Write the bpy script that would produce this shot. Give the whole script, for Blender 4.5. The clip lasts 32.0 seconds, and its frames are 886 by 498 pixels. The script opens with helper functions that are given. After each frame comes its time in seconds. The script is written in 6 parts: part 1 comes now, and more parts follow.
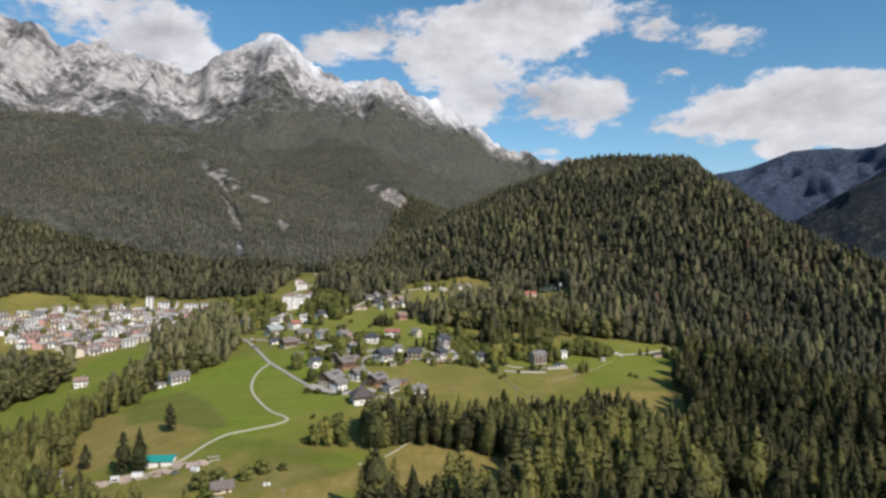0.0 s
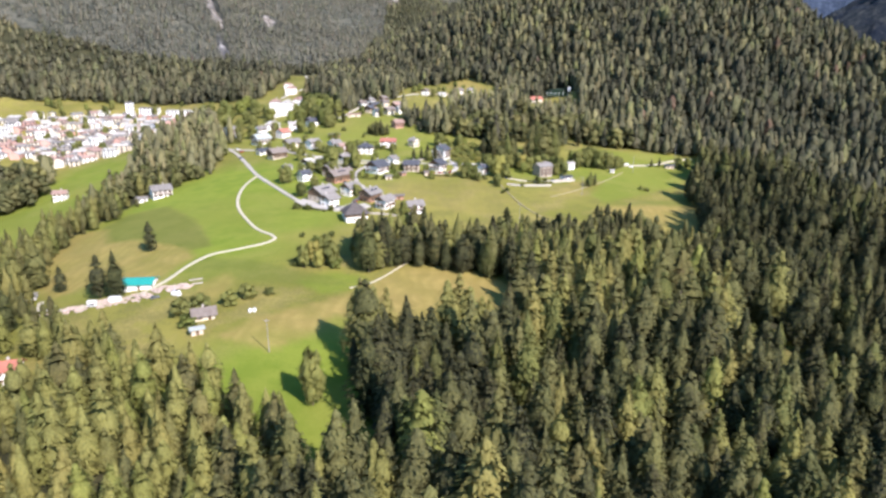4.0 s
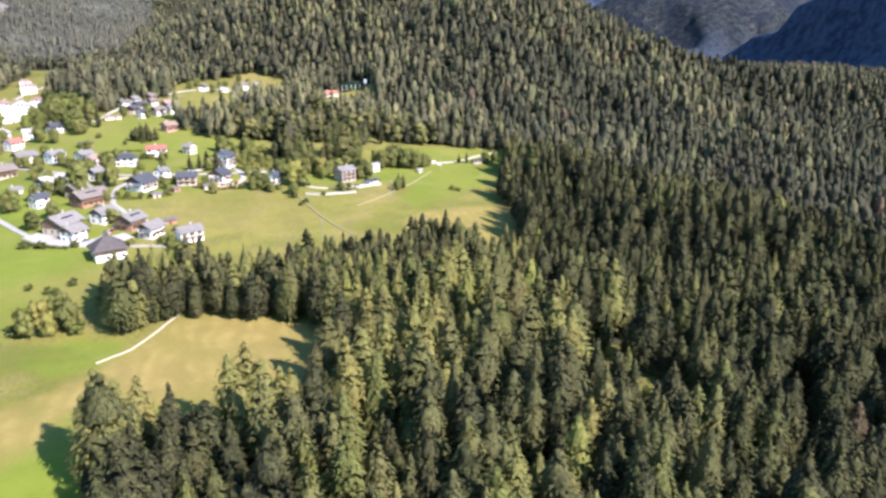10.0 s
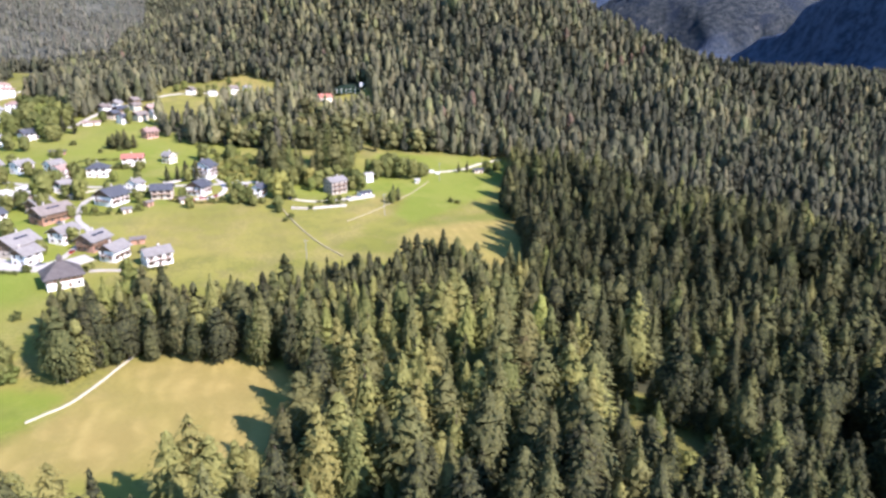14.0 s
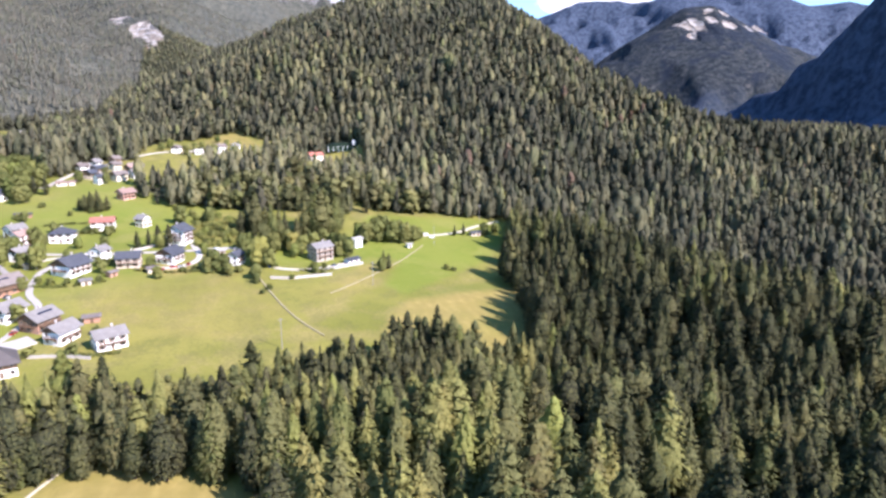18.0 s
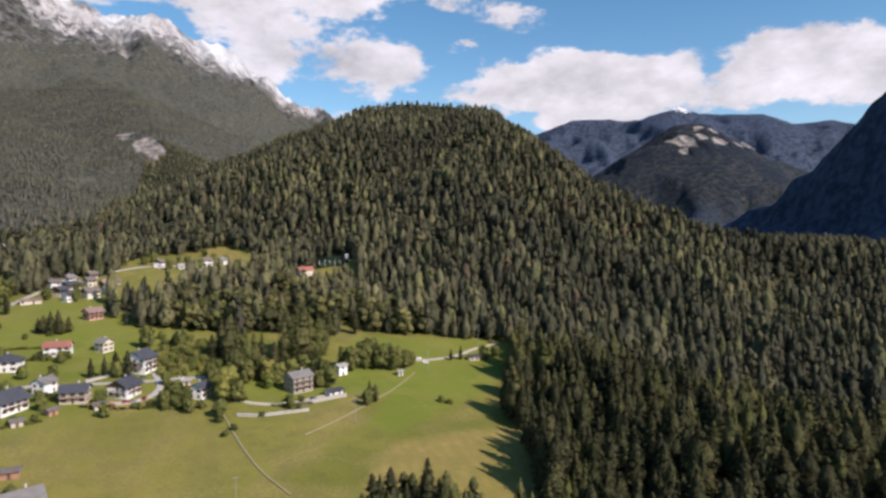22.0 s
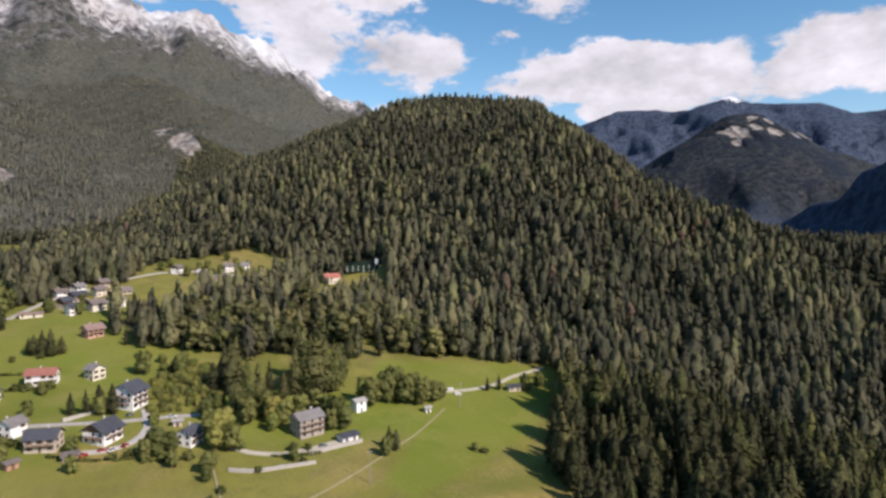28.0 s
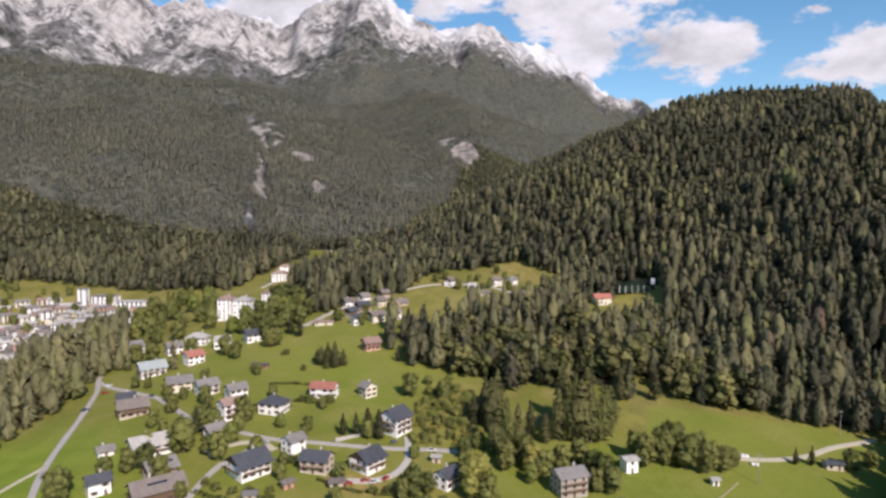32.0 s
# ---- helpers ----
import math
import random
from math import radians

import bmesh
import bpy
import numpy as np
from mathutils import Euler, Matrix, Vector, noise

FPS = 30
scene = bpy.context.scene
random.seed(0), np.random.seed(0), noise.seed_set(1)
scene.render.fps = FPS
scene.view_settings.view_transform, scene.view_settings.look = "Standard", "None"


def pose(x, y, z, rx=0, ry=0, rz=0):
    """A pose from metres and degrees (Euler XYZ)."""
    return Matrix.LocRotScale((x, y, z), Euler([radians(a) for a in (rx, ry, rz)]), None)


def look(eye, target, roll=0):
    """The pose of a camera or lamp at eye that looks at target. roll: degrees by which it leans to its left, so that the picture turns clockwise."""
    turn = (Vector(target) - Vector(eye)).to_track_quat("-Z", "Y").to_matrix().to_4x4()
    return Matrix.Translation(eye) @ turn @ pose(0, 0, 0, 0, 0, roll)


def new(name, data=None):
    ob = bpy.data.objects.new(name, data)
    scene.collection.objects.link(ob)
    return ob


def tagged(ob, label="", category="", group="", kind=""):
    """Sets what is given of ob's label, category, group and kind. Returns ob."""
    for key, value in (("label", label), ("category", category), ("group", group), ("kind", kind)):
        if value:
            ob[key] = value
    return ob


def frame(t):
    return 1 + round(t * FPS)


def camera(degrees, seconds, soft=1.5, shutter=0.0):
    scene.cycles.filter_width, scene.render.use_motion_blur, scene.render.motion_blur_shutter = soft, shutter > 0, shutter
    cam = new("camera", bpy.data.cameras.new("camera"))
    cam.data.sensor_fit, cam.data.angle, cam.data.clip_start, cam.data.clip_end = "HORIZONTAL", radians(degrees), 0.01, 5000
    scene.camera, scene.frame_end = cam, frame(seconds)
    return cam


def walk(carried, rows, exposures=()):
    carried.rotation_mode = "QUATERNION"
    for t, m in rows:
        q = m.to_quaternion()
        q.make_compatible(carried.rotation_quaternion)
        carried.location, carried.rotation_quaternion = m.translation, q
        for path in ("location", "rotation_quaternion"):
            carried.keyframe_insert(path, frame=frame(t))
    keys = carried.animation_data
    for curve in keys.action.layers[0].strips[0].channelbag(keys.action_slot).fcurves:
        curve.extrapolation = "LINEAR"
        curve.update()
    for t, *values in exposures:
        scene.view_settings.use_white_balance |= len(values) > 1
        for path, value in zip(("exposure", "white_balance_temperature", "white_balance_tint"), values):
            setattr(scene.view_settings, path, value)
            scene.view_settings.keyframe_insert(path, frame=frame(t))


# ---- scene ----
# the film's own exposure: it brightens while the camera looks down
EXPOSURES = ((0, -0.10, 6450, 15), (1.5, -0.02, 6400, 16), (2.5, 0.62, 6250, 19), (3.5, 0.95, 6150, 21), (6, 0.84, 6200, 21), (9, 1.09, 6060, 22), (10.5, 1.20, 5980, 24), (13, 1.22, 5900, 26), (18.5, 1.24, 5850, 28), (19.5, 0.80, 6100, 26), (20.5, 0.30, 6500, 22),
             (21.5, 0.08, 6500, 22), (24, 0.08, 6500, 22), (32, 0.12, 6500, 22))
cam = camera(69.2, 32.0, soft=2.8)
walk(cam, [
    (0, pose(0.01, 0.00, 84.00, 90.27, 0, 0.29)),
    (0.5, pose(0.08, 3.92, 83.90, 88.87, 0, 0.30)),
    (1, pose(0.12, 7.84, 83.78, 86.72, 0, 0.29)),
    (1.5, pose(0.19, 11.72, 83.64, 84.29, 0, 0.27)),
    (2, pose(0.29, 15.55, 83.49, 81.68, 0, 0.26)),
    (2.5, pose(0.43, 19.34, 83.41, 79.23, 0, 0.29)),
    (3, pose(0.59, 23.16, 83.37, 76.61, 0, 0.30)),
    (3.5, pose(0.78, 27.00, 83.38, 74.35, 0, 0.32)),
    (5.5, pose(1.93, 42.31, 83.40, 72.05, 0, 0.50)),
    (6, pose(2.22, 46.27, 83.35, 72.08, 0, 0.53)),
    (6.5, pose(2.51, 50.23, 83.26, 72.11, 0, 0.59)),
    (7, pose(2.81, 54.27, 83.20, 72.11, 0, 0.65)),
    (7.5, pose(3.28, 58.35, 83.16, 72.13, 0, -0.31)),
    (8, pose(3.95, 62.40, 83.13, 72.21, 0, -5.89)),
    (8.5, pose(4.83, 66.29, 83.03, 72.24, 0, -12.16)),
    (9, pose(5.99, 70.10, 82.84, 72.33, 0, -16.46)),
    (9.5, pose(7.31, 73.74, 82.59, 72.28, 0, -17.11)),
    (10, pose(8.56, 77.16, 82.34, 72.30, 0, -17.22)),
    (10.5, pose(9.76, 80.40, 82.15, 72.33, 0, -17.20)),
    (11, pose(10.90, 83.59, 82.07, 72.31, 0, -17.18)),
    (11.5, pose(12.04, 86.89, 82.03, 72.30, 0, -17.19)),
    (12, pose(13.26, 90.29, 81.97, 72.30, 0, -17.19)),
    (12.5, pose(14.52, 93.70, 81.85, 72.27, 0, -17.17)),
    (13, pose(15.80, 97.24, 81.78, 72.26, 0, -17.17)),
    (13.5, pose(17.07, 100.83, 81.77, 72.25, 0, -17.18)),
    (14, pose(18.32, 104.29, 81.75, 72.47, 0, -17.15)),
    (14.5, pose(19.55, 107.68, 81.72, 72.94, 0, -17.17)),
    (16.5, pose(23.84, 120.54, 81.48, 74.56, 0, -17.36)),
    (17, pose(24.99, 124.06, 81.56, 75.26, 0, -17.43)),
    (17.5, pose(26.22, 127.75, 81.69, 76.17, 0, -17.48)),
    (18, pose(27.59, 131.46, 81.68, 77.26, 0, -17.49)),
    (18.5, pose(29.02, 135.14, 81.62, 78.31, 0, -17.49)),
    (19, pose(30.47, 138.88, 81.55, 79.73, 0, -17.51)),
    (19.5, pose(31.97, 142.56, 81.53, 80.86, 0, -17.49)),
    (20, pose(33.48, 146.26, 81.62, 82.53, 0, -17.54)),
    (20.5, pose(34.98, 149.89, 81.89, 84.23, 0, -17.55)),
    (21, pose(36.45, 153.44, 82.28, 86.13, 0, -17.53)),
    (21.5, pose(37.80, 157.12, 82.60, 86.97, 0, -17.53)),
    (22, pose(39.18, 160.92, 82.84, 87.02, 0, -17.55)),
    (22.5, pose(40.61, 164.68, 83.05, 87.02, 0, -17.52)),
    (23, pose(42.02, 168.51, 83.28, 86.93, 0, -17.51)),
    (23.5, pose(43.33, 172.28, 83.41, 86.44, 0, -17.52)),
    (24, pose(44.65, 176.00, 83.67, 86.31, 0, -17.54)),
    (24.5, pose(45.97, 179.56, 84.10, 86.31, 0, -17.54)),
    (26.5, pose(51.34, 192.76, 86.57, 86.35, 0, -17.09)),
    (27, pose(52.70, 196.30, 87.58, 86.34, 0, -16.31)),
    (27.5, pose(53.91, 199.99, 88.82, 86.37, 0, -15.90)),
    (28, pose(54.91, 203.69, 90.08, 86.36, 0, -13.93)),
    (28.5, pose(55.79, 207.40, 91.32, 86.33, 0, -8.65)),
    (29, pose(56.57, 210.95, 92.54, 86.36, 0, -4.24)),
    (29.5, pose(57.10, 214.23, 93.67, 86.34, 0, -2.13)),
    (30, pose(57.42, 217.41, 94.79, 86.38, 0, 0.13)),
    (30.5, pose(57.55, 220.66, 95.92, 86.31, 0, 1.91)),
    (31, pose(57.55, 224.15, 97.31, 86.39, 0, 5.51)),
    (31.5, pose(57.40, 227.64, 98.71, 86.38, 0, 7.96)),
    (32, pose(57.05, 231.15, 100.07, 86.41, 0, 9.98)),
], exposures=EXPOSURES)

# ---- sky, sun ----
SUN_AZ, SUN_EL = radians(141), radians(39)
sun_way = Vector((math.sin(SUN_AZ) * math.cos(SUN_EL), math.cos(SUN_AZ) * math.cos(SUN_EL), math.sin(SUN_EL)))
sun_data = bpy.data.lights.new("sun", "SUN")
sun_data.energy, sun_data.angle, sun_data.color = 5.0, radians(0.55), (1.0, 0.93, 0.82)
sun = new("sun", sun_data)
sun.matrix_world = look(sun_way * 3000, (0, 0, 0))

world = bpy.data.worlds.new("world")
scene.world = world
world.use_nodes = True
wt = world.node_tree
wt.nodes.clear()


def wnode(kind, **kw):
    n = wt.nodes.new(kind)
    for key, value in kw.items():
        n.inputs[key.replace("_", " ")].default_value = value
    return n


def wmath(op, a, b=None, c=None):
    n = wt.nodes.new("ShaderNodeMath")
    n.operation = op
    for k, v in enumerate((a, b, c)):
        if v is None:
            continue
        if isinstance(v, (int, float)):
            n.inputs[k].default_value = v
        else:
            wt.links.new(v, n.inputs[k])
    return n.outputs[0]


sky = wt.nodes.new("ShaderNodeTexSky")
sky.sky_type, sky.sun_disc, sky.sun_elevation, sky.sun_rotation = "NISHITA", False, SUN_EL, SUN_AZ
sky.altitude, sky.dust_density, sky.ozone_density = 900, 0.6, 1.6
coords = wt.nodes.new("ShaderNodeTexCoord")
# the cloud layer: broken cumulus, drawn out flat towards the horizon
split = wt.nodes.new("ShaderNodeSeparateXYZ")
wt.links.new(coords.outputs["Generated"], split.inputs[0])
lift = wmath("ADD", wmath("MULTIPLY", split.outputs[2], 1.9), 0.0)
flat = wt.nodes.new("ShaderNodeCombineXYZ")
wt.links.new(split.outputs[0], flat.inputs[0])
wt.links.new(split.outputs[1], flat.inputs[1])
wt.links.new(lift, flat.inputs[2])
big = wnode("ShaderNodeTexNoise", Scale=7.0, Detail=10.0, Roughness=0.63, Distortion=0.1)
wt.links.new(flat.outputs[0], big.inputs["Vector"])
shade = wnode("ShaderNodeTexNoise", Scale=11.0, Detail=7.0, Roughness=0.6)
wt.links.new(flat.outputs[0], shade.inputs["Vector"])


def bank(bearing, height, wide, tall, weight):
    """A cloud bank round a bearing and a height in degrees: adds to the cover there."""
    b, h = radians(bearing), radians(height)
    u = wmath("DIVIDE", wmath("SUBTRACT", wmath("ARCTAN2", split.outputs[0], split.outputs[1]), b), radians(wide))
    v = wmath("DIVIDE", wmath("SUBTRACT", wmath("ARCSINE", split.outputs[2]), h), radians(tall))
    return wmath("MULTIPLY", wmath("EXPONENT", wmath("MULTIPLY", wmath("POWER", wmath("ADD", wmath("MULTIPLY", u, u), wmath("MULTIPLY", v, v)), 2.0), -1.0)), weight * 1.55)


cover = wmath("MULTIPLY", wmath("SUBTRACT", big.outputs["Fac"], 0.55), 2.9)
for row in ((3.0, 17.6, 10.1, 3.1, 0.42), (9.3, 20.6, 9.1, 2.4, 0.42), (8.5, 12.6, 10.3, 2.6, 0.42), (-0.5, 14.6, 3.0, 2.5, 0.2), (18.3, 17.9, 2.5, 0.9, 0.26), (18.7, 14.5, 2.1, 0.7, 0.3), (23.7, 16.6, 3.8, 1.5, 0.17), (24.2, 10.5, 6.0, 2.1, 0.42), (30.5, 11.0, 7.1, 2.3, 0.42), (27.2, 8.0, 2.0, 0.9, 0.34), (33.0, 8.4, 3.3, 1.2, 0.38), (7.5, 8.8, 3.0, 0.5, 0.3), (-31.0, 17.5, 8.6, 2.6, 0.42), (-23.4, 15.9, 5.5, 1.9, 0.34), (-10.2, 17.0, 3.5, 1.7, 0.36), (27.7, 11.8, 8.6, 2.4, 0.4), (41.2, 11.4, 7.6, 3.1, 0.42), (46.8, 12.1, 5.5, 2.8, 0.42), (50.8, 10.3, 6.0, 3.0, 0.42), (33.8, 9.2, 3.0, 1.0, 0.3), (25.7, 16.6, 4.0, 1.4, 0.2), (20.5, 15.0, 2.1, 0.6, 0.28), (28.2, 8.4, 1.8, 0.7, 0.3),
            (70, 16, 14, 6, 0.36), (-70, 18, 20, 6, 0.35), (-150, 18, 30, 6, 0.3)):
    cover = wmath("ADD", cover, bank(*row))
# overhead the clouds thin out to open sky
zenith = wt.nodes.new("ShaderNodeMapRange")
zenith.inputs["From Min"].default_value, zenith.inputs["From Max"].default_value = 0.40, 0.65
zenith.inputs["To Min"].default_value, zenith.inputs["To Max"].default_value = 0.0, 0.8
wt.links.new(split.outputs[2], zenith.inputs["Value"])
cover = wmath("SUBTRACT", cover, zenith.outputs[0])
ramp = wt.nodes.new("ShaderNodeMapRange")
ramp.interpolation_type = "SMOOTHERSTEP"
ramp.inputs["From Min"].default_value, ramp.inputs["From Max"].default_value = 0.20, 0.56
wt.links.new(cover, ramp.inputs["Value"])
tone = wt.nodes.new("ShaderNodeMapRange")
tone.inputs["From Min"].default_value, tone.inputs["From Max"].default_value = 0.3, 0.7
tone.inputs["To Min"].default_value, tone.inputs["To Max"].default_value = 5.5, 10.0
wt.links.new(shade.outputs["Fac"], tone.inputs["Value"])
cloud = wt.nodes.new("ShaderNodeCombineXYZ")
for k, f in enumerate((0.97, 0.98, 1.0)):
    wt.links.new(wmath("MULTIPLY", tone.outputs[0], f), cloud.inputs[k])
mix = wt.nodes.new("ShaderNodeMix")
mix.data_type = "RGBA"
wt.links.new(wmath("MULTIPLY", ramp.outputs[0], 0.95), mix.inputs["Factor"])
deep = wt.nodes.new("ShaderNodeHueSaturation")
deep.inputs["Hue"].default_value = 0.485
deep.inputs["Saturation"].default_value, deep.inputs["Value"].default_value = 1.24, 1.45
wt.links.new(sky.outputs[0], deep.inputs["Color"])
wt.links.new(deep.outputs[0], mix.inputs["A"])
wt.links.new(cloud.outputs[0], mix.inputs["B"])
back = wt.nodes.new("ShaderNodeBackground")
back.inputs["Strength"].default_value = 0.094
wt.links.new(mix.outputs["Result"], back.inputs["Color"])
out = wt.nodes.new("ShaderNodeOutputWorld")
wt.links.new(back.outputs[0], out.inputs[0])

# ---- materials ----
class Mat:
    """A small builder for node materials."""

    def __init__(self, name, rough=0.8, spec=0.3):
        self.m = bpy.data.materials.new(name)
        self.m.use_nodes = True
        self.t = self.m.node_tree
        self.t.nodes.clear()
        self.b = self.node("ShaderNodeBsdfPrincipled")
        self.b.inputs["Roughness"].default_value = rough
        self.b.inputs["Specular IOR Level"].default_value = spec
        self.o = self.node("ShaderNodeOutputMaterial")
        self.link(self.b.outputs[0], self.o.inputs[0])
        self.where = self.node("ShaderNodeNewGeometry").outputs["Position"]

    def node(self, kind):
        return self.t.nodes.new(kind)

    def link(self, a, b):
        self.t.links.new(a, b)

    def set(self, socket, v):
        if isinstance(v, (int, float)):
            socket.default_value = v
        elif isinstance(v, tuple):
            socket.default_value = (*v, 1.0)
        else:
            self.link(v, socket)

    def noise(self, scale, detail=3.0, rough=0.55, where=None):
        n = self.node("ShaderNodeTexNoise")
        n.inputs["Scale"].default_value, n.inputs["Detail"].default_value, n.inputs["Roughness"].default_value = scale, detail, rough
        self.link(where or self.where, n.inputs["Vector"])
        return n.outputs["Fac"]

    def range(self, v, a, b, c=0.0, d=1.0):
        n = self.node("ShaderNodeMapRange")
        n.interpolation_type = "SMOOTHSTEP"
        self.link(v, n.inputs["Value"])
        for key, x in zip(("From Min", "From Max", "To Min", "To Max"), (a, b, c, d)):
            n.inputs[key].default_value = x
        return n.outputs[0]

    def math(self, op, a, b):
        n = self.node("ShaderNodeMath")
        n.operation = op
        self.set(n.inputs[0], a)
        self.set(n.inputs[1], b)
        return n.outputs[0]

    def mix(self, f, a, b, how="MIX"):
        n = self.node("ShaderNodeMix")
        n.data_type, n.blend_type = "RGBA", how
        self.set(n.inputs["Factor"], f)
        self.set(n.inputs["A"], a)
        self.set(n.inputs["B"], b)
        return n.outputs["Result"]

    def attr(self, name):
        n = self.node("ShaderNodeAttribute")
        n.attribute_name = name
        return n.outputs["Fac"]

    def chance(self):
        return self.node("ShaderNodeObjectInfo").outputs["Random"]

    def island(self):
        return self.node("ShaderNodeNewGeometry").outputs["Random Per Island"]

    def bump(self, height, strength, distance):
        n = self.node("ShaderNodeBump")
        n.inputs["Strength"].default_value, n.inputs["Distance"].default_value = strength, distance
        self.link(height, n.inputs["Height"])
        self.link(n.outputs[0], self.b.inputs["Normal"])

    def colour(self, v):
        self.set(self.b.inputs["Base Color"], v)
        return self.m


def plain(name, a, b, scale=1.2, rough=0.8, spec=0.3, metal=0.0, relief=0.0):
    """A surface of two close tones, blotched at two scales, a little different from thing to thing."""
    m = Mat(name, rough, spec)
    f = m.math("ADD", m.math("MULTIPLY", m.noise(scale, 4), 0.6), m.math("MULTIPLY", m.noise(scale * 7, 3), 0.4))
    c = m.mix(m.range(f, 0.32, 0.68), a, b)
    c = m.mix(m.math("MULTIPLY", m.chance(), 0.25), c, tuple(x * 0.7 for x in a))
    m.b.inputs["Metallic"].default_value = metal
    if relief:
        m.bump(m.noise(scale * 6, 3), 0.5, relief)
    return m.colour(c)


def ground_material():
    m = Mat("land", 0.95, 0.15)
    big, mid, fine = m.noise(0.018, 4), m.noise(0.11, 4), m.noise(0.9, 3)
    grass = m.mix(m.range(big, 0.35, 0.65), (0.150, 0.150, 0.028), (0.222, 0.200, 0.046))
    grass = m.mix(m.range(m.noise(0.055, 6, 0.65), 0.46, 0.62, 0, 0.75), grass, (0.285, 0.228, 0.078))
    grass = m.mix(m.range(m.math("ADD", m.math("MULTIPLY", fine, 0.4), m.math("MULTIPLY", mid, 0.6)), 0.42, 0.60, 0, 0.55), grass, (0.100, 0.104, 0.026))
    lush = m.mix(m.range(mid, 0.3, 0.7), (0.120, 0.176, 0.016), (0.172, 0.220, 0.024))
    grass = m.mix(m.math("MULTIPLY", m.attr("lush"), 0.85), grass, lush)
    grass = m.mix(m.math("MULTIPLY", m.attr("olive"), 0.72), grass, m.mix(m.range(mid, 0.3, 0.7), (0.094, 0.116, 0.020), (0.132, 0.146, 0.028)))
    streak = m.node("ShaderNodeTexWave")
    streak.inputs["Scale"].default_value, streak.inputs["Distortion"].default_value, streak.inputs["Detail"].default_value = 0.06, 7.0, 1.5
    m.link(m.where, streak.inputs["Vector"])
    hay = m.mix(m.range(m.noise(0.12, 4), 0.35, 0.68), (0.235, 0.182, 0.056), (0.315, 0.240, 0.078))
    hay = m.mix(m.math("MULTIPLY", streak.outputs["Fac"], 0.55), hay, (0.225, 0.172, 0.052))
    grass = m.mix(m.attr("hay"), grass, hay)
    # wood floor: shade in the gaps between trees is put into its dark tone
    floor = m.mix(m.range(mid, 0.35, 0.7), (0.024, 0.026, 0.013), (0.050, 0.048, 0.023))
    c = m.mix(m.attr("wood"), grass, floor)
    far = m.mix(m.range(m.noise(0.075, 9, 0.76), 0.40, 0.60), (0.042, 0.047, 0.038), (0.108, 0.106, 0.082))
    far = m.mix(m.range(m.noise(0.0045, 4), 0.5, 0.7, 0, 0.6), far, (0.092, 0.086, 0.064))
    # right-hand ridges tinted blue: their haze and shade are put into the colour
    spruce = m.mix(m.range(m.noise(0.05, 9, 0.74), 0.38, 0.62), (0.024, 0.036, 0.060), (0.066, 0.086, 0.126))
    # the nearer crag toned darker, so that the hazed ridge stands off behind
    crag_tone = m.mix(m.range(m.noise(0.06, 9, 0.74), 0.38, 0.62), (0.010, 0.015, 0.020), (0.046, 0.050, 0.050))
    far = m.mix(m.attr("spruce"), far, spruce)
    crag_tone = m.mix(m.range(m.noise(0.011, 6, 0.65), 0.46, 0.60, 0, 0.8), crag_tone, (0.012, 0.018, 0.030))
    crag_tone = m.mix(m.range(m.noise(0.030, 7, 0.7), 0.60, 0.68, 0, 0.7), crag_tone, (0.105, 0.098, 0.088))
    far = m.mix(m.attr("crag_tone"), far, crag_tone)
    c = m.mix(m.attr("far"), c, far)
    steep = m.node("ShaderNodeVectorMath")
    steep.operation = "MULTIPLY"
    m.link(m.where, steep.inputs[0])
    steep.inputs[1].default_value = (1.0, 1.0, 0.3)
    shade = m.noise(0.026, 10, 0.70, steep.outputs[0])
    rock = m.mix(m.range(shade, 0.40, 0.60), (0.11, 0.108, 0.11), (0.56, 0.535, 0.52))
    rock = m.mix(m.range(m.noise(0.0045, 5), 0.42, 0.60, 0, 0.6), rock, (0.50, 0.47, 0.45))
    crag = m.noise(0.0042, 7, 0.62, steep.outputs[0])
    rock = m.mix(m.range(crag, 0.525, 0.57, 0, 0.80), rock, m.mix(m.range(shade, 0.4, 0.6), (0.045, 0.046, 0.050), (0.170, 0.165, 0.162)))
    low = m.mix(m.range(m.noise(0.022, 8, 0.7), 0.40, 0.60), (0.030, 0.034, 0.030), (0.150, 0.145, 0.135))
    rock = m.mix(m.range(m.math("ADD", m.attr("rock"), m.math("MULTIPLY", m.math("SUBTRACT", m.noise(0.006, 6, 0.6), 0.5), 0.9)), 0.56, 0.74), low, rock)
    rock = m.mix(m.attr("chalk"), rock, m.mix(m.range(m.noise(0.07, 6), 0.4, 0.6), (0.25, 0.205, 0.165), (0.44, 0.40, 0.355)))
    rock = m.mix(m.attr("snow"), rock, (0.80, 0.82, 0.84))
    edge = m.math("ADD", m.attr("rock"), m.math("MULTIPLY", m.math("SUBTRACT", m.noise(0.010, 8, 0.66), 0.5), 1.1))
    edge = m.math("ADD", edge, m.math("MULTIPLY", m.math("SUBTRACT", m.noise(0.045, 6, 0.66), 0.5), 0.9))
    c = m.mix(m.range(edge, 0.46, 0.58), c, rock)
    h = m.math("ADD", m.math("MULTIPLY", m.noise(0.8, 3), 0.22), m.math("MULTIPLY", m.noise(0.02, 8, 0.7), m.math("MULTIPLY", m.attr("far"), 14.0)))
    h = m.math("ADD", h, m.math("MULTIPLY", m.noise(0.011, 10, 0.72, steep.outputs[0]), m.math("MULTIPLY", m.attr("rock"), 60.0)))
    m.bump(h, 0.9, 0.9)
    return m.colour(c)


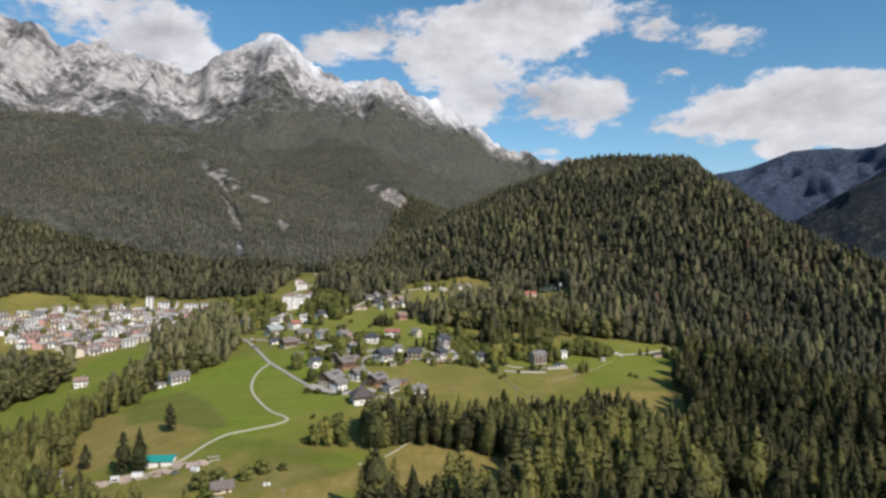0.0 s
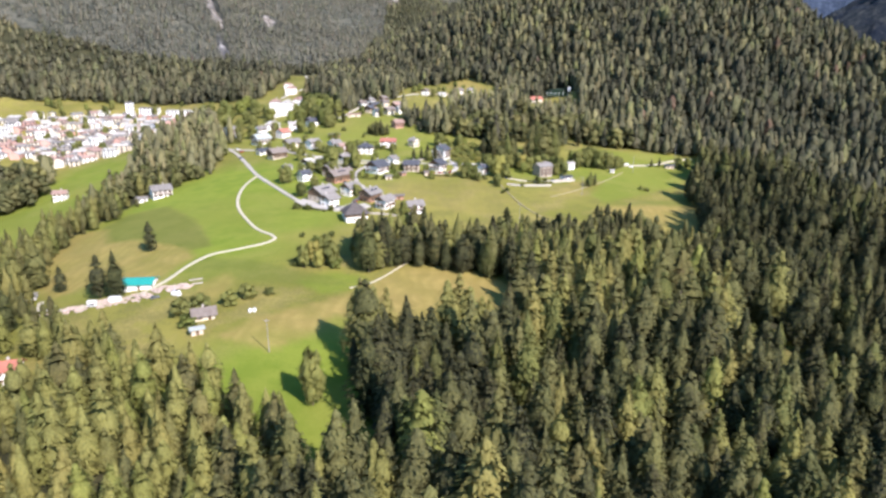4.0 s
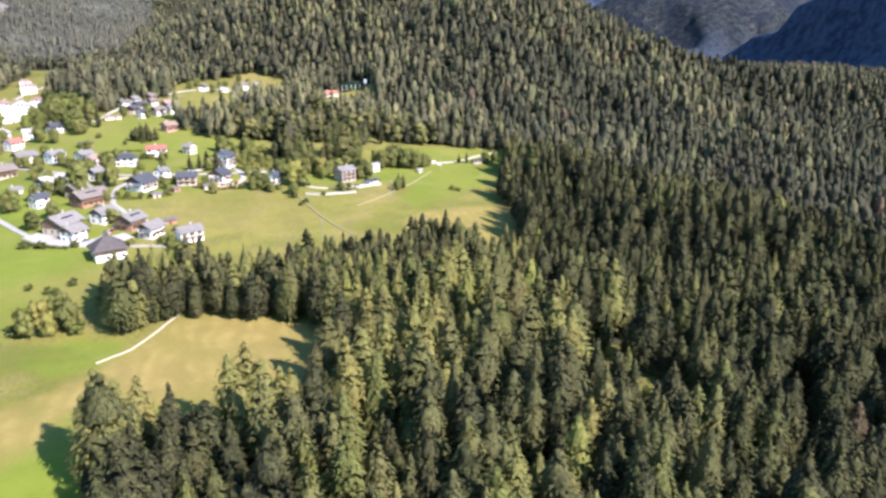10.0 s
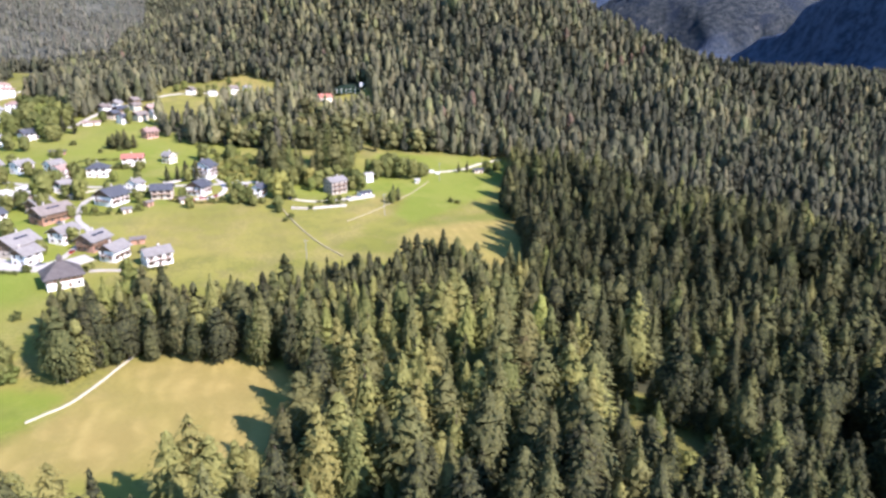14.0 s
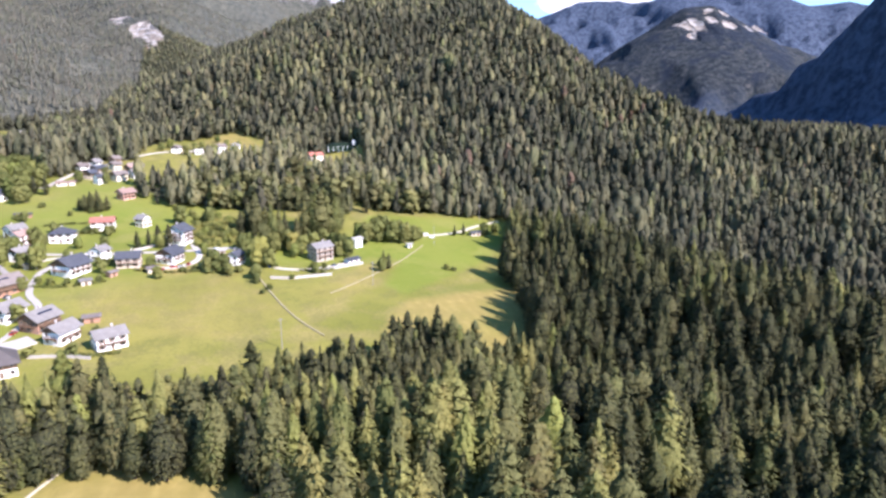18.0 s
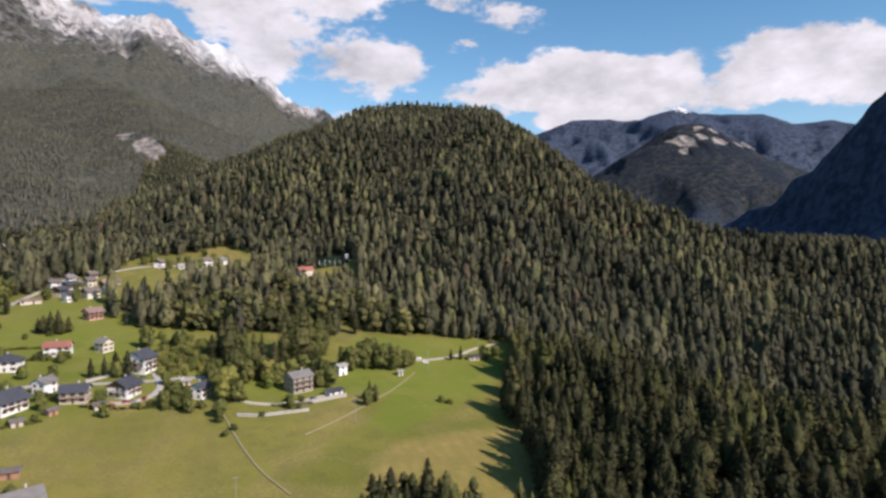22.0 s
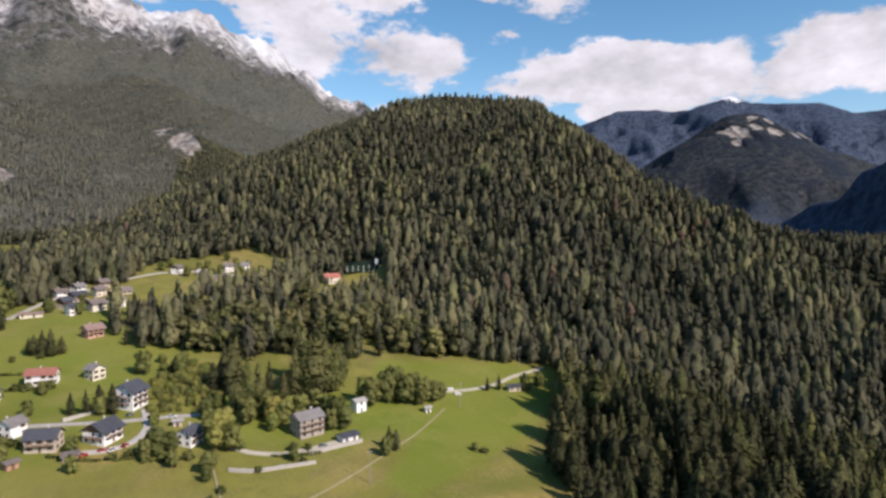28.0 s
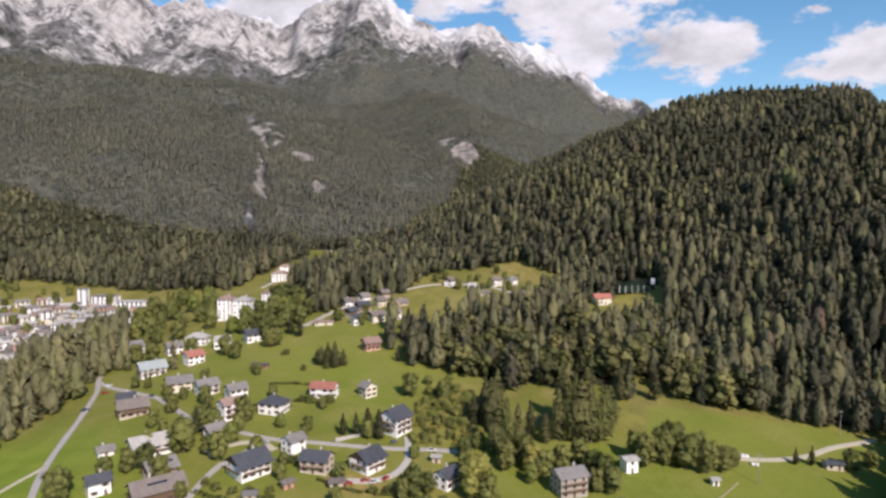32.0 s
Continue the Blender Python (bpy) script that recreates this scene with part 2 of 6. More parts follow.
def leaf_material(name, dark, mid, light, sheer=0.25):
    """Foliage: each tree has its own tone, each bough its own shade of it; boughs turn outwards like a full crown."""
    m = Mat(name, 0.9, 0.03)
    tint = m.attr("tint")
    c = m.mix(m.range(tint, 0.0, 0.55), dark, mid)
    c = m.mix(m.range(tint, 0.5, 1.0), c, light)
    c = m.mix(m.range(tint, 1.05, 1.25), c, (0.200, 0.130, 0.098))
    hue = m.attr("hue")
    c = m.mix(m.range(hue, 0.72, 0.97, 0, 0.8), c, (1.10, 0.99, 1.02), "MULTIPLY")
    c = m.mix(m.range(hue, 0.28, 0.03, 0, 0.8), c, (0.90, 1.02, 0.80), "MULTIPLY")
    c = m.mix(m.math("MULTIPLY", m.island(), 0.30), c, tuple(x * 0.55 for x in dark))
    c = m.mix(m.range(m.noise(1.3, 4, 0.65), 0.42, 0.68, 0, 0.32), c, tuple(x * 1.1 for x in light))
    c = m.mix(m.range(m.noise(1.7, 4, 0.65), 0.60, 0.38, 0, 0.30), c, tuple(x * 0.5 for x in dark))
    puff = m.node("ShaderNodeAttribute")
    puff.attribute_name = "puff"
    turn = m.node("ShaderNodeVectorTransform")
    turn.vector_type, turn.convert_from, turn.convert_to = "NORMAL", "OBJECT", "WORLD"
    m.link(puff.outputs["Vector"], turn.inputs[0])
    rough = m.node("ShaderNodeBump")
    rough.inputs["Strength"].default_value, rough.inputs["Distance"].default_value = 0.85, 0.7
    m.link(m.noise(1.1, 4, 0.65), rough.inputs["Height"])
    m.link(turn.outputs[0], rough.inputs["Normal"])
    m.link(rough.outputs[0], m.b.inputs["Normal"])
    thin = m.node("ShaderNodeBsdfTranslucent")
    m.set(thin.inputs["Color"], c)
    both = m.node("ShaderNodeMixShader")
    both.inputs[0].default_value = sheer
    m.link(m.b.outputs[0], both.inputs[1])
    m.link(thin.outputs[0], both.inputs[2])
    m.link(both.outputs[0], m.o.inputs[0])
    return m.colour(c)


LAND = ground_material()
NEEDLES = leaf_material("needles", (0.055, 0.058, 0.036), (0.156, 0.156, 0.067), (0.312, 0.304, 0.096), 0.3)
# bluer copy of NEEDLES: the hill's light haze is part of the colour
HAZED_HILL_NEEDLES = leaf_material("hazed_hill_needles", (0.070, 0.073, 0.054), (0.182, 0.176, 0.100), (0.310, 0.292, 0.140), 0.3)
LEAVES = leaf_material("leaves", (0.120, 0.142, 0.050), (0.250, 0.268, 0.088), (0.410, 0.390, 0.110), 0.35)
GROVE_LEAVES = leaf_material("grove_leaves", (0.098, 0.106, 0.050), (0.188, 0.188, 0.082), (0.300, 0.284, 0.106), 0.35)
# mountain woods: needles lifted and greyed, distance haze put into their colour
HAZED_NEEDLES = leaf_material("hazed_mountain_needles", (0.125, 0.128, 0.104), (0.200, 0.194, 0.144), (0.290, 0.270, 0.180), 0.3)
BARK = plain("bark", (0.10, 0.075, 0.055), (0.17, 0.135, 0.105), 0.8, 0.95)

# ---- the lie of the land ----
def smooth_clip(v, lo, hi, soft):
    """v held between lo and hi with rounded shoulders."""
    v = np.asarray(v, float)
    v = lo + soft * np.logaddexp(0, (v - lo) / soft)
    return hi - soft * np.logaddexp(0, (hi - v) / soft)


def soft_max(a, b, soft):
    return np.maximum(a, b) + soft * np.log1p(np.exp(-np.abs(a - b) / soft))


def lattice(ix, iy, seed):
    n = np.sin(ix * 127.1 + iy * 311.7 + seed * 74.7) * 43758.5453
    return n - np.floor(n)


def value_noise(x, y, size, seed):
    u, v = np.asarray(x, float) / size, np.asarray(y, float) / size
    i, j = np.floor(u), np.floor(v)
    a, b = u - i, v - j
    a, b = a * a * (3 - 2 * a), b * b * (3 - 2 * b)
    return (lattice(i, j, seed) * (1 - a) * (1 - b) + lattice(i + 1, j, seed) * a * (1 - b)
            + lattice(i, j + 1, seed) * (1 - a) * b + lattice(i + 1, j + 1, seed) * a * b) * 2 - 1


def fractal(x, y, size, seed, octaves=4, rough=0.5):
    out, gain = 0.0, 1.0
    for k in range(octaves):
        out = out + gain * value_noise(x, y, size / 2 ** k, seed + 13 * k)
        gain *= rough
    return out


def ridged(x, y, size, seed, octaves=4):
    out, gain = 0.0, 1.0
    for k in range(octaves):
        out = out + gain * (1 - 2 * np.abs(value_noise(x, y, size / 2 ** k, seed + 7 * k)))
        gain *= 0.55
    return out


def crest(x, y, points):
    """Distance in plan to a crest line, its height there and how far along it that is (0 to 1)."""
    x, y = np.asarray(x, float), np.asarray(y, float)
    best, top, along = np.full(x.shape, 1e9), np.zeros(x.shape), np.zeros(x.shape)
    for n, ((ax, ay, az), (bx, by, bz)) in enumerate(zip(points, points[1:])):
        dx, dy = bx - ax, by - ay
        t = np.clip(((x - ax) * dx + (y - ay) * dy) / (dx * dx + dy * dy), 0, 1)
        d = np.hypot(x - ax - t * dx, y - ay - t * dy)
        near = d < best
        best, top, along = np.where(near, d, best), np.where(near, az + t * (bz - az), top), np.where(near, (n + t) / (len(points) - 1), along)
    return best, top, along


def far_crest(x, y, points):
    """Distance to a crest line and its height, which blends from stretch to stretch farther away."""
    rows = [crest(x, y, pair)[:2] for pair in zip(points, points[1:])]
    near = np.minimum.reduce([d for d, _ in rows])
    weights = [np.exp((near - d) / (20 + 0.06 * near)) for d, _ in rows]
    return near, sum(w * top for w, (_, top) in zip(weights, rows)) / sum(weights)


def flank(x, y, points, slope, blunt):
    """Slopes that fall away on both sides of a crest line."""
    x, y = np.asarray(x, float), np.asarray(y, float)
    out = np.full(x.shape, -1e6)
    for pair in zip(points, points[1:]):
        d, top, _ = crest(x, y, pair)
        out = np.maximum(out, top - slope * np.hypot(d, blunt))
    return out


MASSIF = [(-3300, 2600, 1250), (-2700, 3200, 1330), (-2277, 3529, 1335), (-2163, 3600, 1215), (-1979, 3704, 1300), (-1780, 3804, 1225),
          (-1520, 3915, 1165), (-1366, 3972, 1300), (-1094, 4055, 1465), (-834, 4116, 1255), (-621, 4154, 1180), (-368, 4184, 1150),
          (1, 4200, 1050), (149, 4197, 930), (388, 4182, 715), (700, 4120, 690), (1100, 4100, 560)]
SPUR = [(-620, 3300, 700), (-300, 2500, 480), (-140, 1800, 300), (-110, 1500, 205), (-60, 1340, 110)]
WOODED = [(-1900, 900, 470), (-1300, 1400, 440), (-1087, 1558, 418), (-957, 1642, 437), (-767, 1738, 416), (-701, 1766, 388), (-618, 1797, 318), (-520, 1825, 200)]
DOME = [(-210, 1000, 40), (-91, 1069, 97), (23, 1117, 150), (132, 1120, 207), (232, 1112, 244), (276, 1128, 256), (344, 1106, 253), (390, 1050, 247),
        (339, 855, 171), (384, 865, 151), (386, 754, 111), (414, 669, 87), (497, 666, 62), (620, 600, 45), (900, 560, 22)]
FAR_RIDGE = [(1500, 4250, 560), (1891, 4060, 616), (2126, 3939, 713), (2319, 3826, 727), (2503, 3704, 717), (2628, 3614, 759), (2657, 3592, 771), (2720, 3543, 728), (2805, 3473, 715),
             (2942, 3353, 700), (3020, 3281, 696), (3105, 3196, 632), (3164, 3136, 626), (3273, 3017, 643), (3354, 2922, 615), (3700, 2300, 640)]
CRAG = [(1352, 2424, 177), (1412, 2387, 238), (1494, 2334, 310), (1561, 2288, 383), (1625, 2240, 435), (1689, 2190, 439), (1741, 2146, 392), (1767, 2124, 337), (1831, 2065, 309), (1898, 1999, 283), (1954, 1940, 247)]
DARK = [(1180, 1600, -20), (1110, 1364, 99), (1110, 1298, 135), (1110, 1229, 144), (1110, 1213, 161), (1110, 1182, 195), (1110, 1138, 208), (1110, 1111, 237), (1110, 1060, 278), (1110, 1015, 322), (1130, 900, 420), (1180, 760, 470), (1300, 400, 500)]


def valley(x, y):
    """The valley floor and its lower slopes."""
    u = smooth_clip(x, -330, 300, 25) / 100
    v = (smooth_clip(y, 130, 760, 25) - 400) / 100
    z = 8.7 - 3.84 * u + 8.59 * v - 4.49 * u * u + 0.87 * u * v + 0.73 * v * v + 1.07 * u * u * v - 0.14 * u * v * v + 0.01 * v ** 3 + 0.88 * u ** 3
    z = z - 13 * np.clip((x - 430) / 160, 0, 1) - 6 * np.exp(-((x - 150) / 45) ** 2 - ((y - 300) / 45) ** 2)
    return z + 8 * np.exp(-((x - 105) / 48) ** 2 - ((y - 225) / 58) ** 2) + 15 * np.exp(-((x - 232) / 58) ** 2 - ((y - 330) / 58) ** 2)


def land(x, y):
    """The height of the ground."""
    x, y = np.asarray(x, float), np.asarray(y, float)
    z = valley(x, y) + 0.55 - 1.45 * np.tanh((x + 45) / 50) + 0.5 * fractal(x, y, 60, 3, 3)
    steep = 0.52 - 0.145 * np.clip((x - 120) / 200, 0, 1) + 0.5 * np.clip((y - 900) / 120, 0, 1) * np.clip((x - 350) / 50, 0, 1) + 0.3 * np.clip((x - 330) / 130, 0, 1) + 0.16 * np.clip((x - 150) / 150, 0, 1)
    z = soft_max(z, flank(x, y, DOME, steep, 18) + 6 + 5 * fractal(x, y, 130, 5, 3), 7)
    d, top, _ = crest(x, y, WOODED)
    z = soft_max(z, flank(x, y, WOODED, 0.40, 30) + 10 + np.minimum(1, d / 90) * 20 * ridged(x, y, 420, 9, 4), 12)
    z = soft_max(z, flank(x, y, SPUR, 0.46, 30) + 14 * ridged(x, y, 330, 17, 4), 12)
    d, top = far_crest(x, y, MASSIF)
    wild = np.minimum(1, d / 350)
    z = soft_max(z, -150 + (top + 150) * np.exp(-d / 1500) + wild * (75 * ridged(x, y, 760, 21, 5) - 20) * np.exp(-d / 1800)
                 + np.minimum(1, d / 120) * np.exp(-d / 700) * 70 * ridged(x + 0.3 * y, y * 0.45, 210, 23, 4) + np.exp(-d / 90) * 34 * ridged(x, y, 120, 25, 3), 18)
    for points, slope, rough, seed in ((FAR_RIDGE, 0.50, 115, 31), (CRAG, 0.66, 70, 37), (DARK, 2.3, 20, 41)):
        d, top, _ = crest(x, y, points)
        z = soft_max(z, flank(x, y, points, slope, 15) + np.minimum(1, d / 120) * rough * np.minimum(ridged(x, y, 380, seed, 4) - 0.8, 0.1), 12)
    return z

# ---- the ground, one sheet out to the far mountains ----
FIELD = [(94, 331), (104, 321), (117, 321), (127, 339), (136, 358), (142, 380), (147, 421), (165, 451), (187, 482), (182, 506), (153, 512), (139, 516), (118, 521), (107, 534), (104, 548), (99, 546), (96, 518), (84, 518), (74, 526), (52, 522), (45, 514), (27, 516), (6, 531),
         (-20, 536), (-34, 560), (-42, 600), (-76, 625), (-98, 604), (-110, 570), (-107, 529), (-140, 512), (-165, 520), (-154, 479), (-146, 438), (-115, 417),
         (-76, 363), (-49, 335), (-36, 300), (-24, 299), (-12, 304), (5, 297), (18, 300), (30, 304), (46, 313), (64, 321), (82, 331)]
LOW = [(-124, 190), (-131, 190), (-142, 222), (-151, 248), (-162, 272), (-176, 302), (-183, 334), (-176, 352), (-173, 375), (-168, 392), (-155, 420), (-146, 436), (-157, 479), (-110, 425), (-70, 370), (-44, 342),
       (-36, 300), (-36, 280), (-30, 266), (-20, 276), (-7, 276), (10, 271), (26, 264), (29, 256), (31, 247), (27, 236), (19, 222), (8, 212), (-10, 207), (-24, 207), (-28, 200), (-27, 190), (-26, 182), (-19, 170),
       (-13, 160), (-12, 151), (-26, 149), (-36, 154), (-44, 164), (-54, 177), (-66, 185), (-84, 196), (-104, 207), (-118, 214), (-127, 219), (-131, 212), (-126, 204)]
CLEARING = [(-30, 597), (-18, 590), (12, 620), (34, 640), (60, 690), (62, 730), (46, 752), (28, 790), (6, 776), (-30, 748), (-44, 700), (-50, 664)]
HAMLET = [(-92, 586), (-66, 590), (-38, 592), (-30, 612), (-32, 645), (-50, 668), (-72, 664), (-84, 640)]
TOWN = [(-345, 485), (-300, 505), (-262, 560), (-215, 596), (-185, 560), (-150, 512), (-100, 529), (-112, 567), (-83, 592), (-125, 676), (-150, 690),
        (-179, 690), (-238, 706), (-312, 724), (-410, 742), (-480, 690), (-440, 560)]
LEFT = [(-198, 316), (-203, 350), (-206, 383), (-212, 412), (-219, 445), (-221, 476), (-236, 538), (-262, 562), (-306, 556), (-296, 510), (-278, 465), (-264, 430), (-276, 406), (-268, 370), (-245, 345), (-225, 322)]
GLADES = [[(76, 622), (97, 622), (100, 676), (77, 676)], [(100, 648), (128, 650), (130, 694), (100, 694)], [(204, 537), (215, 559), (228, 548), (209, 526)], [(90, 206), (100, 197), (116, 196), (122, 206), (120, 218), (112, 228), (96, 228)], [(-25, 195), (-17, 193), (-10, 198), (-11, 204), (-18, 199), (-24, 199)], [(-205, 880), (-165, 930), (-150, 900), (-180, 850)],
          [(360, 596), (382, 600), (384, 590), (362, 586)], [(-132, 204), (-114, 203), (-108, 178), (-118, 172), (-130, 186)]]
VALE = [(-190, 688), (-148, 688), (-140, 740), (-132, 790), (-146, 850), (-168, 905), (-204, 900), (-196, 830), (-186, 760)]
# shaded hollows in the near wood where no tree stands; the shade-dark floor shows
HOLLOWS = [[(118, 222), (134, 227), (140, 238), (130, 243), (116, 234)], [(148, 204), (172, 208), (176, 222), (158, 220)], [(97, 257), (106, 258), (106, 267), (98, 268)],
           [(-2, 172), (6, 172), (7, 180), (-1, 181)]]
OPEN = [VALE, HAMLET, FIELD, LOW, CLEARING, TOWN, LEFT, *GLADES]


def inside(x, y, poly):
    x, y = np.asarray(x, float), np.asarray(y, float)
    out = np.zeros(x.shape, bool)
    for (ax, ay), (bx, by) in zip(poly, poly[1:] + poly[:1]):
        cross = (ay > y) != (by > y)
        out ^= cross & (x < (bx - ax) * (y - ay) / ((by - ay) or 1e-9) + ax)
    return out


def is_open(x, y):
    wx, wy = x + 2.5 * value_noise(x, y, 14, 61), y + 2.5 * value_noise(x, y, 14, 62)
    out = np.zeros(np.shape(x), bool)
    for poly in OPEN:
        out |= inside(wx, wy, poly)
    return out


def oval(x, y, cx, cy, rx, ry, turn=0.0, soft=0.25):
    c, s = math.cos(radians(turn)), math.sin(radians(turn))
    u, v = ((x - cx) * c + (y - cy) * s) / rx, ((y - cy) * c - (x - cx) * s) / ry
    return np.clip((1 - np.hypot(u, v)) / soft + 0.5, 0, 1)


def mesh_object(name, verts, faces, material, parent=None):
    me = bpy.data.meshes.new(name)
    me.from_pydata(np.asarray(verts).tolist() if isinstance(verts, np.ndarray) else verts, [], np.asarray(faces).tolist() if isinstance(faces, np.ndarray) else faces)
    me.materials.append(material)
    ob = new(name, me)
    ob.parent = parent
    return ob


# scree, gullies and crags bare of trees: middle, half sizes, turn
BARE = ((-132, 1560, 30, 150, 10), (-200, 1740, 30, 80, 10), (-493, 1374, 34, 34, 15), (-451, 1357, 22, 20, 0), (-470, 1330, 12, 40, 30), (-368, 1283, 30, 18, 0), (-415, 1210, 5, 90, 30), (-375, 1121, 8, 70, 30),
        (-330, 1040, 7, 60, 30), (-532, 1416, 14, 40, 20), (-490, 1412, 20, 26, 0), (-452, 1305, 6, 60, 32), (-430, 1310, 16, 20, 0), (-384, 1148, 5, 90, 25), (-346, 1060, 8, 60, 28), (-306, 950, 8, 40, 25), (-284, 1130, 10, 22, 0), (-289, 1134, 11, 30, 25), (-520, 1290, 14, 18, 0), (-610, 1480, 22, 16, 0), (1545, 2130, 16, 70, 0), (1575, 2095, 20, 60, 0), (1640, 2150, 50, 22, 0), (1624, 2097, 18, 40, 0), (1655, 2050, 26, 34, 0), (1520, 2055, 14, 26, 0), (1693, 2118, 16, 30, 0), (1725, 2025, 14, 30, 0), (2685, 3020, 26, 70, 0), (2645, 3605, 130, 130, 0), (640, 3000, 40, 30, 0), (227, 607, 5, 6, 0))
CENTRE = (20.0, -60.0)
fine = np.radians(np.arange(-48, 57.01, 0.25))
rest = np.radians(np.arange(62, 307, 6.0))
bearings = np.concatenate([fine, rest])
rings = [4.0, 40.0, 90.0, 120.0]
while rings[-1] < 4700:
    r = rings[-1]
    rings.append(r + (3.4 if r < 780 else 3.4 + (r - 780) * 0.010))
rings = np.array(rings)
gb, gr = np.meshgrid(bearings, rings)
gx, gy = CENTRE[0] + gr * np.sin(gb), CENTRE[1] + gr * np.cos(gb)
gz = land(gx, gy)
NB, NR = len(bearings), len(rings)
cells = np.arange(NB * NR).reshape(NR, NB)
a, b = cells[:-1], cells[1:]
quads = np.stack([a, np.roll(a, -1, 1), np.roll(b, -1, 1), b], -1).reshape(-1, 4)[:, ::-1]
ground = mesh_object("ground", np.stack([gx, gy, gz], -1).reshape(-1, 3), quads, LAND)
tagged(ground, "green alpine valley floor and wooded mountain slopes", "ground", kind="structure")
ground.data.polygons.foreach_set("use_smooth", np.ones(len(quads), bool))


def layer(ob, name, values):
    ob.data.attributes.new(name, "FLOAT", "POINT").data.foreach_set("value", np.asarray(values, np.float32).ravel())


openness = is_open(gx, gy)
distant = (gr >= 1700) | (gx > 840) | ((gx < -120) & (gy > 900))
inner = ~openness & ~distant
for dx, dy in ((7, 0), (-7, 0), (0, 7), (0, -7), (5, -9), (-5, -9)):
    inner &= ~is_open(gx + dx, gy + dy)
# the near glade is toned partway towards the wood floor
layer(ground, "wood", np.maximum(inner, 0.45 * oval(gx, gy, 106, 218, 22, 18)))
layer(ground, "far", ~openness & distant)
# spruce marks where the blue haze tint lies
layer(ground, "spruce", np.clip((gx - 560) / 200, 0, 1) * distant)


def patch(points):
    """A mown piece of meadow with a slightly ragged edge, 0 to 1."""
    total = 0.0
    for k in range(6):
        wx, wy = gx + 1.6 * value_noise(gx, gy, 7, 90 + k) + 1.2 * math.cos(k * 1.05), gy + 1.6 * value_noise(gx, gy, 7, 96 + k) + 1.2 * math.sin(k * 1.05)
        total = total + inside(wx, wy, points) / 6.0
    return total


HAYFIELD = patch([(-71, 215), (-64, 228), (-53, 236), (-35, 249), (-26, 259), (-19, 275), (-9, 280), (4, 276), (20, 270), (34, 258), (34, 241), (20, 232), (-3, 229), (-24, 231), (-38, 231), (-40, 219), (-52, 206)])
OLIVE = patch([(-176, 347), (-161, 319), (-145, 320), (-111, 297), (-102, 301), (-126, 344), (-152, 373), (-172, 366)])
BRIGHT = patch([(-126, 344), (-152, 373), (-160, 421), (-138, 440), (-115, 429), (-115, 380), (-107, 352), (-89, 326), (-78, 314), (-88, 302), (-102, 301)])
MOWN = patch([(-158, 319), (-145, 320), (-111, 297), (-106, 288), (-110, 272), (-112, 263), (-135, 268), (-149, 256), (-180, 290), (-190, 345), (-172, 345)])
BROWN = patch([(92, 384), (116, 390), (148, 398), (150, 370), (140, 350), (118, 318), (100, 318), (70, 340), (80, 365)])
STRIPE = patch([(-57, 260), (-45, 270), (-28, 265), (-31, 254), (-45, 249)])
UPPER = patch([(100, 520), (124, 516), (165, 514), (190, 503), (178, 479), (146, 434), (118, 411), (91, 389), (85, 402), (100, 432), (88, 470)])
layer(ground, "crag_tone", oval(gx, gy, 1600, 2080, 620, 420, -35, 0.5) * distant)
hay = np.maximum.reduce([HAYFIELD, 0.85 * MOWN, 0.85 * BROWN, 0.6 * patch([(-92, 260), (-85, 269), (-79, 260), (-82, 243), (-89, 243)]), 0.25 * patch(TOWN) * (gx < -225), 0.30 * patch([(-24, 420), (20, 410), (37, 392), (44, 369), (18, 350), (-17, 358), (-31, 400)]),
                         0.35 * oval(gx, gy, 70, 400, 22, 8, 35, 0.8), 0.8 * patch([(-6, 748), (6, 776), (28, 790), (48, 742), (38, 724), (12, 738)]),
                         0.8 * oval(gx, gy, -4, 423, 11, 4, 5, 0.8), 0.6 * oval(gx, gy, 84, 423, 10, 5, 20, 0.8), 0.6 * oval(gx, gy, -10, 712, 24, 12, 0, 0.8), 0.5 * oval(gx, gy, 14, 488, 12, 26, 0, 0.9), 0.3 * oval(gx, gy, -58, 312, 22, 10, 15, 0.9), patch([(-17, 428), (-13, 432), (2, 432), (5, 426), (4, 419), (-6, 416), (-15, 423)])])
layer(ground, "hay", hay * (0.75 + 0.25 * value_noise(gx, gy, 9, 71)))
lush = np.maximum.reduce([oval(gx, gy, -115, 360, 70, 95, 0, 0.5), oval(gx, gy, -40, 180, 34, 46, 0, 0.6), 0.55 * oval(gx, gy, -65, 535, 95, 80, 0, 0.6), 0.5 * oval(gx, gy, -60, 445, 75, 45, 0, 0.5),
                          0.6 * UPPER, 0.7 * oval(gx, gy, 60, 455, 50, 30, 0, 0.7), 0.9 * oval(gx, gy, -240, 430, 60, 120, 0, 0.5) * (1 - patch(TOWN)), 0.9 * STRIPE, BRIGHT])
lush = lush * (1 - 0.75 * MOWN) * (1 - 0.8 * OLIVE) * (0.85 + 0.25 * fractal(gx, gy, 40, 66, 3))
layer(ground, "lush", np.clip(lush, 0, 1))
layer(ground, "olive", np.maximum.reduce([OLIVE, 0.75 * patch([(92, 386), (108, 394), (131, 405), (146, 413), (143, 397), (127, 391), (106, 385)]), 0.8 * patch([(-102, 288), (-81, 282), (-61, 272), (-40, 263), (-35, 257), (-55, 257), (-78, 262), (-82, 270), (-104, 272)])]))
md, _, malong = crest(gx, gy, MASSIF)
reach = np.interp(malong, (0, 0.2, 0.45, 0.52, 0.62, 0.80, 0.95, 1), (950, 880, 800, 620, 520, 300, 160, 60))
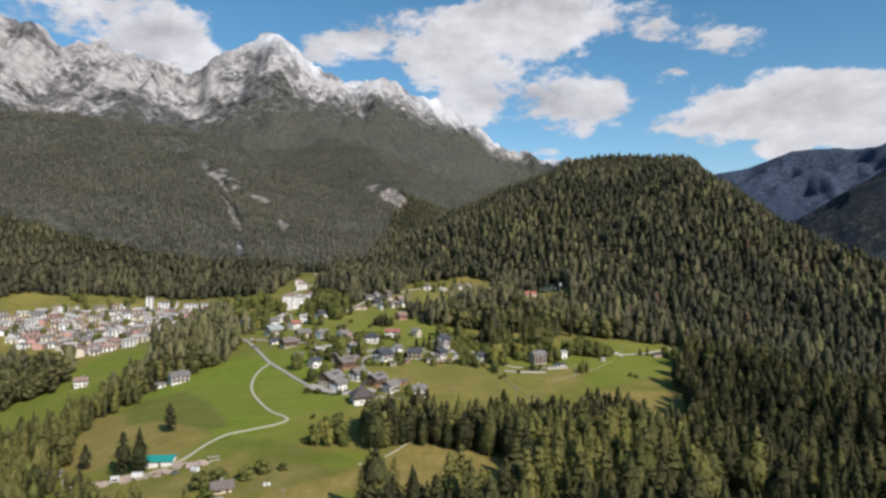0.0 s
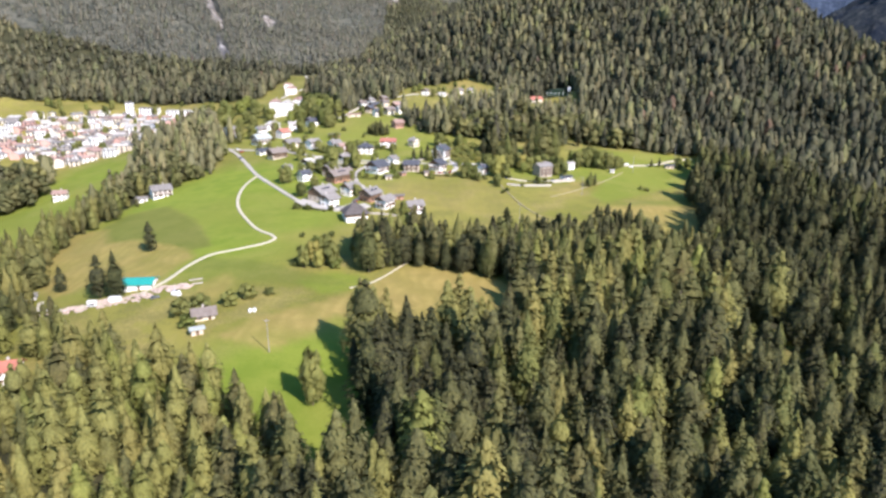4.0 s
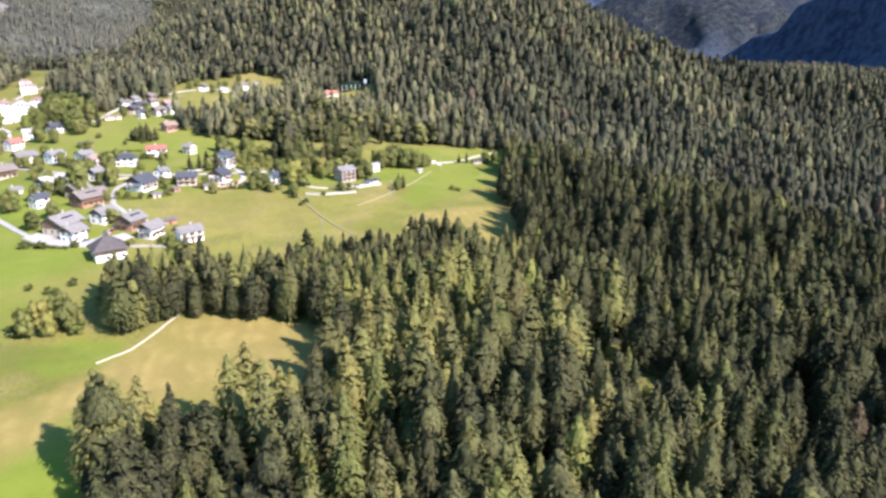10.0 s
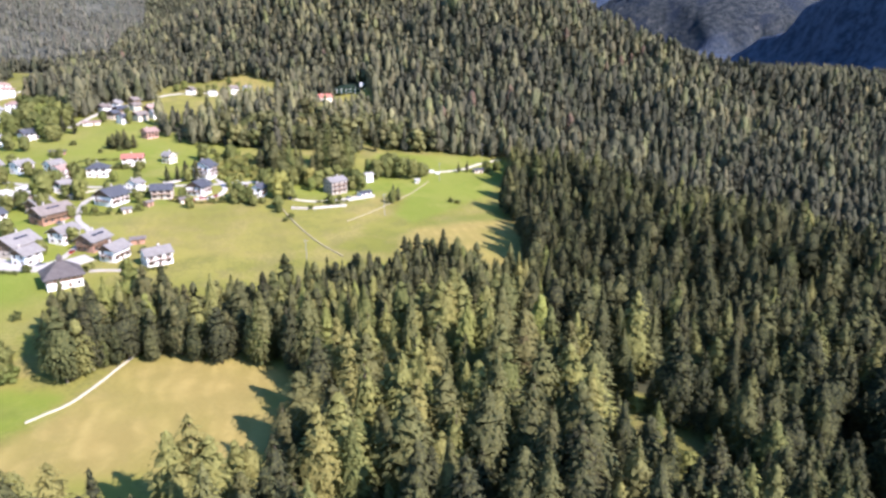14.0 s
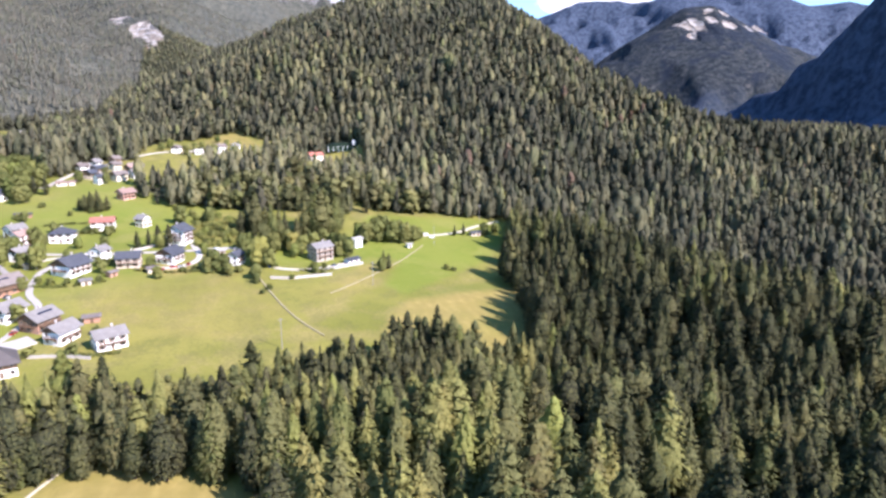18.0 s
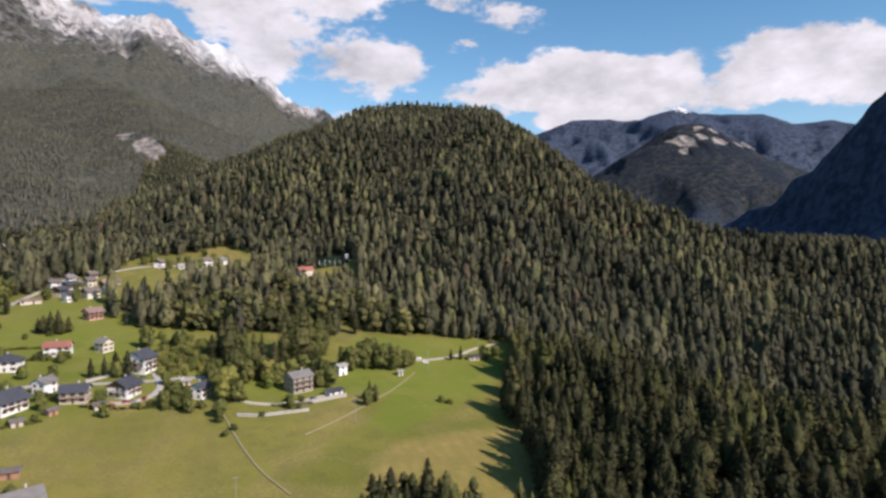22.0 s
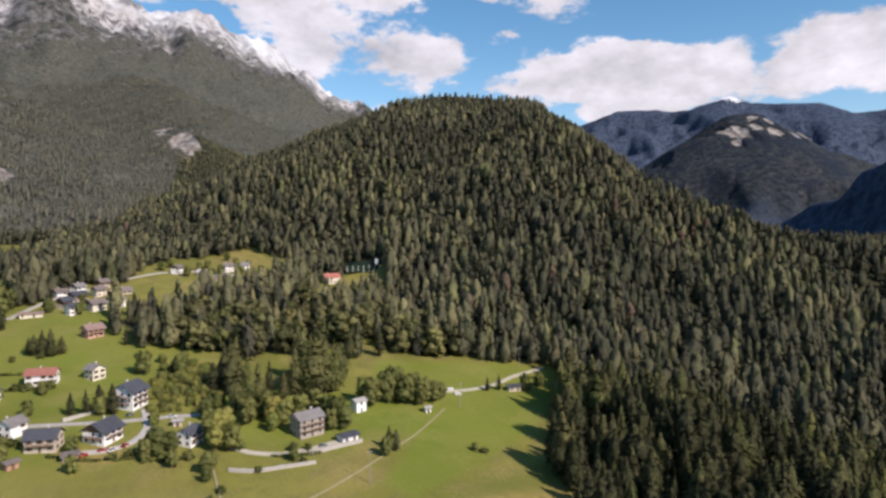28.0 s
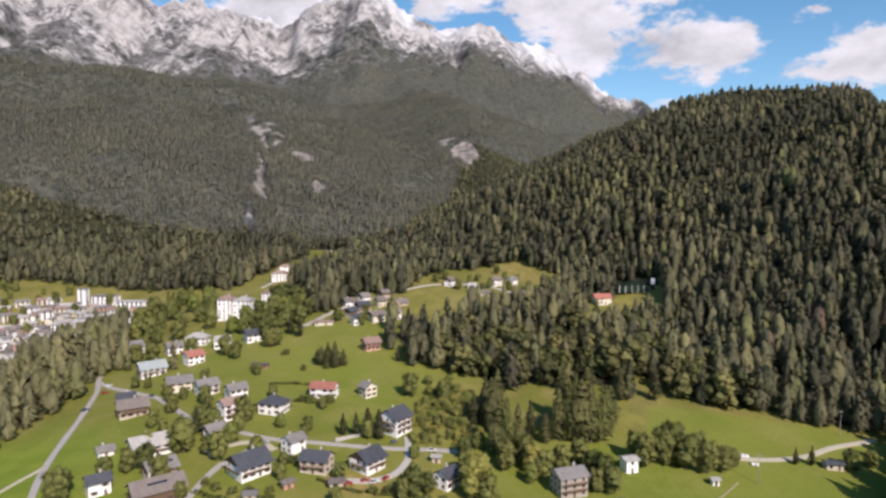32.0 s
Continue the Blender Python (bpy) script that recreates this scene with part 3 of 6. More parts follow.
rock = np.clip(1.0 - 0.5 * (md / reach), 0, 1) * (md < 3 * reach)
chalk = np.zeros(gx.shape)
for cx, cy, rx, ry, turn in BARE:
    rock = np.maximum(rock, (0.66 if -1000 < cx < -250 else 0.76 if cx > 900 else 0.85) * oval(gx, gy, cx, cy, rx, ry, turn, 1.2))
for cx, cy, rx, ry in ((-132, 1560, 70, 190), (-200, 1740, 60, 110), (-470, 1350, 90, 80), (-380, 1150, 110, 170), (1596, 2095, 130, 120), (2685, 3020, 60, 100)):
    chalk = np.maximum(chalk, (0.7 if cy < 1400 else 1.0) * oval(gx, gy, cx, cy, rx, ry, 0, 0.3))
layer(ground, "chalk", chalk)
layer(ground, "rock", np.where(gx > 900, rock * np.clip(1.0 + 0.6 * fractal(gx, gy, 90, 83, 4), 0.4, 1.25), rock))
snow = np.clip(1.25 - md / np.interp(malong, (0, 0.4, 0.47, 0.52, 0.6, 0.85, 1), (30, 30, 120, 230, 240, 150, 40)), 0, 1) * np.clip(0.75 + 0.8 * fractal(gx, gy, 120, 81, 4), 0, 1)
snow = np.maximum(snow, oval(gx, gy, 2610, 3570, 130, 130, 0, 0.6))
layer(ground, "snow", snow)

# ---- plan of the village: houses and roads ----
PLOTS, HOUSES = [], []


def plot(kind, x, y, long, deep, floors, turn, roof, wall, label, **more):
    """A house to be built at x, y: ridge length, gable width, storeys, turn of the ridge from east."""
    PLOTS.append((kind, x, y, long, deep, floors, turn, roof, wall, label, more))
    HOUSES.append((x, y, 0.36 * max(long, deep) + 4))


W, C, B = "white", "cream", "beige"
# the hamlet round the square
plot("house", -83, 405, 9, 8, 2, 50, "slate", W, "small white house with a dark slate roof in the meadow")
plot("house", -99, 429, 7, 6, 1, 50, "grey", W, "low white cottage with a pale grey roof")
plot("chalet", -83, 431, 17, 12, 2, 50, "pale", W, "large chalet with a pale roof and dark timber gable", timber=True, balcony=True)
plot("chalet", -69, 416, 12, 10, 2, 55, "grey", B, "timber-clad chalet with solar panels on a grey roof", timber=True, solar=True)
plot("chalet", -62, 404, 20, 12, 2, 48, "brown", "ochre", "long red-brown chalet with a weathered roof and solar panels", timber=True, balcony=True, solar=True)
plot("chalet", -42, 424, 15, 14, 2, 56, "slate", W, "white house with a black hipped roof and timber gable", timber=True, balcony=True)
plot("house", -34, 442, 9, 8, 2, 62, "grey", W, "small white house with a light grey roof by the lane")
plot("house", -21, 431, 13, 10, 2, -3, "slate", B, "beige house with a dark roof and a long balcony", balcony=True)
plot("chalet", -5, 436, 12, 12, 2, 62, "slate", W, "chalet with brown timber balconies and a dark roof", timber=True, balcony=True)
plot("chalet", -3, 466, 12, 13, 3, 64, "slate", W, "three-storey white house with dark balconies and a slate roof", balcony=True)
plot("house", -41, 492, 15, 9, 2, 0, "red", W, "long white house with a red tile roof on the meadow")
plot("house", -23, 497, 8, 8, 2, -40, "grey", C, "small house with a steep grey roof on the meadow")
plot("house", -55, 472, 14, 11, 2, -5, "slate", W, "white house with a dark hipped roof and a drive", hip=True)
plot("house", -78, 484, 11, 9, 2, 50, "grey", W, "white house with a light grey roof at the meadow's foot")
plot("house", -70, 463, 10, 8, 3, 60, "rust", W, "tall white house with a rust-brown roof", balcony=True)
plot("chalet", -66, 445, 9, 7, 2, 60, "grey", W, "little chalet with a grey roof and dark timber", timber=True)
plot("house", -94, 488, 12, 10, 2, 50, "grey", W, "white house with a pale grey roof above a terrace", balcony=True)
plot("chalet", -110, 492, 14, 10, 2, 42, "grey", C, "grey-roofed chalet beside the lane", timber=True)
plot("chalet", -138, 513, 16, 12, 2, 50, "steel", W, "large chalet with a light metal roof and dark gable", timber=True, balcony=True)
plot("house", -171, 544, 14, 12, 3, 60, "grey", W, "white three-storey house with a grey roof", balcony=True)
plot("house", -125, 529, 12, 10, 2, 55, "red", W, "white house with a red tile roof on a bank")
plot("house", -147, 546, 11, 9, 2, 48, "grey", W, "plain white house with a grey roof among trees")
plot("house", -141, 560, 16, 10, 2, 10, "pale", W, "long white house with a flat pale roof", hip=True)
plot("house", -122, 553, 11, 9, 2, 14, "pale", W, "small white house with a pale roof under trees")
plot("chalet", -109, 563, 13, 10, 2, 46, "slate", W, "house with a dark blue-grey roof and timber upper floor", timber=True)
plot("hotel", -151, 611, 12, 14, 6, 8, "rust", W, "tall white hotel tower with a dull red hipped roof", hip=True)
plot("hotel", -141, 614, 15, 14, 5, 8, "pale", W, "broad white hotel wing with a pale roof", hip=True)
plot("hotel", -160, 712, 16, 10, 3, 10, "rust", W, "white house with an orange-brown roof in the small valley", hip=True)
plot("hotel", -172, 750, 13, 9, 2, 20, "rust", W, "low white house beside the valley road", hip=True)
plot("hotel", -136, 648, 20, 12, 3, 6, "rust", W, "white annexe building with an orange-brown roof", hip=True)
plot("chalet", -114, 465, 15, 11, 2, 44, "brown", B, "dark brown chalet with broad eaves by the road", timber=True, balcony=True)
plot("house", -128, 480, 10, 8, 1, 40, "slate", W, "low house with a dark roof beside the road fork")
plot("chalet", -39, 556, 11, 9, 2, 42, "rust", "pink", "pink and red-brown house at the wood's edge", balcony=True)
plot("shed", -79, 594, 15, 6, 1, 10, "rust", C, "long low building with a reddish roof")
plot("house", -65, 626, 12, 9, 2, 45, "slate", B, "brown timber house with a slate roof in the upper hamlet", timber=True)
plot("chalet", -50, 606, 12, 9, 2, 48, "brown", C, "cream house with a brown roof in the upper hamlet", timber=True)
plot("house", -41, 614, 10, 8, 2, 45, "grey", W, "white house with a grey roof in the upper hamlet")
plot("chalet", -68, 612, 9, 8, 2, 60, "slate", B, "small timber house with a dark roof in the upper hamlet", timber=True)
plot("house", -60, 660, 9, 8, 2, 50, "brown", B, "small brown house at the top of the hamlet", timber=True)
plot("chalet", -45, 645, 13, 9, 1, 42, "brown", B, "low brown chalet on the slope", timber=True)
plot("chalet", -77, 634, 9, 8, 2, 45, "brown", W, "small white and brown chalet above the ramp in the hamlet", timber=True)
plot("chalet", -57, 640, 9, 7, 2, 50, "brown", C, "brown-roofed chalet squeezed between hamlet neighbours", timber=True)
plot("house", -60, 598, 9, 8, 2, 46, "slate", W, "white house with a slate roof below the hamlet")
plot("chalet", -71, 648, 9, 8, 2, 60, "grey", W, "grey-roofed chalet at the hamlet's back", timber=True)
plot("chalet", -46, 631, 8, 7, 2, 50, "rust", "ochre", "red-brown house with a dull red roof in the hamlet", timber=True)
plot("house", 25, 716, 9, 7, 2, 45, "grey", W, "white house with a grey roof high in the clearing")
plot("chalet", 44, 703, 8, 7, 1, 30, "brown", B, "low brown chalet among the clearing's trees", timber=True)
plot("chalet", -21, 704, 10, 8, 2, 70, "brown", W, "brown chalet with a pitched roof in the upper clearing", timber=True)
plot("chalet", 13, 713, 11, 8, 2, 40, "brown", W, "white and brown chalet with a brown roof in the upper clearing", timber=True)
plot("house", -4, 701, 9, 7, 1, 15, "pale", W, "low white building in the upper clearing")
plot("house", 7, 683, 12, 7, 1, 5, "brown", B, "low brown building half hidden by trees", timber=True)
plot("chalet", 32, 674, 14, 10, 2, 45, "brown", W, "chalet with a dark timber upper floor in the clearing", timber=True, balcony=True)
plot("shed", 49, 690, 6, 5, 1, 10, "pale", W, "small white shed in the clearing")
plot("house", 88, 678, 16, 11, 2, 20, "bright_red", C, "house with a bright red roof at the forest's edge")
plot("house", 23, 431, 9, 8, 2, 60, "slate", W, "white house with a slate roof beside tall shrubs", balcony=True)
plot("hotel", 62, 438, 13.5, 11, 3, 28, "grey", "stone", "tall stone-grey guest house with balconies on a terrace", balcony=True)
plot("shed", 83, 458, 6.5, 6, 2, 28, "pale", W, "square white outbuilding with a mono roof")
plot("shed", 76, 431, 9, 6, 1, 26, "slate", W, "low garage with a blue-grey roof")
plot("shed", 157, 480, 8, 5, 1, 5, "slate", B, "dark wooden hut at the wood's edge")
plot("house", -16, 349, 13, 9, 2, 26, "grey", W, "white house with a grey roof at the village's edge", balcony=True)
plot("chalet", -31, 356, 12, 9, 2, 60, "grey", W, "white chalet with balconies and a grey roof", timber=True, balcony=True)
plot("chalet", -40, 368, 13, 11, 2, 58, "grey", "ochre", "red-brown timber chalet with solar panels", timber=True, balcony=True, solar=True)
plot("chalet", -52, 378, 12, 10, 2, 58, "grey", W, "white and brown chalet with a grey roof", timber=True)
plot("chalet", -66, 369, 16, 14, 2, 58, "grey", B, "broad old farmhouse with a large grey roof", timber=True, solar=True)
plot("chalet", -60, 358, 10, 9, 2, 58, "grey", W, "grey-roofed wing of the old farmhouse", timber=True)
plot("pyramid", -44, 336, 15, 15, 2, 20, "dark_brown", W, "house with a dark pyramid roof and little roof turret", timber=True)
plot("shed", -25, 371, 7, 5, 1, 8, "brown", "ochre", "brown garden hut on the meadow")
plot("shed", -34, 409, 5, 4, 1, 20, "grey", B, "small grey hut beside a hedge")
plot("shed", -60, 434, 6, 5, 1, 30, "grey", B, "small grey wooden shed by the lane")
plot("shed", -11, 422, 6, 5, 1, 20, "brown", B, "brown wooden garden shed beside a hedge")
plot("shed", -26, 418, 5, 4, 1, 50, "brown", "ochre", "small brown wooden shed at the garden's edge")
plot("shed", -46, 440, 5, 4, 1, 45, "grey", B, "grey wooden hut behind the hedge")
plot("shed", 17, 446, 4, 3, 1, 2, "pale", B, "little shed with a pale roof in the garden")
plot("shed", -84, 520, 11, 4, 1, 0, "dark_brown", "ochre", "low dark brown open shed on the meadow")
plot("shed", 70, 452, 5, 4, 1, 20, "teal", B, "small hut with a bluish roof behind the guest house")
plot("shed", 111, 456, 3, 3, 1, 10, "pale", W, "tiny white hut beside the trees")
plot("house", -165, 396, 15, 11, 2, 38, "grey", W, "white farmhouse with a grey roof beside the meadow", balcony=True)
plot("shed", -174, 391, 8, 6, 1, 20, "grey", W, "low white wing of the farmhouse")
plot("house", -246, 432, 11, 8, 2, 15, "rust", W, "white house with a dull red roof below the wood")
plot("chalet", -80, 229, 9, 7, 1, 24, "brown", C, "old barn with a brown roof among bushes", timber=True)
plot("shed", -78, 217, 5, 3, 1, 30, "steel", B, "small shed with a corrugated metal roof")
plot("shed", -116, 259, 17, 11, 1, 5, "teal", W, "shed under a bright teal sheet roof")
plot("house", -124, 195, 10, 8, 2, 18, "bright_red", W, "white house with a bright red roof in the wood")
plot("shed", -158, 259, 6, 5, 1, 20, "grey", W, "small pale hut at the wood's edge")

HOUSES.append((113, 704, 20))
ROADS = []


def road(label, width, surface, *points):
    ROADS.append((label, width, surface, points))


road("pale gravel trail winding over the meadow", 1.5, "gravel", (-112, 251), (-107, 262), (-104, 278), (-99, 289), (-90, 294), (-80, 300), (-76, 306), (-79, 312), (-88, 321), (-102, 345),
     (-110, 363), (-115, 382), (-117, 400), (-115, 421))
road("pale worn asphalt lane through the village", 2.3, "asphalt", (-184, 560), (-176, 532), (-165, 510), (-152, 492), (-136, 462), (-115, 420), (-94, 388), (-76, 363), (-63, 355), (-52, 355), (-47, 368), (-45, 386), (-52, 402), (-54, 424), (-50, 436), (-46, 447))
road("pale worn lane past the chalets", 2.3, "asphalt", (-164, 508), (-150, 498), (-128, 488), (-114, 482), (-98, 470), (-84, 460), (-72, 456), (-58, 451), (-44, 448), (-30, 449), (-12, 450), (2, 452), (14, 454), (24, 455))
road("pale concrete drive round a chalet", 2.6, "concrete", (3, 462), (5, 454), (7, 444), (5, 434), (-1, 428), (-9, 426))
road("narrow gravel lane between gardens", 2.6, "gravel", (-62, 436), (-55, 443), (-47, 444), (-40, 440))
road("gravel drive to the guest house", 2.6, "gravel", (34, 436), (37, 428), (42, 423), (52, 421), (60, 423), (68, 427), (73, 430))
road("pale track along the wood's edge", 2.4, "gravel", (122, 477), (136, 480), (150, 486), (163, 496), (182, 506))
road("narrow footpath across the field", 0.65, "earth", (30, 420), (33, 408), (36, 394), (40, 378), (45, 362), (52, 348))
road("pale path into the wood", 0.6, "gravel", (-35, 254), (-31, 257), (-27, 260), (-22, 268), (-19, 274), (-14, 283), (-9, 294))
road("concrete ramp to the upper hamlet", 2.6, "concrete", (-92, 588), (-88, 600), (-83, 618), (-76, 640), (-64, 660), (-46, 690), (-26, 706), (4, 708), (30, 690))
road("road out to the small valley", 2.6, "concrete", (-166, 690), (-160, 720), (-150, 760), (-165, 830), (-185, 900))
road("faint trodden path over the field", 0.5, "earth", (60, 390), (73, 403), (92, 424), (104, 438), (119, 459))
road("garden path of pale stone", 1.6, "concrete", (-22, 452), (-16, 458), (-10, 464))
road("gravel track by the yard", 2.2, "gravel", (-112, 251), (-122, 246), (-138, 243), (-146, 246), (-151, 254))

# ---- trees ----
def profile(f, blunt):
    """How wide a conifer's crown is at the height f of it."""
    return 1.18 * (1 - f) ** blunt * min(1.0, 0.55 + 1.35 * f)


def conifer_shape(rng, tufts, size, tiers, sides, blunt=0.6, wide=0.165, base=0.10, body=0.5):
    """A conifer one metre high: a full uneven body, and drooping boughs that stand out from it, thin at the rim."""
    verts, tris = [], []
    bulge = [rng.uniform(0.88, 1.13) for _ in range(7)]
    lean = rng.uniform(-0.02, 0.02)

    def reach(f, a):
        k = f * 5.99
        b = bulge[int(k)] * (1 - k % 1) + bulge[min(6, int(k) + 1)] * (k % 1)
        return wide * profile(f, blunt) * b * (1 + 0.16 * math.sin(2 * a + 9 * f))

    for k in range(tiers):
        f, turn = 1 - (1 - k / tiers) ** 1.35, rng.uniform(0, 6.28)
        z = base + (1 - base) * f
        for j in range(sides):
            a = turn + 6.2832 * j / sides
            r = reach(f, a) * (1.0 if k % 2 else 0.88) * rng.uniform(body, body + 0.22)
            verts.append((lean * z + r * math.cos(a), r * math.sin(a), z))
    verts.append((lean, 0, 1.0))
    for k in range(tiers):
        for j in range(sides):
            p, q = k * sides + j, k * sides + (j + 1) % sides
            if k == tiers - 1:
                tris.append((p, q, tiers * sides))
            else:
                tris += [(p, q, q + sides), (p, q + sides, p + sides)]
    for k in range(tufts):
        f = 1 - ((k + 0.5) / tufts) ** 0.62
        f = min(0.99, max(0.0, f + rng.uniform(-0.03, 0.03)))
        a = k * 2.39996 + rng.uniform(-0.4, 0.4)
        r, z = reach(f, a) * rng.uniform(0.80, 1.03), base + (1 - base) * f
        n = size * rng.choice((0.6, 0.8, 1.0, 1.25, 1.6)) * (0.45 + 0.55 * (1 - f))
        out, side = np.array((math.cos(a), math.sin(a), 0)), np.array((-math.sin(a), math.cos(a), rng.uniform(-0.25, 0.25)))
        p = np.array((lean * z + r * math.cos(a), r * math.sin(a), z))
        i = len(verts)
        verts += [tuple(p + side * n * 0.55 - out * n * 0.5 + (0, 0, 0.4 * n)), tuple(p - side * n * 0.55 - out * n * 0.5 + (0, 0, 0.4 * n)), tuple(p + out * n * 1.0 - (0, 0, n * rng.uniform(0.1, 1.0)))]
        tris.append((i, i + 1, i + 2))
    verts = np.array(verts)
    return verts, np.array(tris), puffs(verts, 0.45)


def puffs(verts, rise):
    """Which way the foliage faces at each point: away from the stem, and up."""
    n = verts * (1, 1, 0)
    n /= np.linalg.norm(n, axis=1, keepdims=True) + 0.02
    n[:, 2] = rise + 0.9 * np.clip(verts[:, 2] - 0.55, -0.3, 1)
    n += np.random.default_rng(len(verts)).normal(0, 0.26, n.shape)
    return n / np.linalg.norm(n, axis=1, keepdims=True)


def leafy_shape(rng, clumps, leaves, size, slim=0.36):
    """A broad-leaved crown one metre high: rounded clumps, each a lumpy body covered with small leaf cards."""
    verts, tris = [], []
    for k in range(clumps):
        z = 0.20 + 0.68 * (k + rng.uniform(0.1, 0.9)) / clumps
        wide = slim * math.sqrt(max(0.05, 1 - ((z - 0.5) / 0.56) ** 2))
        a, r = k * 2.4 + rng.uniform(-0.5, 0.5), wide * rng.uniform(0.25, 0.85)
        c = np.array((r * math.cos(a), r * math.sin(a), z))
        rad = rng.uniform(0.14, 0.22)
        i = len(verts)
        for x, y, h in ((1, 0, 0), (0, 1, 0), (-1, 0, 0), (0, -1, 0), (0, 0, 1), (0, 0, -1)):
            verts.append(c + np.array((x, y, h)) * rad * rng.uniform(0.75, 1.0))
        for p, q in ((0, 1), (1, 2), (2, 3), (3, 0)):
            tris += [(i + p, i + q, i + 4), (i + q, i + p, i + 5)]
        for j in range(leaves):
            n = np.array([rng.gauss(0, 1) for _ in range(3)])
            n /= np.linalg.norm(n)
            p = c + n * rad * rng.uniform(0.75, 1.05)
            u = np.cross(n, (0.3, 0.5, 0.8))
            u = u / np.linalg.norm(u) * size * rng.uniform(0.7, 1.3)
            v = np.cross(n, u) * rng.uniform(0.6, 1.0) + n * size * rng.uniform(-0.4, 0.4)
            i = len(verts)
            verts += [p - u, p - v * 0.8, p + u, p + v]
            tris += [(i, i + 1, i + 2), (i, i + 2, i + 3)]
    verts = np.array(verts)
    return verts, np.array(tris), puffs(verts, 0.8)


def plant(name, shapes, places, heights, widths, tints, material, label, category):
    """Many trees of the same few shapes as one mesh."""
    rng = np.random.default_rng(len(places))
    kinds = rng.integers(0, len(shapes), len(places))
    spin = rng.uniform(0, 6.28, len(places))
    hues = rng.random(len(places))
    vs, fs, ts, hs, ns, at = [], [], [], [], [], 0
    for k, (sv, sf, sn) in enumerate(shapes):
        pick = np.nonzero(kinds == k)[0]
        if not len(pick):
            continue
        c, s = np.cos(spin[pick])[:, None], np.sin(spin[pick])[:, None]
        w, h = (heights[pick] * widths[pick])[:, None], heights[pick][:, None]
        x, y, z = w * (sv[:, 0] * c - sv[:, 1] * s), w * (sv[:, 0] * s + sv[:, 1] * c), h * sv[None, :, 2]
        v = np.stack([x, y, z], -1) + places[pick][:, None, :]
        vs.append(v.reshape(-1, 3))
        fs.append((sf[None] + at + (np.arange(len(pick)) * len(sv))[:, None, None]).reshape(-1, 3))
        ns.append(np.stack([sn[:, 0] * c - sn[:, 1] * s, sn[:, 0] * s + sn[:, 1] * c, sn[None, :, 2] + 0 * c], -1).reshape(-1, 3))
        ts.append(np.repeat(tints[pick], len(sv)))
        hs.append(np.repeat(hues[pick], len(sv)))
        at += len(pick) * len(sv)
    vs, fs, ts, ns = np.concatenate(vs), np.concatenate(fs), np.concatenate(ts), np.concatenate(ns)
    me = bpy.data.meshes.new(name)
    me.vertices.add(len(vs))
    me.vertices.foreach_set("co", vs.astype(np.float32).ravel())
    me.loops.add(fs.size)
    me.loops.foreach_set("vertex_index", fs.astype(np.int32).ravel())
    me.polygons.add(len(fs))
    me.polygons.foreach_set("loop_start", np.arange(0, fs.size, 3, dtype=np.int32))
    me.update(calc_edges=True)
    me.attributes.new("tint", "FLOAT", "POINT").data.foreach_set("value", ts.astype(np.float32))
    me.attributes.new("hue", "FLOAT", "POINT").data.foreach_set("value", np.concatenate(hs).astype(np.float32))
    me.attributes.new("puff", "FLOAT_VECTOR", "POINT").data.foreach_set("vector", ns.astype(np.float32).ravel())
    me.materials.append(material)
    return tagged(new(name, me), label, category, kind="stuff")


MIDDLE = (45.0, 200.0)


def scatter(spacing, near, far, seed, lo=-50, hi=58):
    """Jittered places between two distances from the middle of the flight, in the part that faces north."""
    rng = np.random.default_rng(seed)
    xs = np.arange(-far, far, spacing)
    x, y = np.meshgrid(xs, xs[xs > -160])
    x = MIDDLE[0] + x.ravel() + rng.uniform(-0.48, 0.48, x.size) * spacing
    y = MIDDLE[1] + y.ravel() + rng.uniform(-0.48, 0.48, y.size) * spacing
    r, b = np.hypot(x - MIDDLE[0], y - MIDDLE[1]), np.degrees(np.arctan2(x - CENTRE[0], y - CENTRE[1]))
    keep = (r >= near) & (r < far) & (b > lo) & (b < hi) & (y > 70)
    keep &= (x < 840) & ((y < 2000) | (x < 600)) & (np.degrees(np.arctan2(x, y)) > -38) & (np.degrees(np.arctan2(x - 20, y - 70)) < 54) & (y > 105)
    keep &= ~((x > 130) & (x < 900) & (y > 1160 - 0.35 * (x - 130)) & (y < 2300 - 0.9 * (x - 130)))  # the hill's far side
    return x[keep], y[keep]


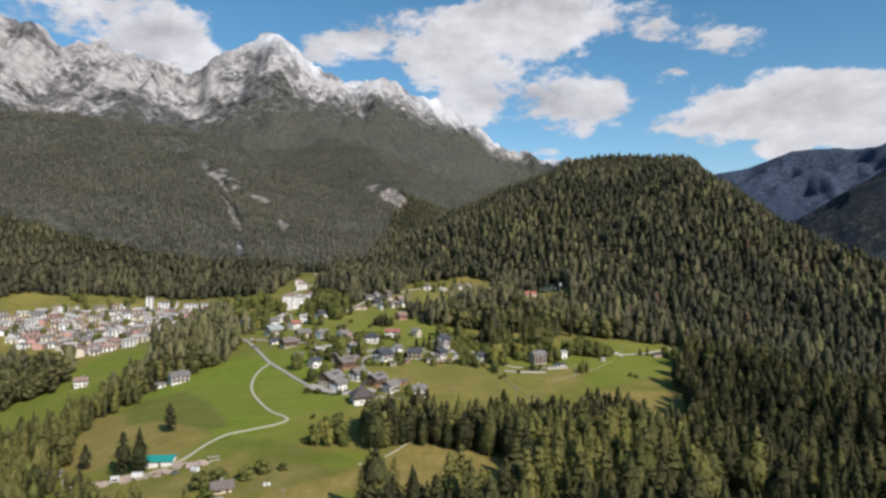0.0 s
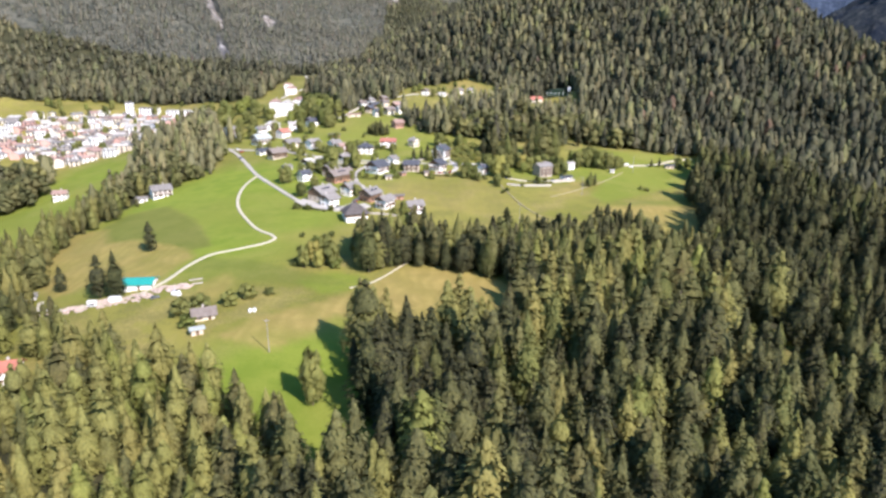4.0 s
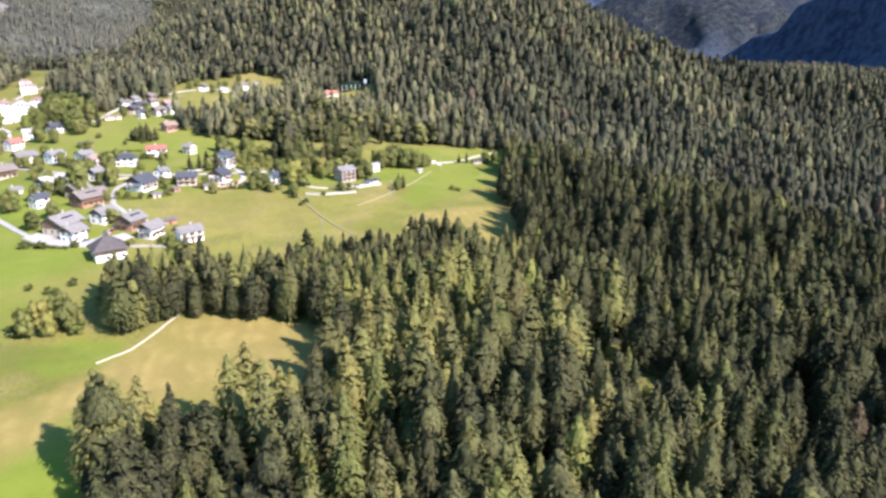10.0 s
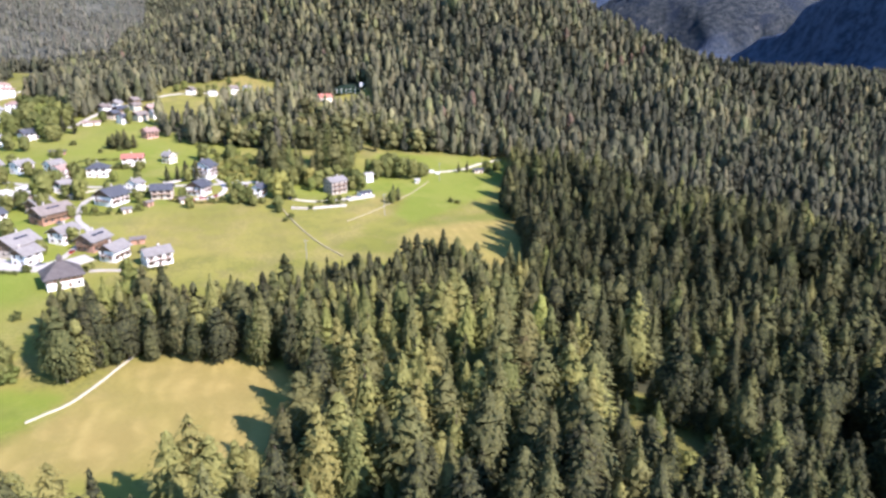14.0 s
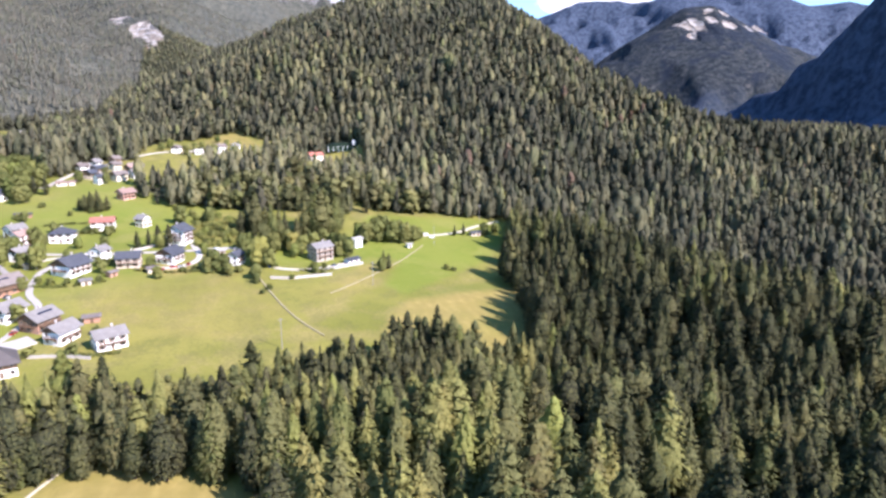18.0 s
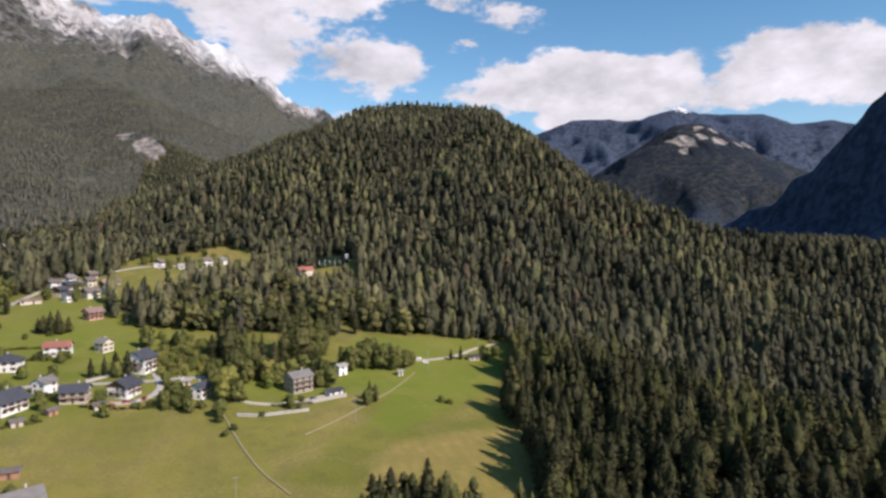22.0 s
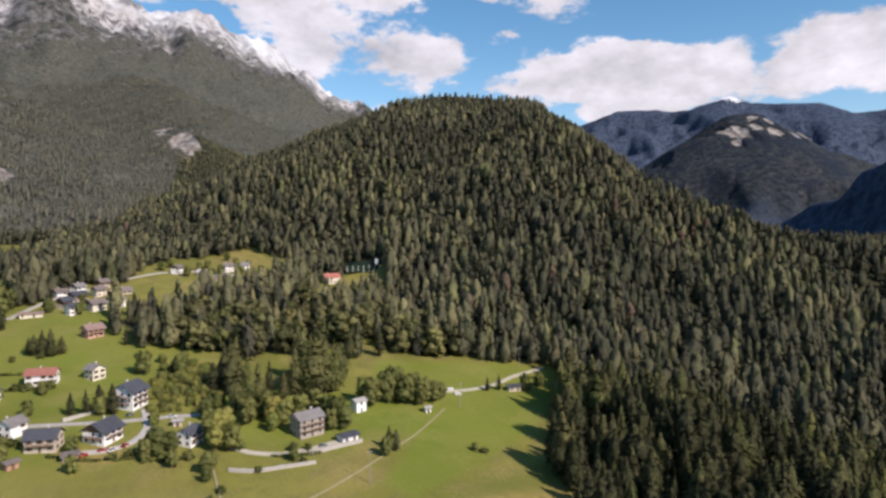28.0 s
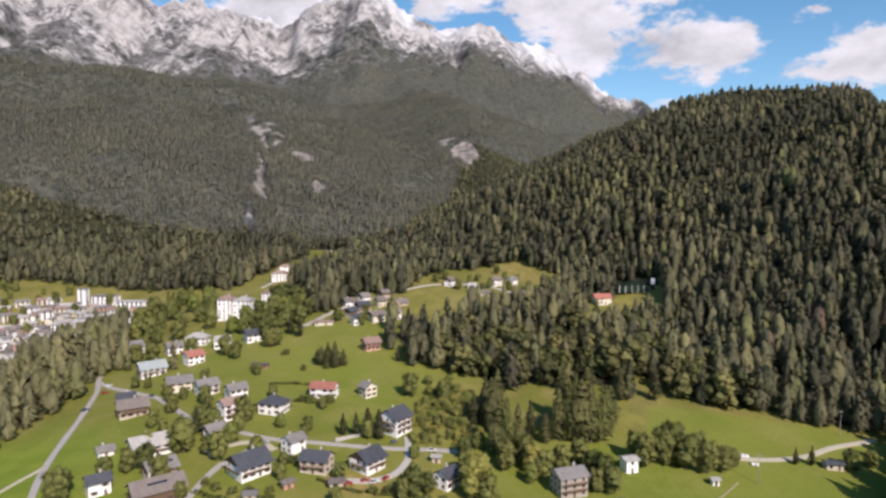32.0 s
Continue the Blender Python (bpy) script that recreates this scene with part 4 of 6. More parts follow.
def forest_tint(x, y, rng):
    """How light a tree is: stands of larch among dark spruce, most of them on the near slopes below the flight."""
    stand = 0.5 + 0.5 * fractal(x, y, 80, 91, 3)
    near = 0.20 * np.clip((300 - y) / 120, 0, 1) * np.clip((110 - x) / 90, 0.1, 1) + 0.30 * np.clip((-20 - x) / 20, 0, 1) * np.clip((650 - y) / 100, 0, 1)
    near = near + 0.28 * np.clip((-36 - x) / 8, 0, 1) * np.clip((230 - y) / 20, 0, 1) + 0.28 * oval(x, y, 70, 240, 34, 30, 0, 0.6) + 0.25 * oval(x, y, 122, 318, 30, 16, 30, 0.6) + 0.25 * np.clip((-140 - x) / 20, 0, 1) * np.clip((560 - y) / 60, 0, 1)
    dark = 0.24 * np.clip((x - 110) / 60, 0, 1) * np.clip((520 - y) / 150, 0, 1) + 0.34 * oval(x, y, -10, 176, 22, 18, 0, 0.3) + 0.3 * oval(x, y, 64, 312, 26, 22, 0, 0.4)
    # right-hand slopes: shade on that flank put into the trees' tone
    dark = np.maximum(dark, 0.20 * np.clip((x - 150) / 80, 0, 1) * (y < 1000))
    dark = dark + 0.16 * np.clip((x - 50) / 40, 0, 1) * np.clip((290 - y) / 60, 0, 1)
    mixed = 0.24 * oval(x, y, 70, 540, 90, 110, 0, 0.5) + 0.34 * oval(x, y, 345, 720, 70, 190, 25, 0.6)
    tint = np.clip(0.04 + 0.42 * stand + near + mixed - dark + rng.normal(0, 1, len(x)) * np.where((y > 1150) | (x < -150), 0.16, 0.30), 0, 1)
    return np.where(rng.random(len(x)) < 0.004 * ((x > 110) | (y > 600)), 1.4, tint)


CROWNS, TRUNKS = {}, {}


def crown_mesh(name, key, shape, tint, material):
    """A crown's mesh, shared by all trees of the same shape and tone."""
    if key not in CROWNS:
        me = bpy.data.meshes.new(name)
        me.from_pydata(shape[0].tolist(), [], shape[1].tolist())
        me.attributes.new("tint", "FLOAT", "POINT").data.foreach_set("value", np.full(len(shape[0]), tint, np.float32))
        me.attributes.new("hue", "FLOAT", "POINT").data.foreach_set("value", np.full(len(shape[0]), (0.5 + 0.618 * len(CROWNS)) % 1, np.float32))
        me.attributes.new("puff", "FLOAT_VECTOR", "POINT").data.foreach_set("vector", shape[2].astype(np.float32).ravel())
        me.materials.append(material)
        CROWNS[key] = me
    return CROWNS[key]


def trunk_mesh(key, limbs):
    """A tapered trunk one metre high, with limbs where it bears leaves."""
    if key not in TRUNKS:
        bm = bmesh.new()
        rows = ((0, 0.026), (0.04, 0.019), (0.35, 0.014), (0.75, 0.006)) if limbs else ((0, 0.020), (0.03, 0.015), (0.5, 0.010), (0.93, 0.003))
        rng, rings = random.Random(int(key)), []
        for z, r in rows:
            sx, sy = rng.uniform(-0.006, 0.006), rng.uniform(-0.006, 0.006)
            rings.append([bm.verts.new((sx + r * math.cos(k * 1.0472), sy + r * math.sin(k * 1.0472), z)) for k in range(6)])
        for a, b in zip(rings, rings[1:]):
            for k in range(6):
                bm.faces.new((a[k], a[(k + 1) % 6], b[(k + 1) % 6], b[k]))
        for k in range(5 if limbs else 0):
            a, z = k * 2.4, 0.22 + 0.09 * k
            tip = Vector((0.24 * math.cos(a), 0.24 * math.sin(a), z + 0.22))
            base = [bm.verts.new((0.010 * math.cos(q * 2.094), 0.010 * math.sin(q * 2.094), z + 0.006 * q)) for q in range(3)]
            end = bm.verts.new(tip)
            for q in range(3):
                bm.faces.new((base[q], base[(q + 1) % 3], end))
        me = bpy.data.meshes.new("trunk")
        bm.to_mesh(me)
        bm.free()
        me.materials.append(BARK)
        TRUNKS[key] = me
    return TRUNKS[key]


TONES = ("dark green spruce", "green spruce", "olive-green larch", "pale yellow-green larch", "dead brown spruce")


def single_tree(name, k, shapes, x, y, h, w, tint, label="", group="trees of the near wood"):
    root = new(name)
    root.matrix_world = pose(x, y, float(land(x, y)) - 0.25, 0, 0, (x * 37 + y * 11) % 360) @ Matrix.Diagonal((h * w, h * w, h, 1))
    tone = 4 if tint > 1.1 else min(3, int(tint * 4))
    tagged(root, label or TONES[tone] + " standing close in the wood", "tree", group)
    for part_name, me in (("trunk", trunk_mesh(k % 3, False)), ("crown", crown_mesh("crown", ("conifer", k, tone), shapes[k], 0.08 + 0.28 * tone, NEEDLES))):
        ob = new(part_name, me)
        ob.parent = root


def wood(name, spacing, near, far, seed, shapes, tall, spread, lo=-50, hi=58, fill=0.93, wide=1.0, singles=False, material=NEEDLES, zone=0):
    x, y = scatter(spacing, near, far, seed, lo, hi)
    if zone:
        upper = ((x < -120) & (y > 900)) == (zone > 0)
        x, y = x[upper], y[upper]
    rng = np.random.default_rng(seed + 1)
    keep = ~is_open(x, y) & (rng.random(len(x)) < fill * np.clip(1.10 + 0.65 * fractal(x, y, 38, 57, 3), np.where(((x < -30) & (y < 275)) | ((x < 60) & (y > 262) & (y < 330)), 1.15, 0.42), 1.2)) & ~built_up(x, y)
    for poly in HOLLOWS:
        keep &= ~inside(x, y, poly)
    x, y = x[keep], y[keep]
    if far > 1200:
        d, _, al = crest(x, y, MASSIF)
        ok = (d > np.interp(al, (0, 0.2, 0.45, 0.52, 0.62, 0.80, 0.95, 1), (950, 880, 800, 620, 520, 300, 160, 60)) * (1 + 0.5 * fractal(x, y, 160, 55, 3)))
        for cx, cy, rx, ry, turn in BARE:
            ok &= oval(x, y, cx, cy, rx, ry, turn) < 0.8
        x, y = x[ok], y[ok]
    h = tall * np.clip(rng.normal(1, spread, len(x)), 0.45, 1.28) * (1 + 0.16 * fractal(x, y, 50, 58, 3)) * (1 - 0.28 * np.maximum.reduce([oval(x, y, -28, 302, 26, 44, 0, 0.5), oval(x, y, 30, 302, 75, 30, 18, 0.4), oval(x, y, 112, 306, 26, 22, 0, 0.4)])) * (1 - 0.34 * oval(x, y, -203, 370, 60, 110, 12, 0.4)) * (1 - 0.25 * np.clip((-30 - x) / 20, 0, 1) * (y < 270)) * (1 - 0.3 * np.clip((y - 1020) / 50, 0, 1) * (x > -100))
    tint = forest_tint(x, y, rng)
    broad = (rng.random(len(x)) < np.maximum.reduce([0.62 * oval(x, y, 66, 545, 62, 62, 0, 0.5), 0.45 * oval(x, y, -195, 370, 30, 90, -12, 0.5), 0.8 * oval(x, y, -290, 440, 50, 100, 0, 0.5)])) & (far > 300)
    if broad.sum() > 8:
        shapes_b = [leafy_shape(random.Random(k), 12, 10, 0.075) for k in range(5)]
        n = broad.sum()
        plant("grove", shapes_b, np.stack([x[broad], y[broad], land(x[broad], y[broad]) - 0.5], -1), 14.5 * rng.uniform(0.7, 1.25, n) * (1 - 0.30 * oval(x[broad], y[broad], -203, 370, 60, 110, 12, 0.4)), rng.uniform(0.85, 1.2, n), np.clip(rng.normal(0.45, 0.3, n), 0, 1), GROVE_LEAVES,
              "grove of olive-green broad-leaved trees", "forest")
        x, y, h, tint = x[~broad], y[~broad], h[~broad], tint[~broad]
    if singles:
        # the stand that the flight passes nearest: tree by tree
        pick = np.nonzero((x > -34) & (x < 78) & (y > 196) & (y < 292))[0][:300]
        for i in pick:
            single_tree("conifer", i % len(shapes), shapes, x[i], y[i], h[i], wide * rng.uniform(0.9, 1.2), tint[i])
        left = np.setdiff1d(np.arange(len(x)), pick)
        x, y, h, tint = x[left], y[left], h[left], tint[left]
    return plant(name, shapes, np.stack([x, y, land(x, y) - 0.3], -1), h, wide * rng.uniform(0.85, 1.25, len(x)), tint, material,
                 "dense mixed wood of dark spruce and paler larch", "forest")


def built_up(x, y):
    out = np.zeros(np.shape(x), bool)
    for hx, hy, r in HOUSES:
        out |= np.hypot(x - hx, y - hy) < r
    return out


tree_rng = random.Random(5)
NEAR_SHAPES = [conifer_shape(tree_rng, 420, 0.024, 8, 6, tree_rng.choice((0.60, 0.70, 0.80, 0.92)), tree_rng.choice((0.125, 0.14, 0.155)), body=0.70) for _ in range(9)]
NEAR_SHAPES += [conifer_shape(tree_rng, 450, 0.024, 8, 6, 0.58, 0.165, 0.12, 0.72) for _ in range(4)]
MID_SHAPES = [conifer_shape(tree_rng, 62, 0.055, 4, 6, tree_rng.choice((0.55, 0.66, 0.8)), tree_rng.choice((0.16, 0.18)), body=0.74) for _ in range(9)]
MID_SHAPES += [conifer_shape(tree_rng, 66, 0.055, 4, 6, 0.50, 0.20, body=0.74) for _ in range(3)]
FAR_SHAPES = [conifer_shape(tree_rng, 16, 0.085, 3, 5, tree_rng.choice((0.5, 0.6, 0.75)), 0.22, body=0.72) for _ in range(8)]
FOOT_SHAPES = [conifer_shape(tree_rng, 34, 0.068, 3, 5, tree_rng.choice((0.52, 0.62, 0.78)), tree_rng.choice((0.17, 0.19)), body=0.74) for _ in range(10)]
BELT_SHAPES = [conifer_shape(tree_rng, 210, 0.034, 6, 6, tree_rng.choice((0.50, 0.58, 0.66)), tree_rng.choice((0.16, 0.18)), 0.12, 0.74) for _ in range(6)]
TINY_SHAPES = [conifer_shape(tree_rng, 4, 0.12, 1, 4, 0.5, 0.19) for _ in range(6)]
wood("wood_near", 5.2, 0, 300, 11, NEAR_SHAPES, 20.0, 0.27, fill=0.80, wide=1.34, singles=True)
wood("wood_slope", 6.4, 300, 540, 12, MID_SHAPES, 17.0, 0.27, fill=0.92, wide=1.25, material=HAZED_HILL_NEEDLES)
wood("wood_foot", 6.6, 540, 780, 15, FOOT_SHAPES, 14.5, 0.27, fill=0.95, wide=1.4, material=HAZED_HILL_NEEDLES)
wood("wood_hill", 7.2, 780, 1400, 13, FAR_SHAPES, 11.0, 0.24, wide=1.45, material=HAZED_HILL_NEEDLES, zone=-1)
wood("wood_upper", 6.6, 780, 1400, 16, TINY_SHAPES, 11.5, 0.25, wide=1.5, material=HAZED_NEEDLES, zone=1)
wood("wood_mountain", 10.5, 1400, 2900, 14, TINY_SHAPES, 12, 0.25, wide=1.8, material=HAZED_NEEDLES)
# the close belt of trees between the hay field and the village field
belt_rng = np.random.default_rng(33)
bx, by = np.meshgrid(np.arange(-40, 100, 4.2), np.arange(268, 346, 4.2))
bx, by = bx.ravel() + belt_rng.uniform(-1.8, 1.8, bx.size), by.ravel() + belt_rng.uniform(-1.8, 1.8, by.size)
stands = ~is_open(bx, by) & (by > 272 + 0.15 * np.maximum(0, bx - 20)) & (by < 306 + 0.55 * np.maximum(0, bx - 30))
bx, by = bx[stands], by[stands]
plant("wood_belt", BELT_SHAPES, np.stack([bx, by, land(bx, by) - 0.3], -1), belt_rng.uniform(11.5, 16.5, len(bx)), 1.2 * belt_rng.uniform(0.85, 1.25, len(bx)),
      np.clip(forest_tint(bx, by, belt_rng) + 0.08, 0, 1), NEEDLES, "close belt of green spruces along the field", "forest")
single_tree("conifer", 4, NEAR_SHAPES, 79.6, 236, 24, 1.15, 1.4)
single_tree("conifer", 6, NEAR_SHAPES, 81.5, 238.5, 24.5, 0.8, 0.3)
# the big larches south of the hay field
for k, (x, y, h) in enumerate(((-24, 206, 25), (-20, 203, 24), (-17, 207, 22), (-22, 199, 20), (-26, 202, 22), (1, 208, 25), (5, 209, 27), (8, 207, 24), (3, 203, 22), (6, 203, 23))):
    single_tree("larch", 9 + k % 4, NEAR_SHAPES, x, y, h, 1.25, 0.95, "tall pale olive-green larch beside the hay field")
for x, y, h in ((-11, 207, 20), (-4, 201, 19), (-6, 203, 17)):
    single_tree("conifer", 2, NEAR_SHAPES, x, y, h, 1.0, 0.2, "dark green spruce between two clumps of larch")
# woods behind the start of the flight
back_rng = np.random.default_rng(77)
bx, by = back_rng.uniform(-170, 210, 1500), back_rng.uniform(-140, 112, 1500)
plant("wood_behind", FAR_SHAPES, np.stack([bx, by, land(bx, by) - 0.3], -1), 15 * back_rng.uniform(0.6, 1.2, 1500), back_rng.uniform(0.9, 1.4, 1500), forest_tint(bx, by, back_rng), NEEDLES,
      "dense mixed wood of dark spruce and paler larch", "forest")

# ---- houses ----
def part(name, bm, material, parent, label=""):
    """Links a bmesh as one mesh object under a thing or a part."""
    me = bpy.data.meshes.new(name)
    bm.to_mesh(me)
    bm.free()
    me.materials.append(material)
    return shared(name, me, parent, label)


def shared(name, me, parent, label="", at=None):
    ob = new(name, me)
    ob.parent = parent
    if at is not None:
        ob.matrix_local = at
    return tagged(ob, label)


def box(bm, x0, y0, z0, x1, y1, z1):
    v = [bm.verts.new(p) for p in ((x0, y0, z0), (x1, y0, z0), (x1, y1, z0), (x0, y1, z0), (x0, y0, z1), (x1, y0, z1), (x1, y1, z1), (x0, y1, z1))]
    for f in ((3, 2, 1, 0), (4, 5, 6, 7), (0, 1, 5, 4), (1, 2, 6, 5), (2, 3, 7, 6), (3, 0, 4, 7)):
        bm.faces.new([v[k] for k in f])


def solid(bm, verts, faces):
    v = [bm.verts.new(p) for p in verts]
    for f in faces:
        bm.faces.new([v[k] for k in f])


def boxes(*rows):
    bm = bmesh.new()
    for row in rows:
        box(bm, *row)
    return bm


def mesh_of(name, bm, material):
    me = bpy.data.meshes.new(name)
    bm.to_mesh(me)
    bm.free()
    me.materials.append(material)
    return me


def roof_material(name, a, b, rough=0.7, courses=2.6):
    """Roof covering in courses, with weather streaks."""
    m = Mat(name, rough, 0.35)
    where = m.node("ShaderNodeTexCoord").outputs["Object"]
    wave = m.node("ShaderNodeTexWave")
    wave.bands_direction, wave.inputs["Scale"].default_value, wave.inputs["Distortion"].default_value = "Y", courses, 0.6
    m.link(where, wave.inputs["Vector"])
    c = m.mix(m.range(m.noise(0.5, 5, 0.6, where), 0.32, 0.68), a, b)
    c = m.mix(m.math("MULTIPLY", wave.outputs["Fac"], 0.22), c, tuple(x * 0.6 for x in a))
    c = m.mix(m.math("MULTIPLY", m.chance(), 0.35), c, tuple(x * 1.35 for x in b))
    m.bump(wave.outputs["Fac"], 0.6, 0.06)
    return m.colour(c)


def plaster(name, a, b):
    m = Mat(name, 0.9, 0.2)
    c = m.mix(m.range(m.noise(0.35, 4), 0.35, 0.7), a, b)
    c = m.mix(m.range(m.noise(2.2, 4), 0.5, 0.8, 0, 0.25), c, tuple(x * 0.75 for x in b))
    c = m.mix(m.math("MULTIPLY", m.chance(), 0.18), c, (0.60, 0.53, 0.44))
    m.bump(m.noise(9, 2), 0.3, 0.02)
    return m.colour(c)


ROOF = {"slate": roof_material("roof_slate", (0.045, 0.048, 0.058), (0.075, 0.078, 0.09)), "grey": roof_material("roof_grey", (0.160, 0.146, 0.134), (0.235, 0.216, 0.198)),
        "pale": roof_material("roof_pale", (0.33, 0.31, 0.28), (0.45, 0.43, 0.39), 0.7), "steel": roof_material("roof_steel", (0.30, 0.33, 0.31), (0.38, 0.41, 0.39), 0.5),
        "brown": roof_material("roof_brown", (0.13, 0.105, 0.09), (0.21, 0.175, 0.15)), "dark_brown": roof_material("roof_dark_brown", (0.060, 0.050, 0.048), (0.105, 0.09, 0.084)),
        "rust": roof_material("roof_rust", (0.25, 0.160, 0.130), (0.33, 0.225, 0.185)), "red": roof_material("roof_red", (0.28, 0.105, 0.075), (0.36, 0.15, 0.11)),
        "bright_red": roof_material("roof_bright_red", (0.34, 0.115, 0.080), (0.43, 0.165, 0.115)), "teal": roof_material("roof_teal", (0.01, 0.26, 0.23), (0.02, 0.33, 0.29), 0.5)}
WALL = {"white": plaster("plaster_white", (0.86, 0.85, 0.82), (0.79, 0.775, 0.745)), "cream": plaster("plaster_cream", (0.72, 0.65, 0.52), (0.64, 0.57, 0.45)),
        "beige": plaster("plaster_beige", (0.55, 0.47, 0.38), (0.47, 0.40, 0.32)), "pink": plaster("plaster_pink", (0.58, 0.33, 0.27), (0.50, 0.28, 0.23)),
        "ochre": plaster("plaster_ochre", (0.36, 0.175, 0.105), (0.30, 0.145, 0.085)), "stone": plaster("plaster_stone", (0.36, 0.31, 0.26), (0.28, 0.24, 0.205))}
TIMBER = plain("timber", (0.115, 0.070, 0.042), (0.19, 0.12, 0.075), 1.5, 0.8, relief=0.02)
FRAME = plain("window_frame", (0.30, 0.22, 0.16), (0.42, 0.33, 0.26), 2.0, 0.7)
GLASS = Mat("window_glass", 0.08, 0.6).colour((0.025, 0.03, 0.035))
CHIMNEY = plain("chimney_plaster", (0.55, 0.50, 0.45), (0.42, 0.38, 0.34), 2.0, 0.9)
PANEL = plain("solar_glass", (0.015, 0.02, 0.04), (0.03, 0.035, 0.06), 1.0, 0.12, 0.6)



def window_ring():
    """A frame round an opening, its sill drawn forward, in one piece."""
    bm = bmesh.new()
    rings = [[bm.verts.new(p) for p in row] for row in (
        ((-0.50, -0.06, -0.60), (0.50, -0.06, -0.60), (0.50, -0.06, 0.60), (-0.50, -0.06, 0.60)), ((-0.66, -0.14, -0.74), (0.66, -0.14, -0.74), (0.62, -0.06, 0.72), (-0.62, -0.06, 0.72)),
        ((-0.66, 0.04, -0.80), (0.66, 0.04, -0.80), (0.62, 0.04, 0.72), (-0.62, 0.04, 0.72)), ((-0.50, 0.04, -0.60), (0.50, 0.04, -0.60), (0.50, 0.04, 0.60), (-0.50, 0.04, 0.60)))]
    for a, b in zip(rings, rings[1:] + rings[:1]):
        for k in range(4):
            bm.faces.new((a[k], a[(k + 1) % 4], b[(k + 1) % 4], b[k]))
    bmesh.ops.recalc_face_normals(bm, faces=list(bm.faces))
    return bm


WINDOW = mesh_of("window", window_ring(), FRAME)
PANE = mesh_of("pane", boxes((-0.50, -0.02, -0.60, 0.50, 0.02, 0.60)), GLASS)
SHUTTER = mesh_of("shutter", boxes((-0.27, -0.07, -0.68, 0.27, -0.01, 0.68), (-0.22, -0.09, -0.60, 0.22, -0.07, -0.06), (-0.22, -0.09, 0.06, 0.22, -0.07, 0.60)), TIMBER)
DOOR = mesh_of("door", boxes((-0.55, -0.06, 0, 0.55, 0.04, 2.1), (-0.42, -0.09, 0.2, 0.42, -0.06, 0.95), (-0.42, -0.09, 1.1, 0.42, -0.06, 1.95)), TIMBER)


def put_windows(root, half_long, half_deep, floors, high, rng, kind):
    """Windows storey by storey on the four walls, the front door on the south one."""
    sides = ((0, -half_deep, 0, half_long), (half_long, 0, 90, half_deep), (0, half_deep, 180, half_long), (-half_long, 0, -90, half_deep))
    for n, (sx, sy, turn, reach) in enumerate(sides):
        count = max(1, int(reach * 2 / 3.1))
        for f in range(floors):
            for k in range(count):
                off = (k + 0.5) / count * 2 * reach - reach
                a = radians(turn)
                px, py = sx + off * math.cos(a), sy + off * math.sin(a)
                if f == 0 and n == 0 and k == count // 2:
                    shared("door", DOOR, root, at=pose(px, py, 0.05, 0, 0, turn))
                    continue
                if rng.random() < 0.12 or (kind == "shed" and (k % 2 or n > 1)):
                    continue
                w = shared("window", WINDOW, root, at=pose(px, py, f * high + 1.55, 0, 0, turn))
                shared("pane", PANE, w)
                if kind in ("chalet", "house") and n in (0, 1) and reach * 2 / count > 2.6:
                    shared("shutter", SHUTTER, w, at=pose(-0.92, 0, 0))
                    shared("shutter", SHUTTER, w, at=pose(0.92, 0, 0))


def railing(bm, x0, y, x1, z):
    box(bm, x0, y - 0.04, z + 0.92, x1, y + 0.04, z + 1.0)
    box(bm, x0, y - 0.03, z + 0.06, x1, y + 0.03, z + 0.14)
    n = max(2, int((x1 - x0) / 0.45))
    for k in range(n + 1):
        x = x0 + (x1 - x0) * k / n
        box(bm, x - 0.09, y - 0.025, z + 0.1, x + 0.09, y + 0.025, z + 0.94)


HOUSE = 0.83  # all houses of the village are a little smaller than their plans


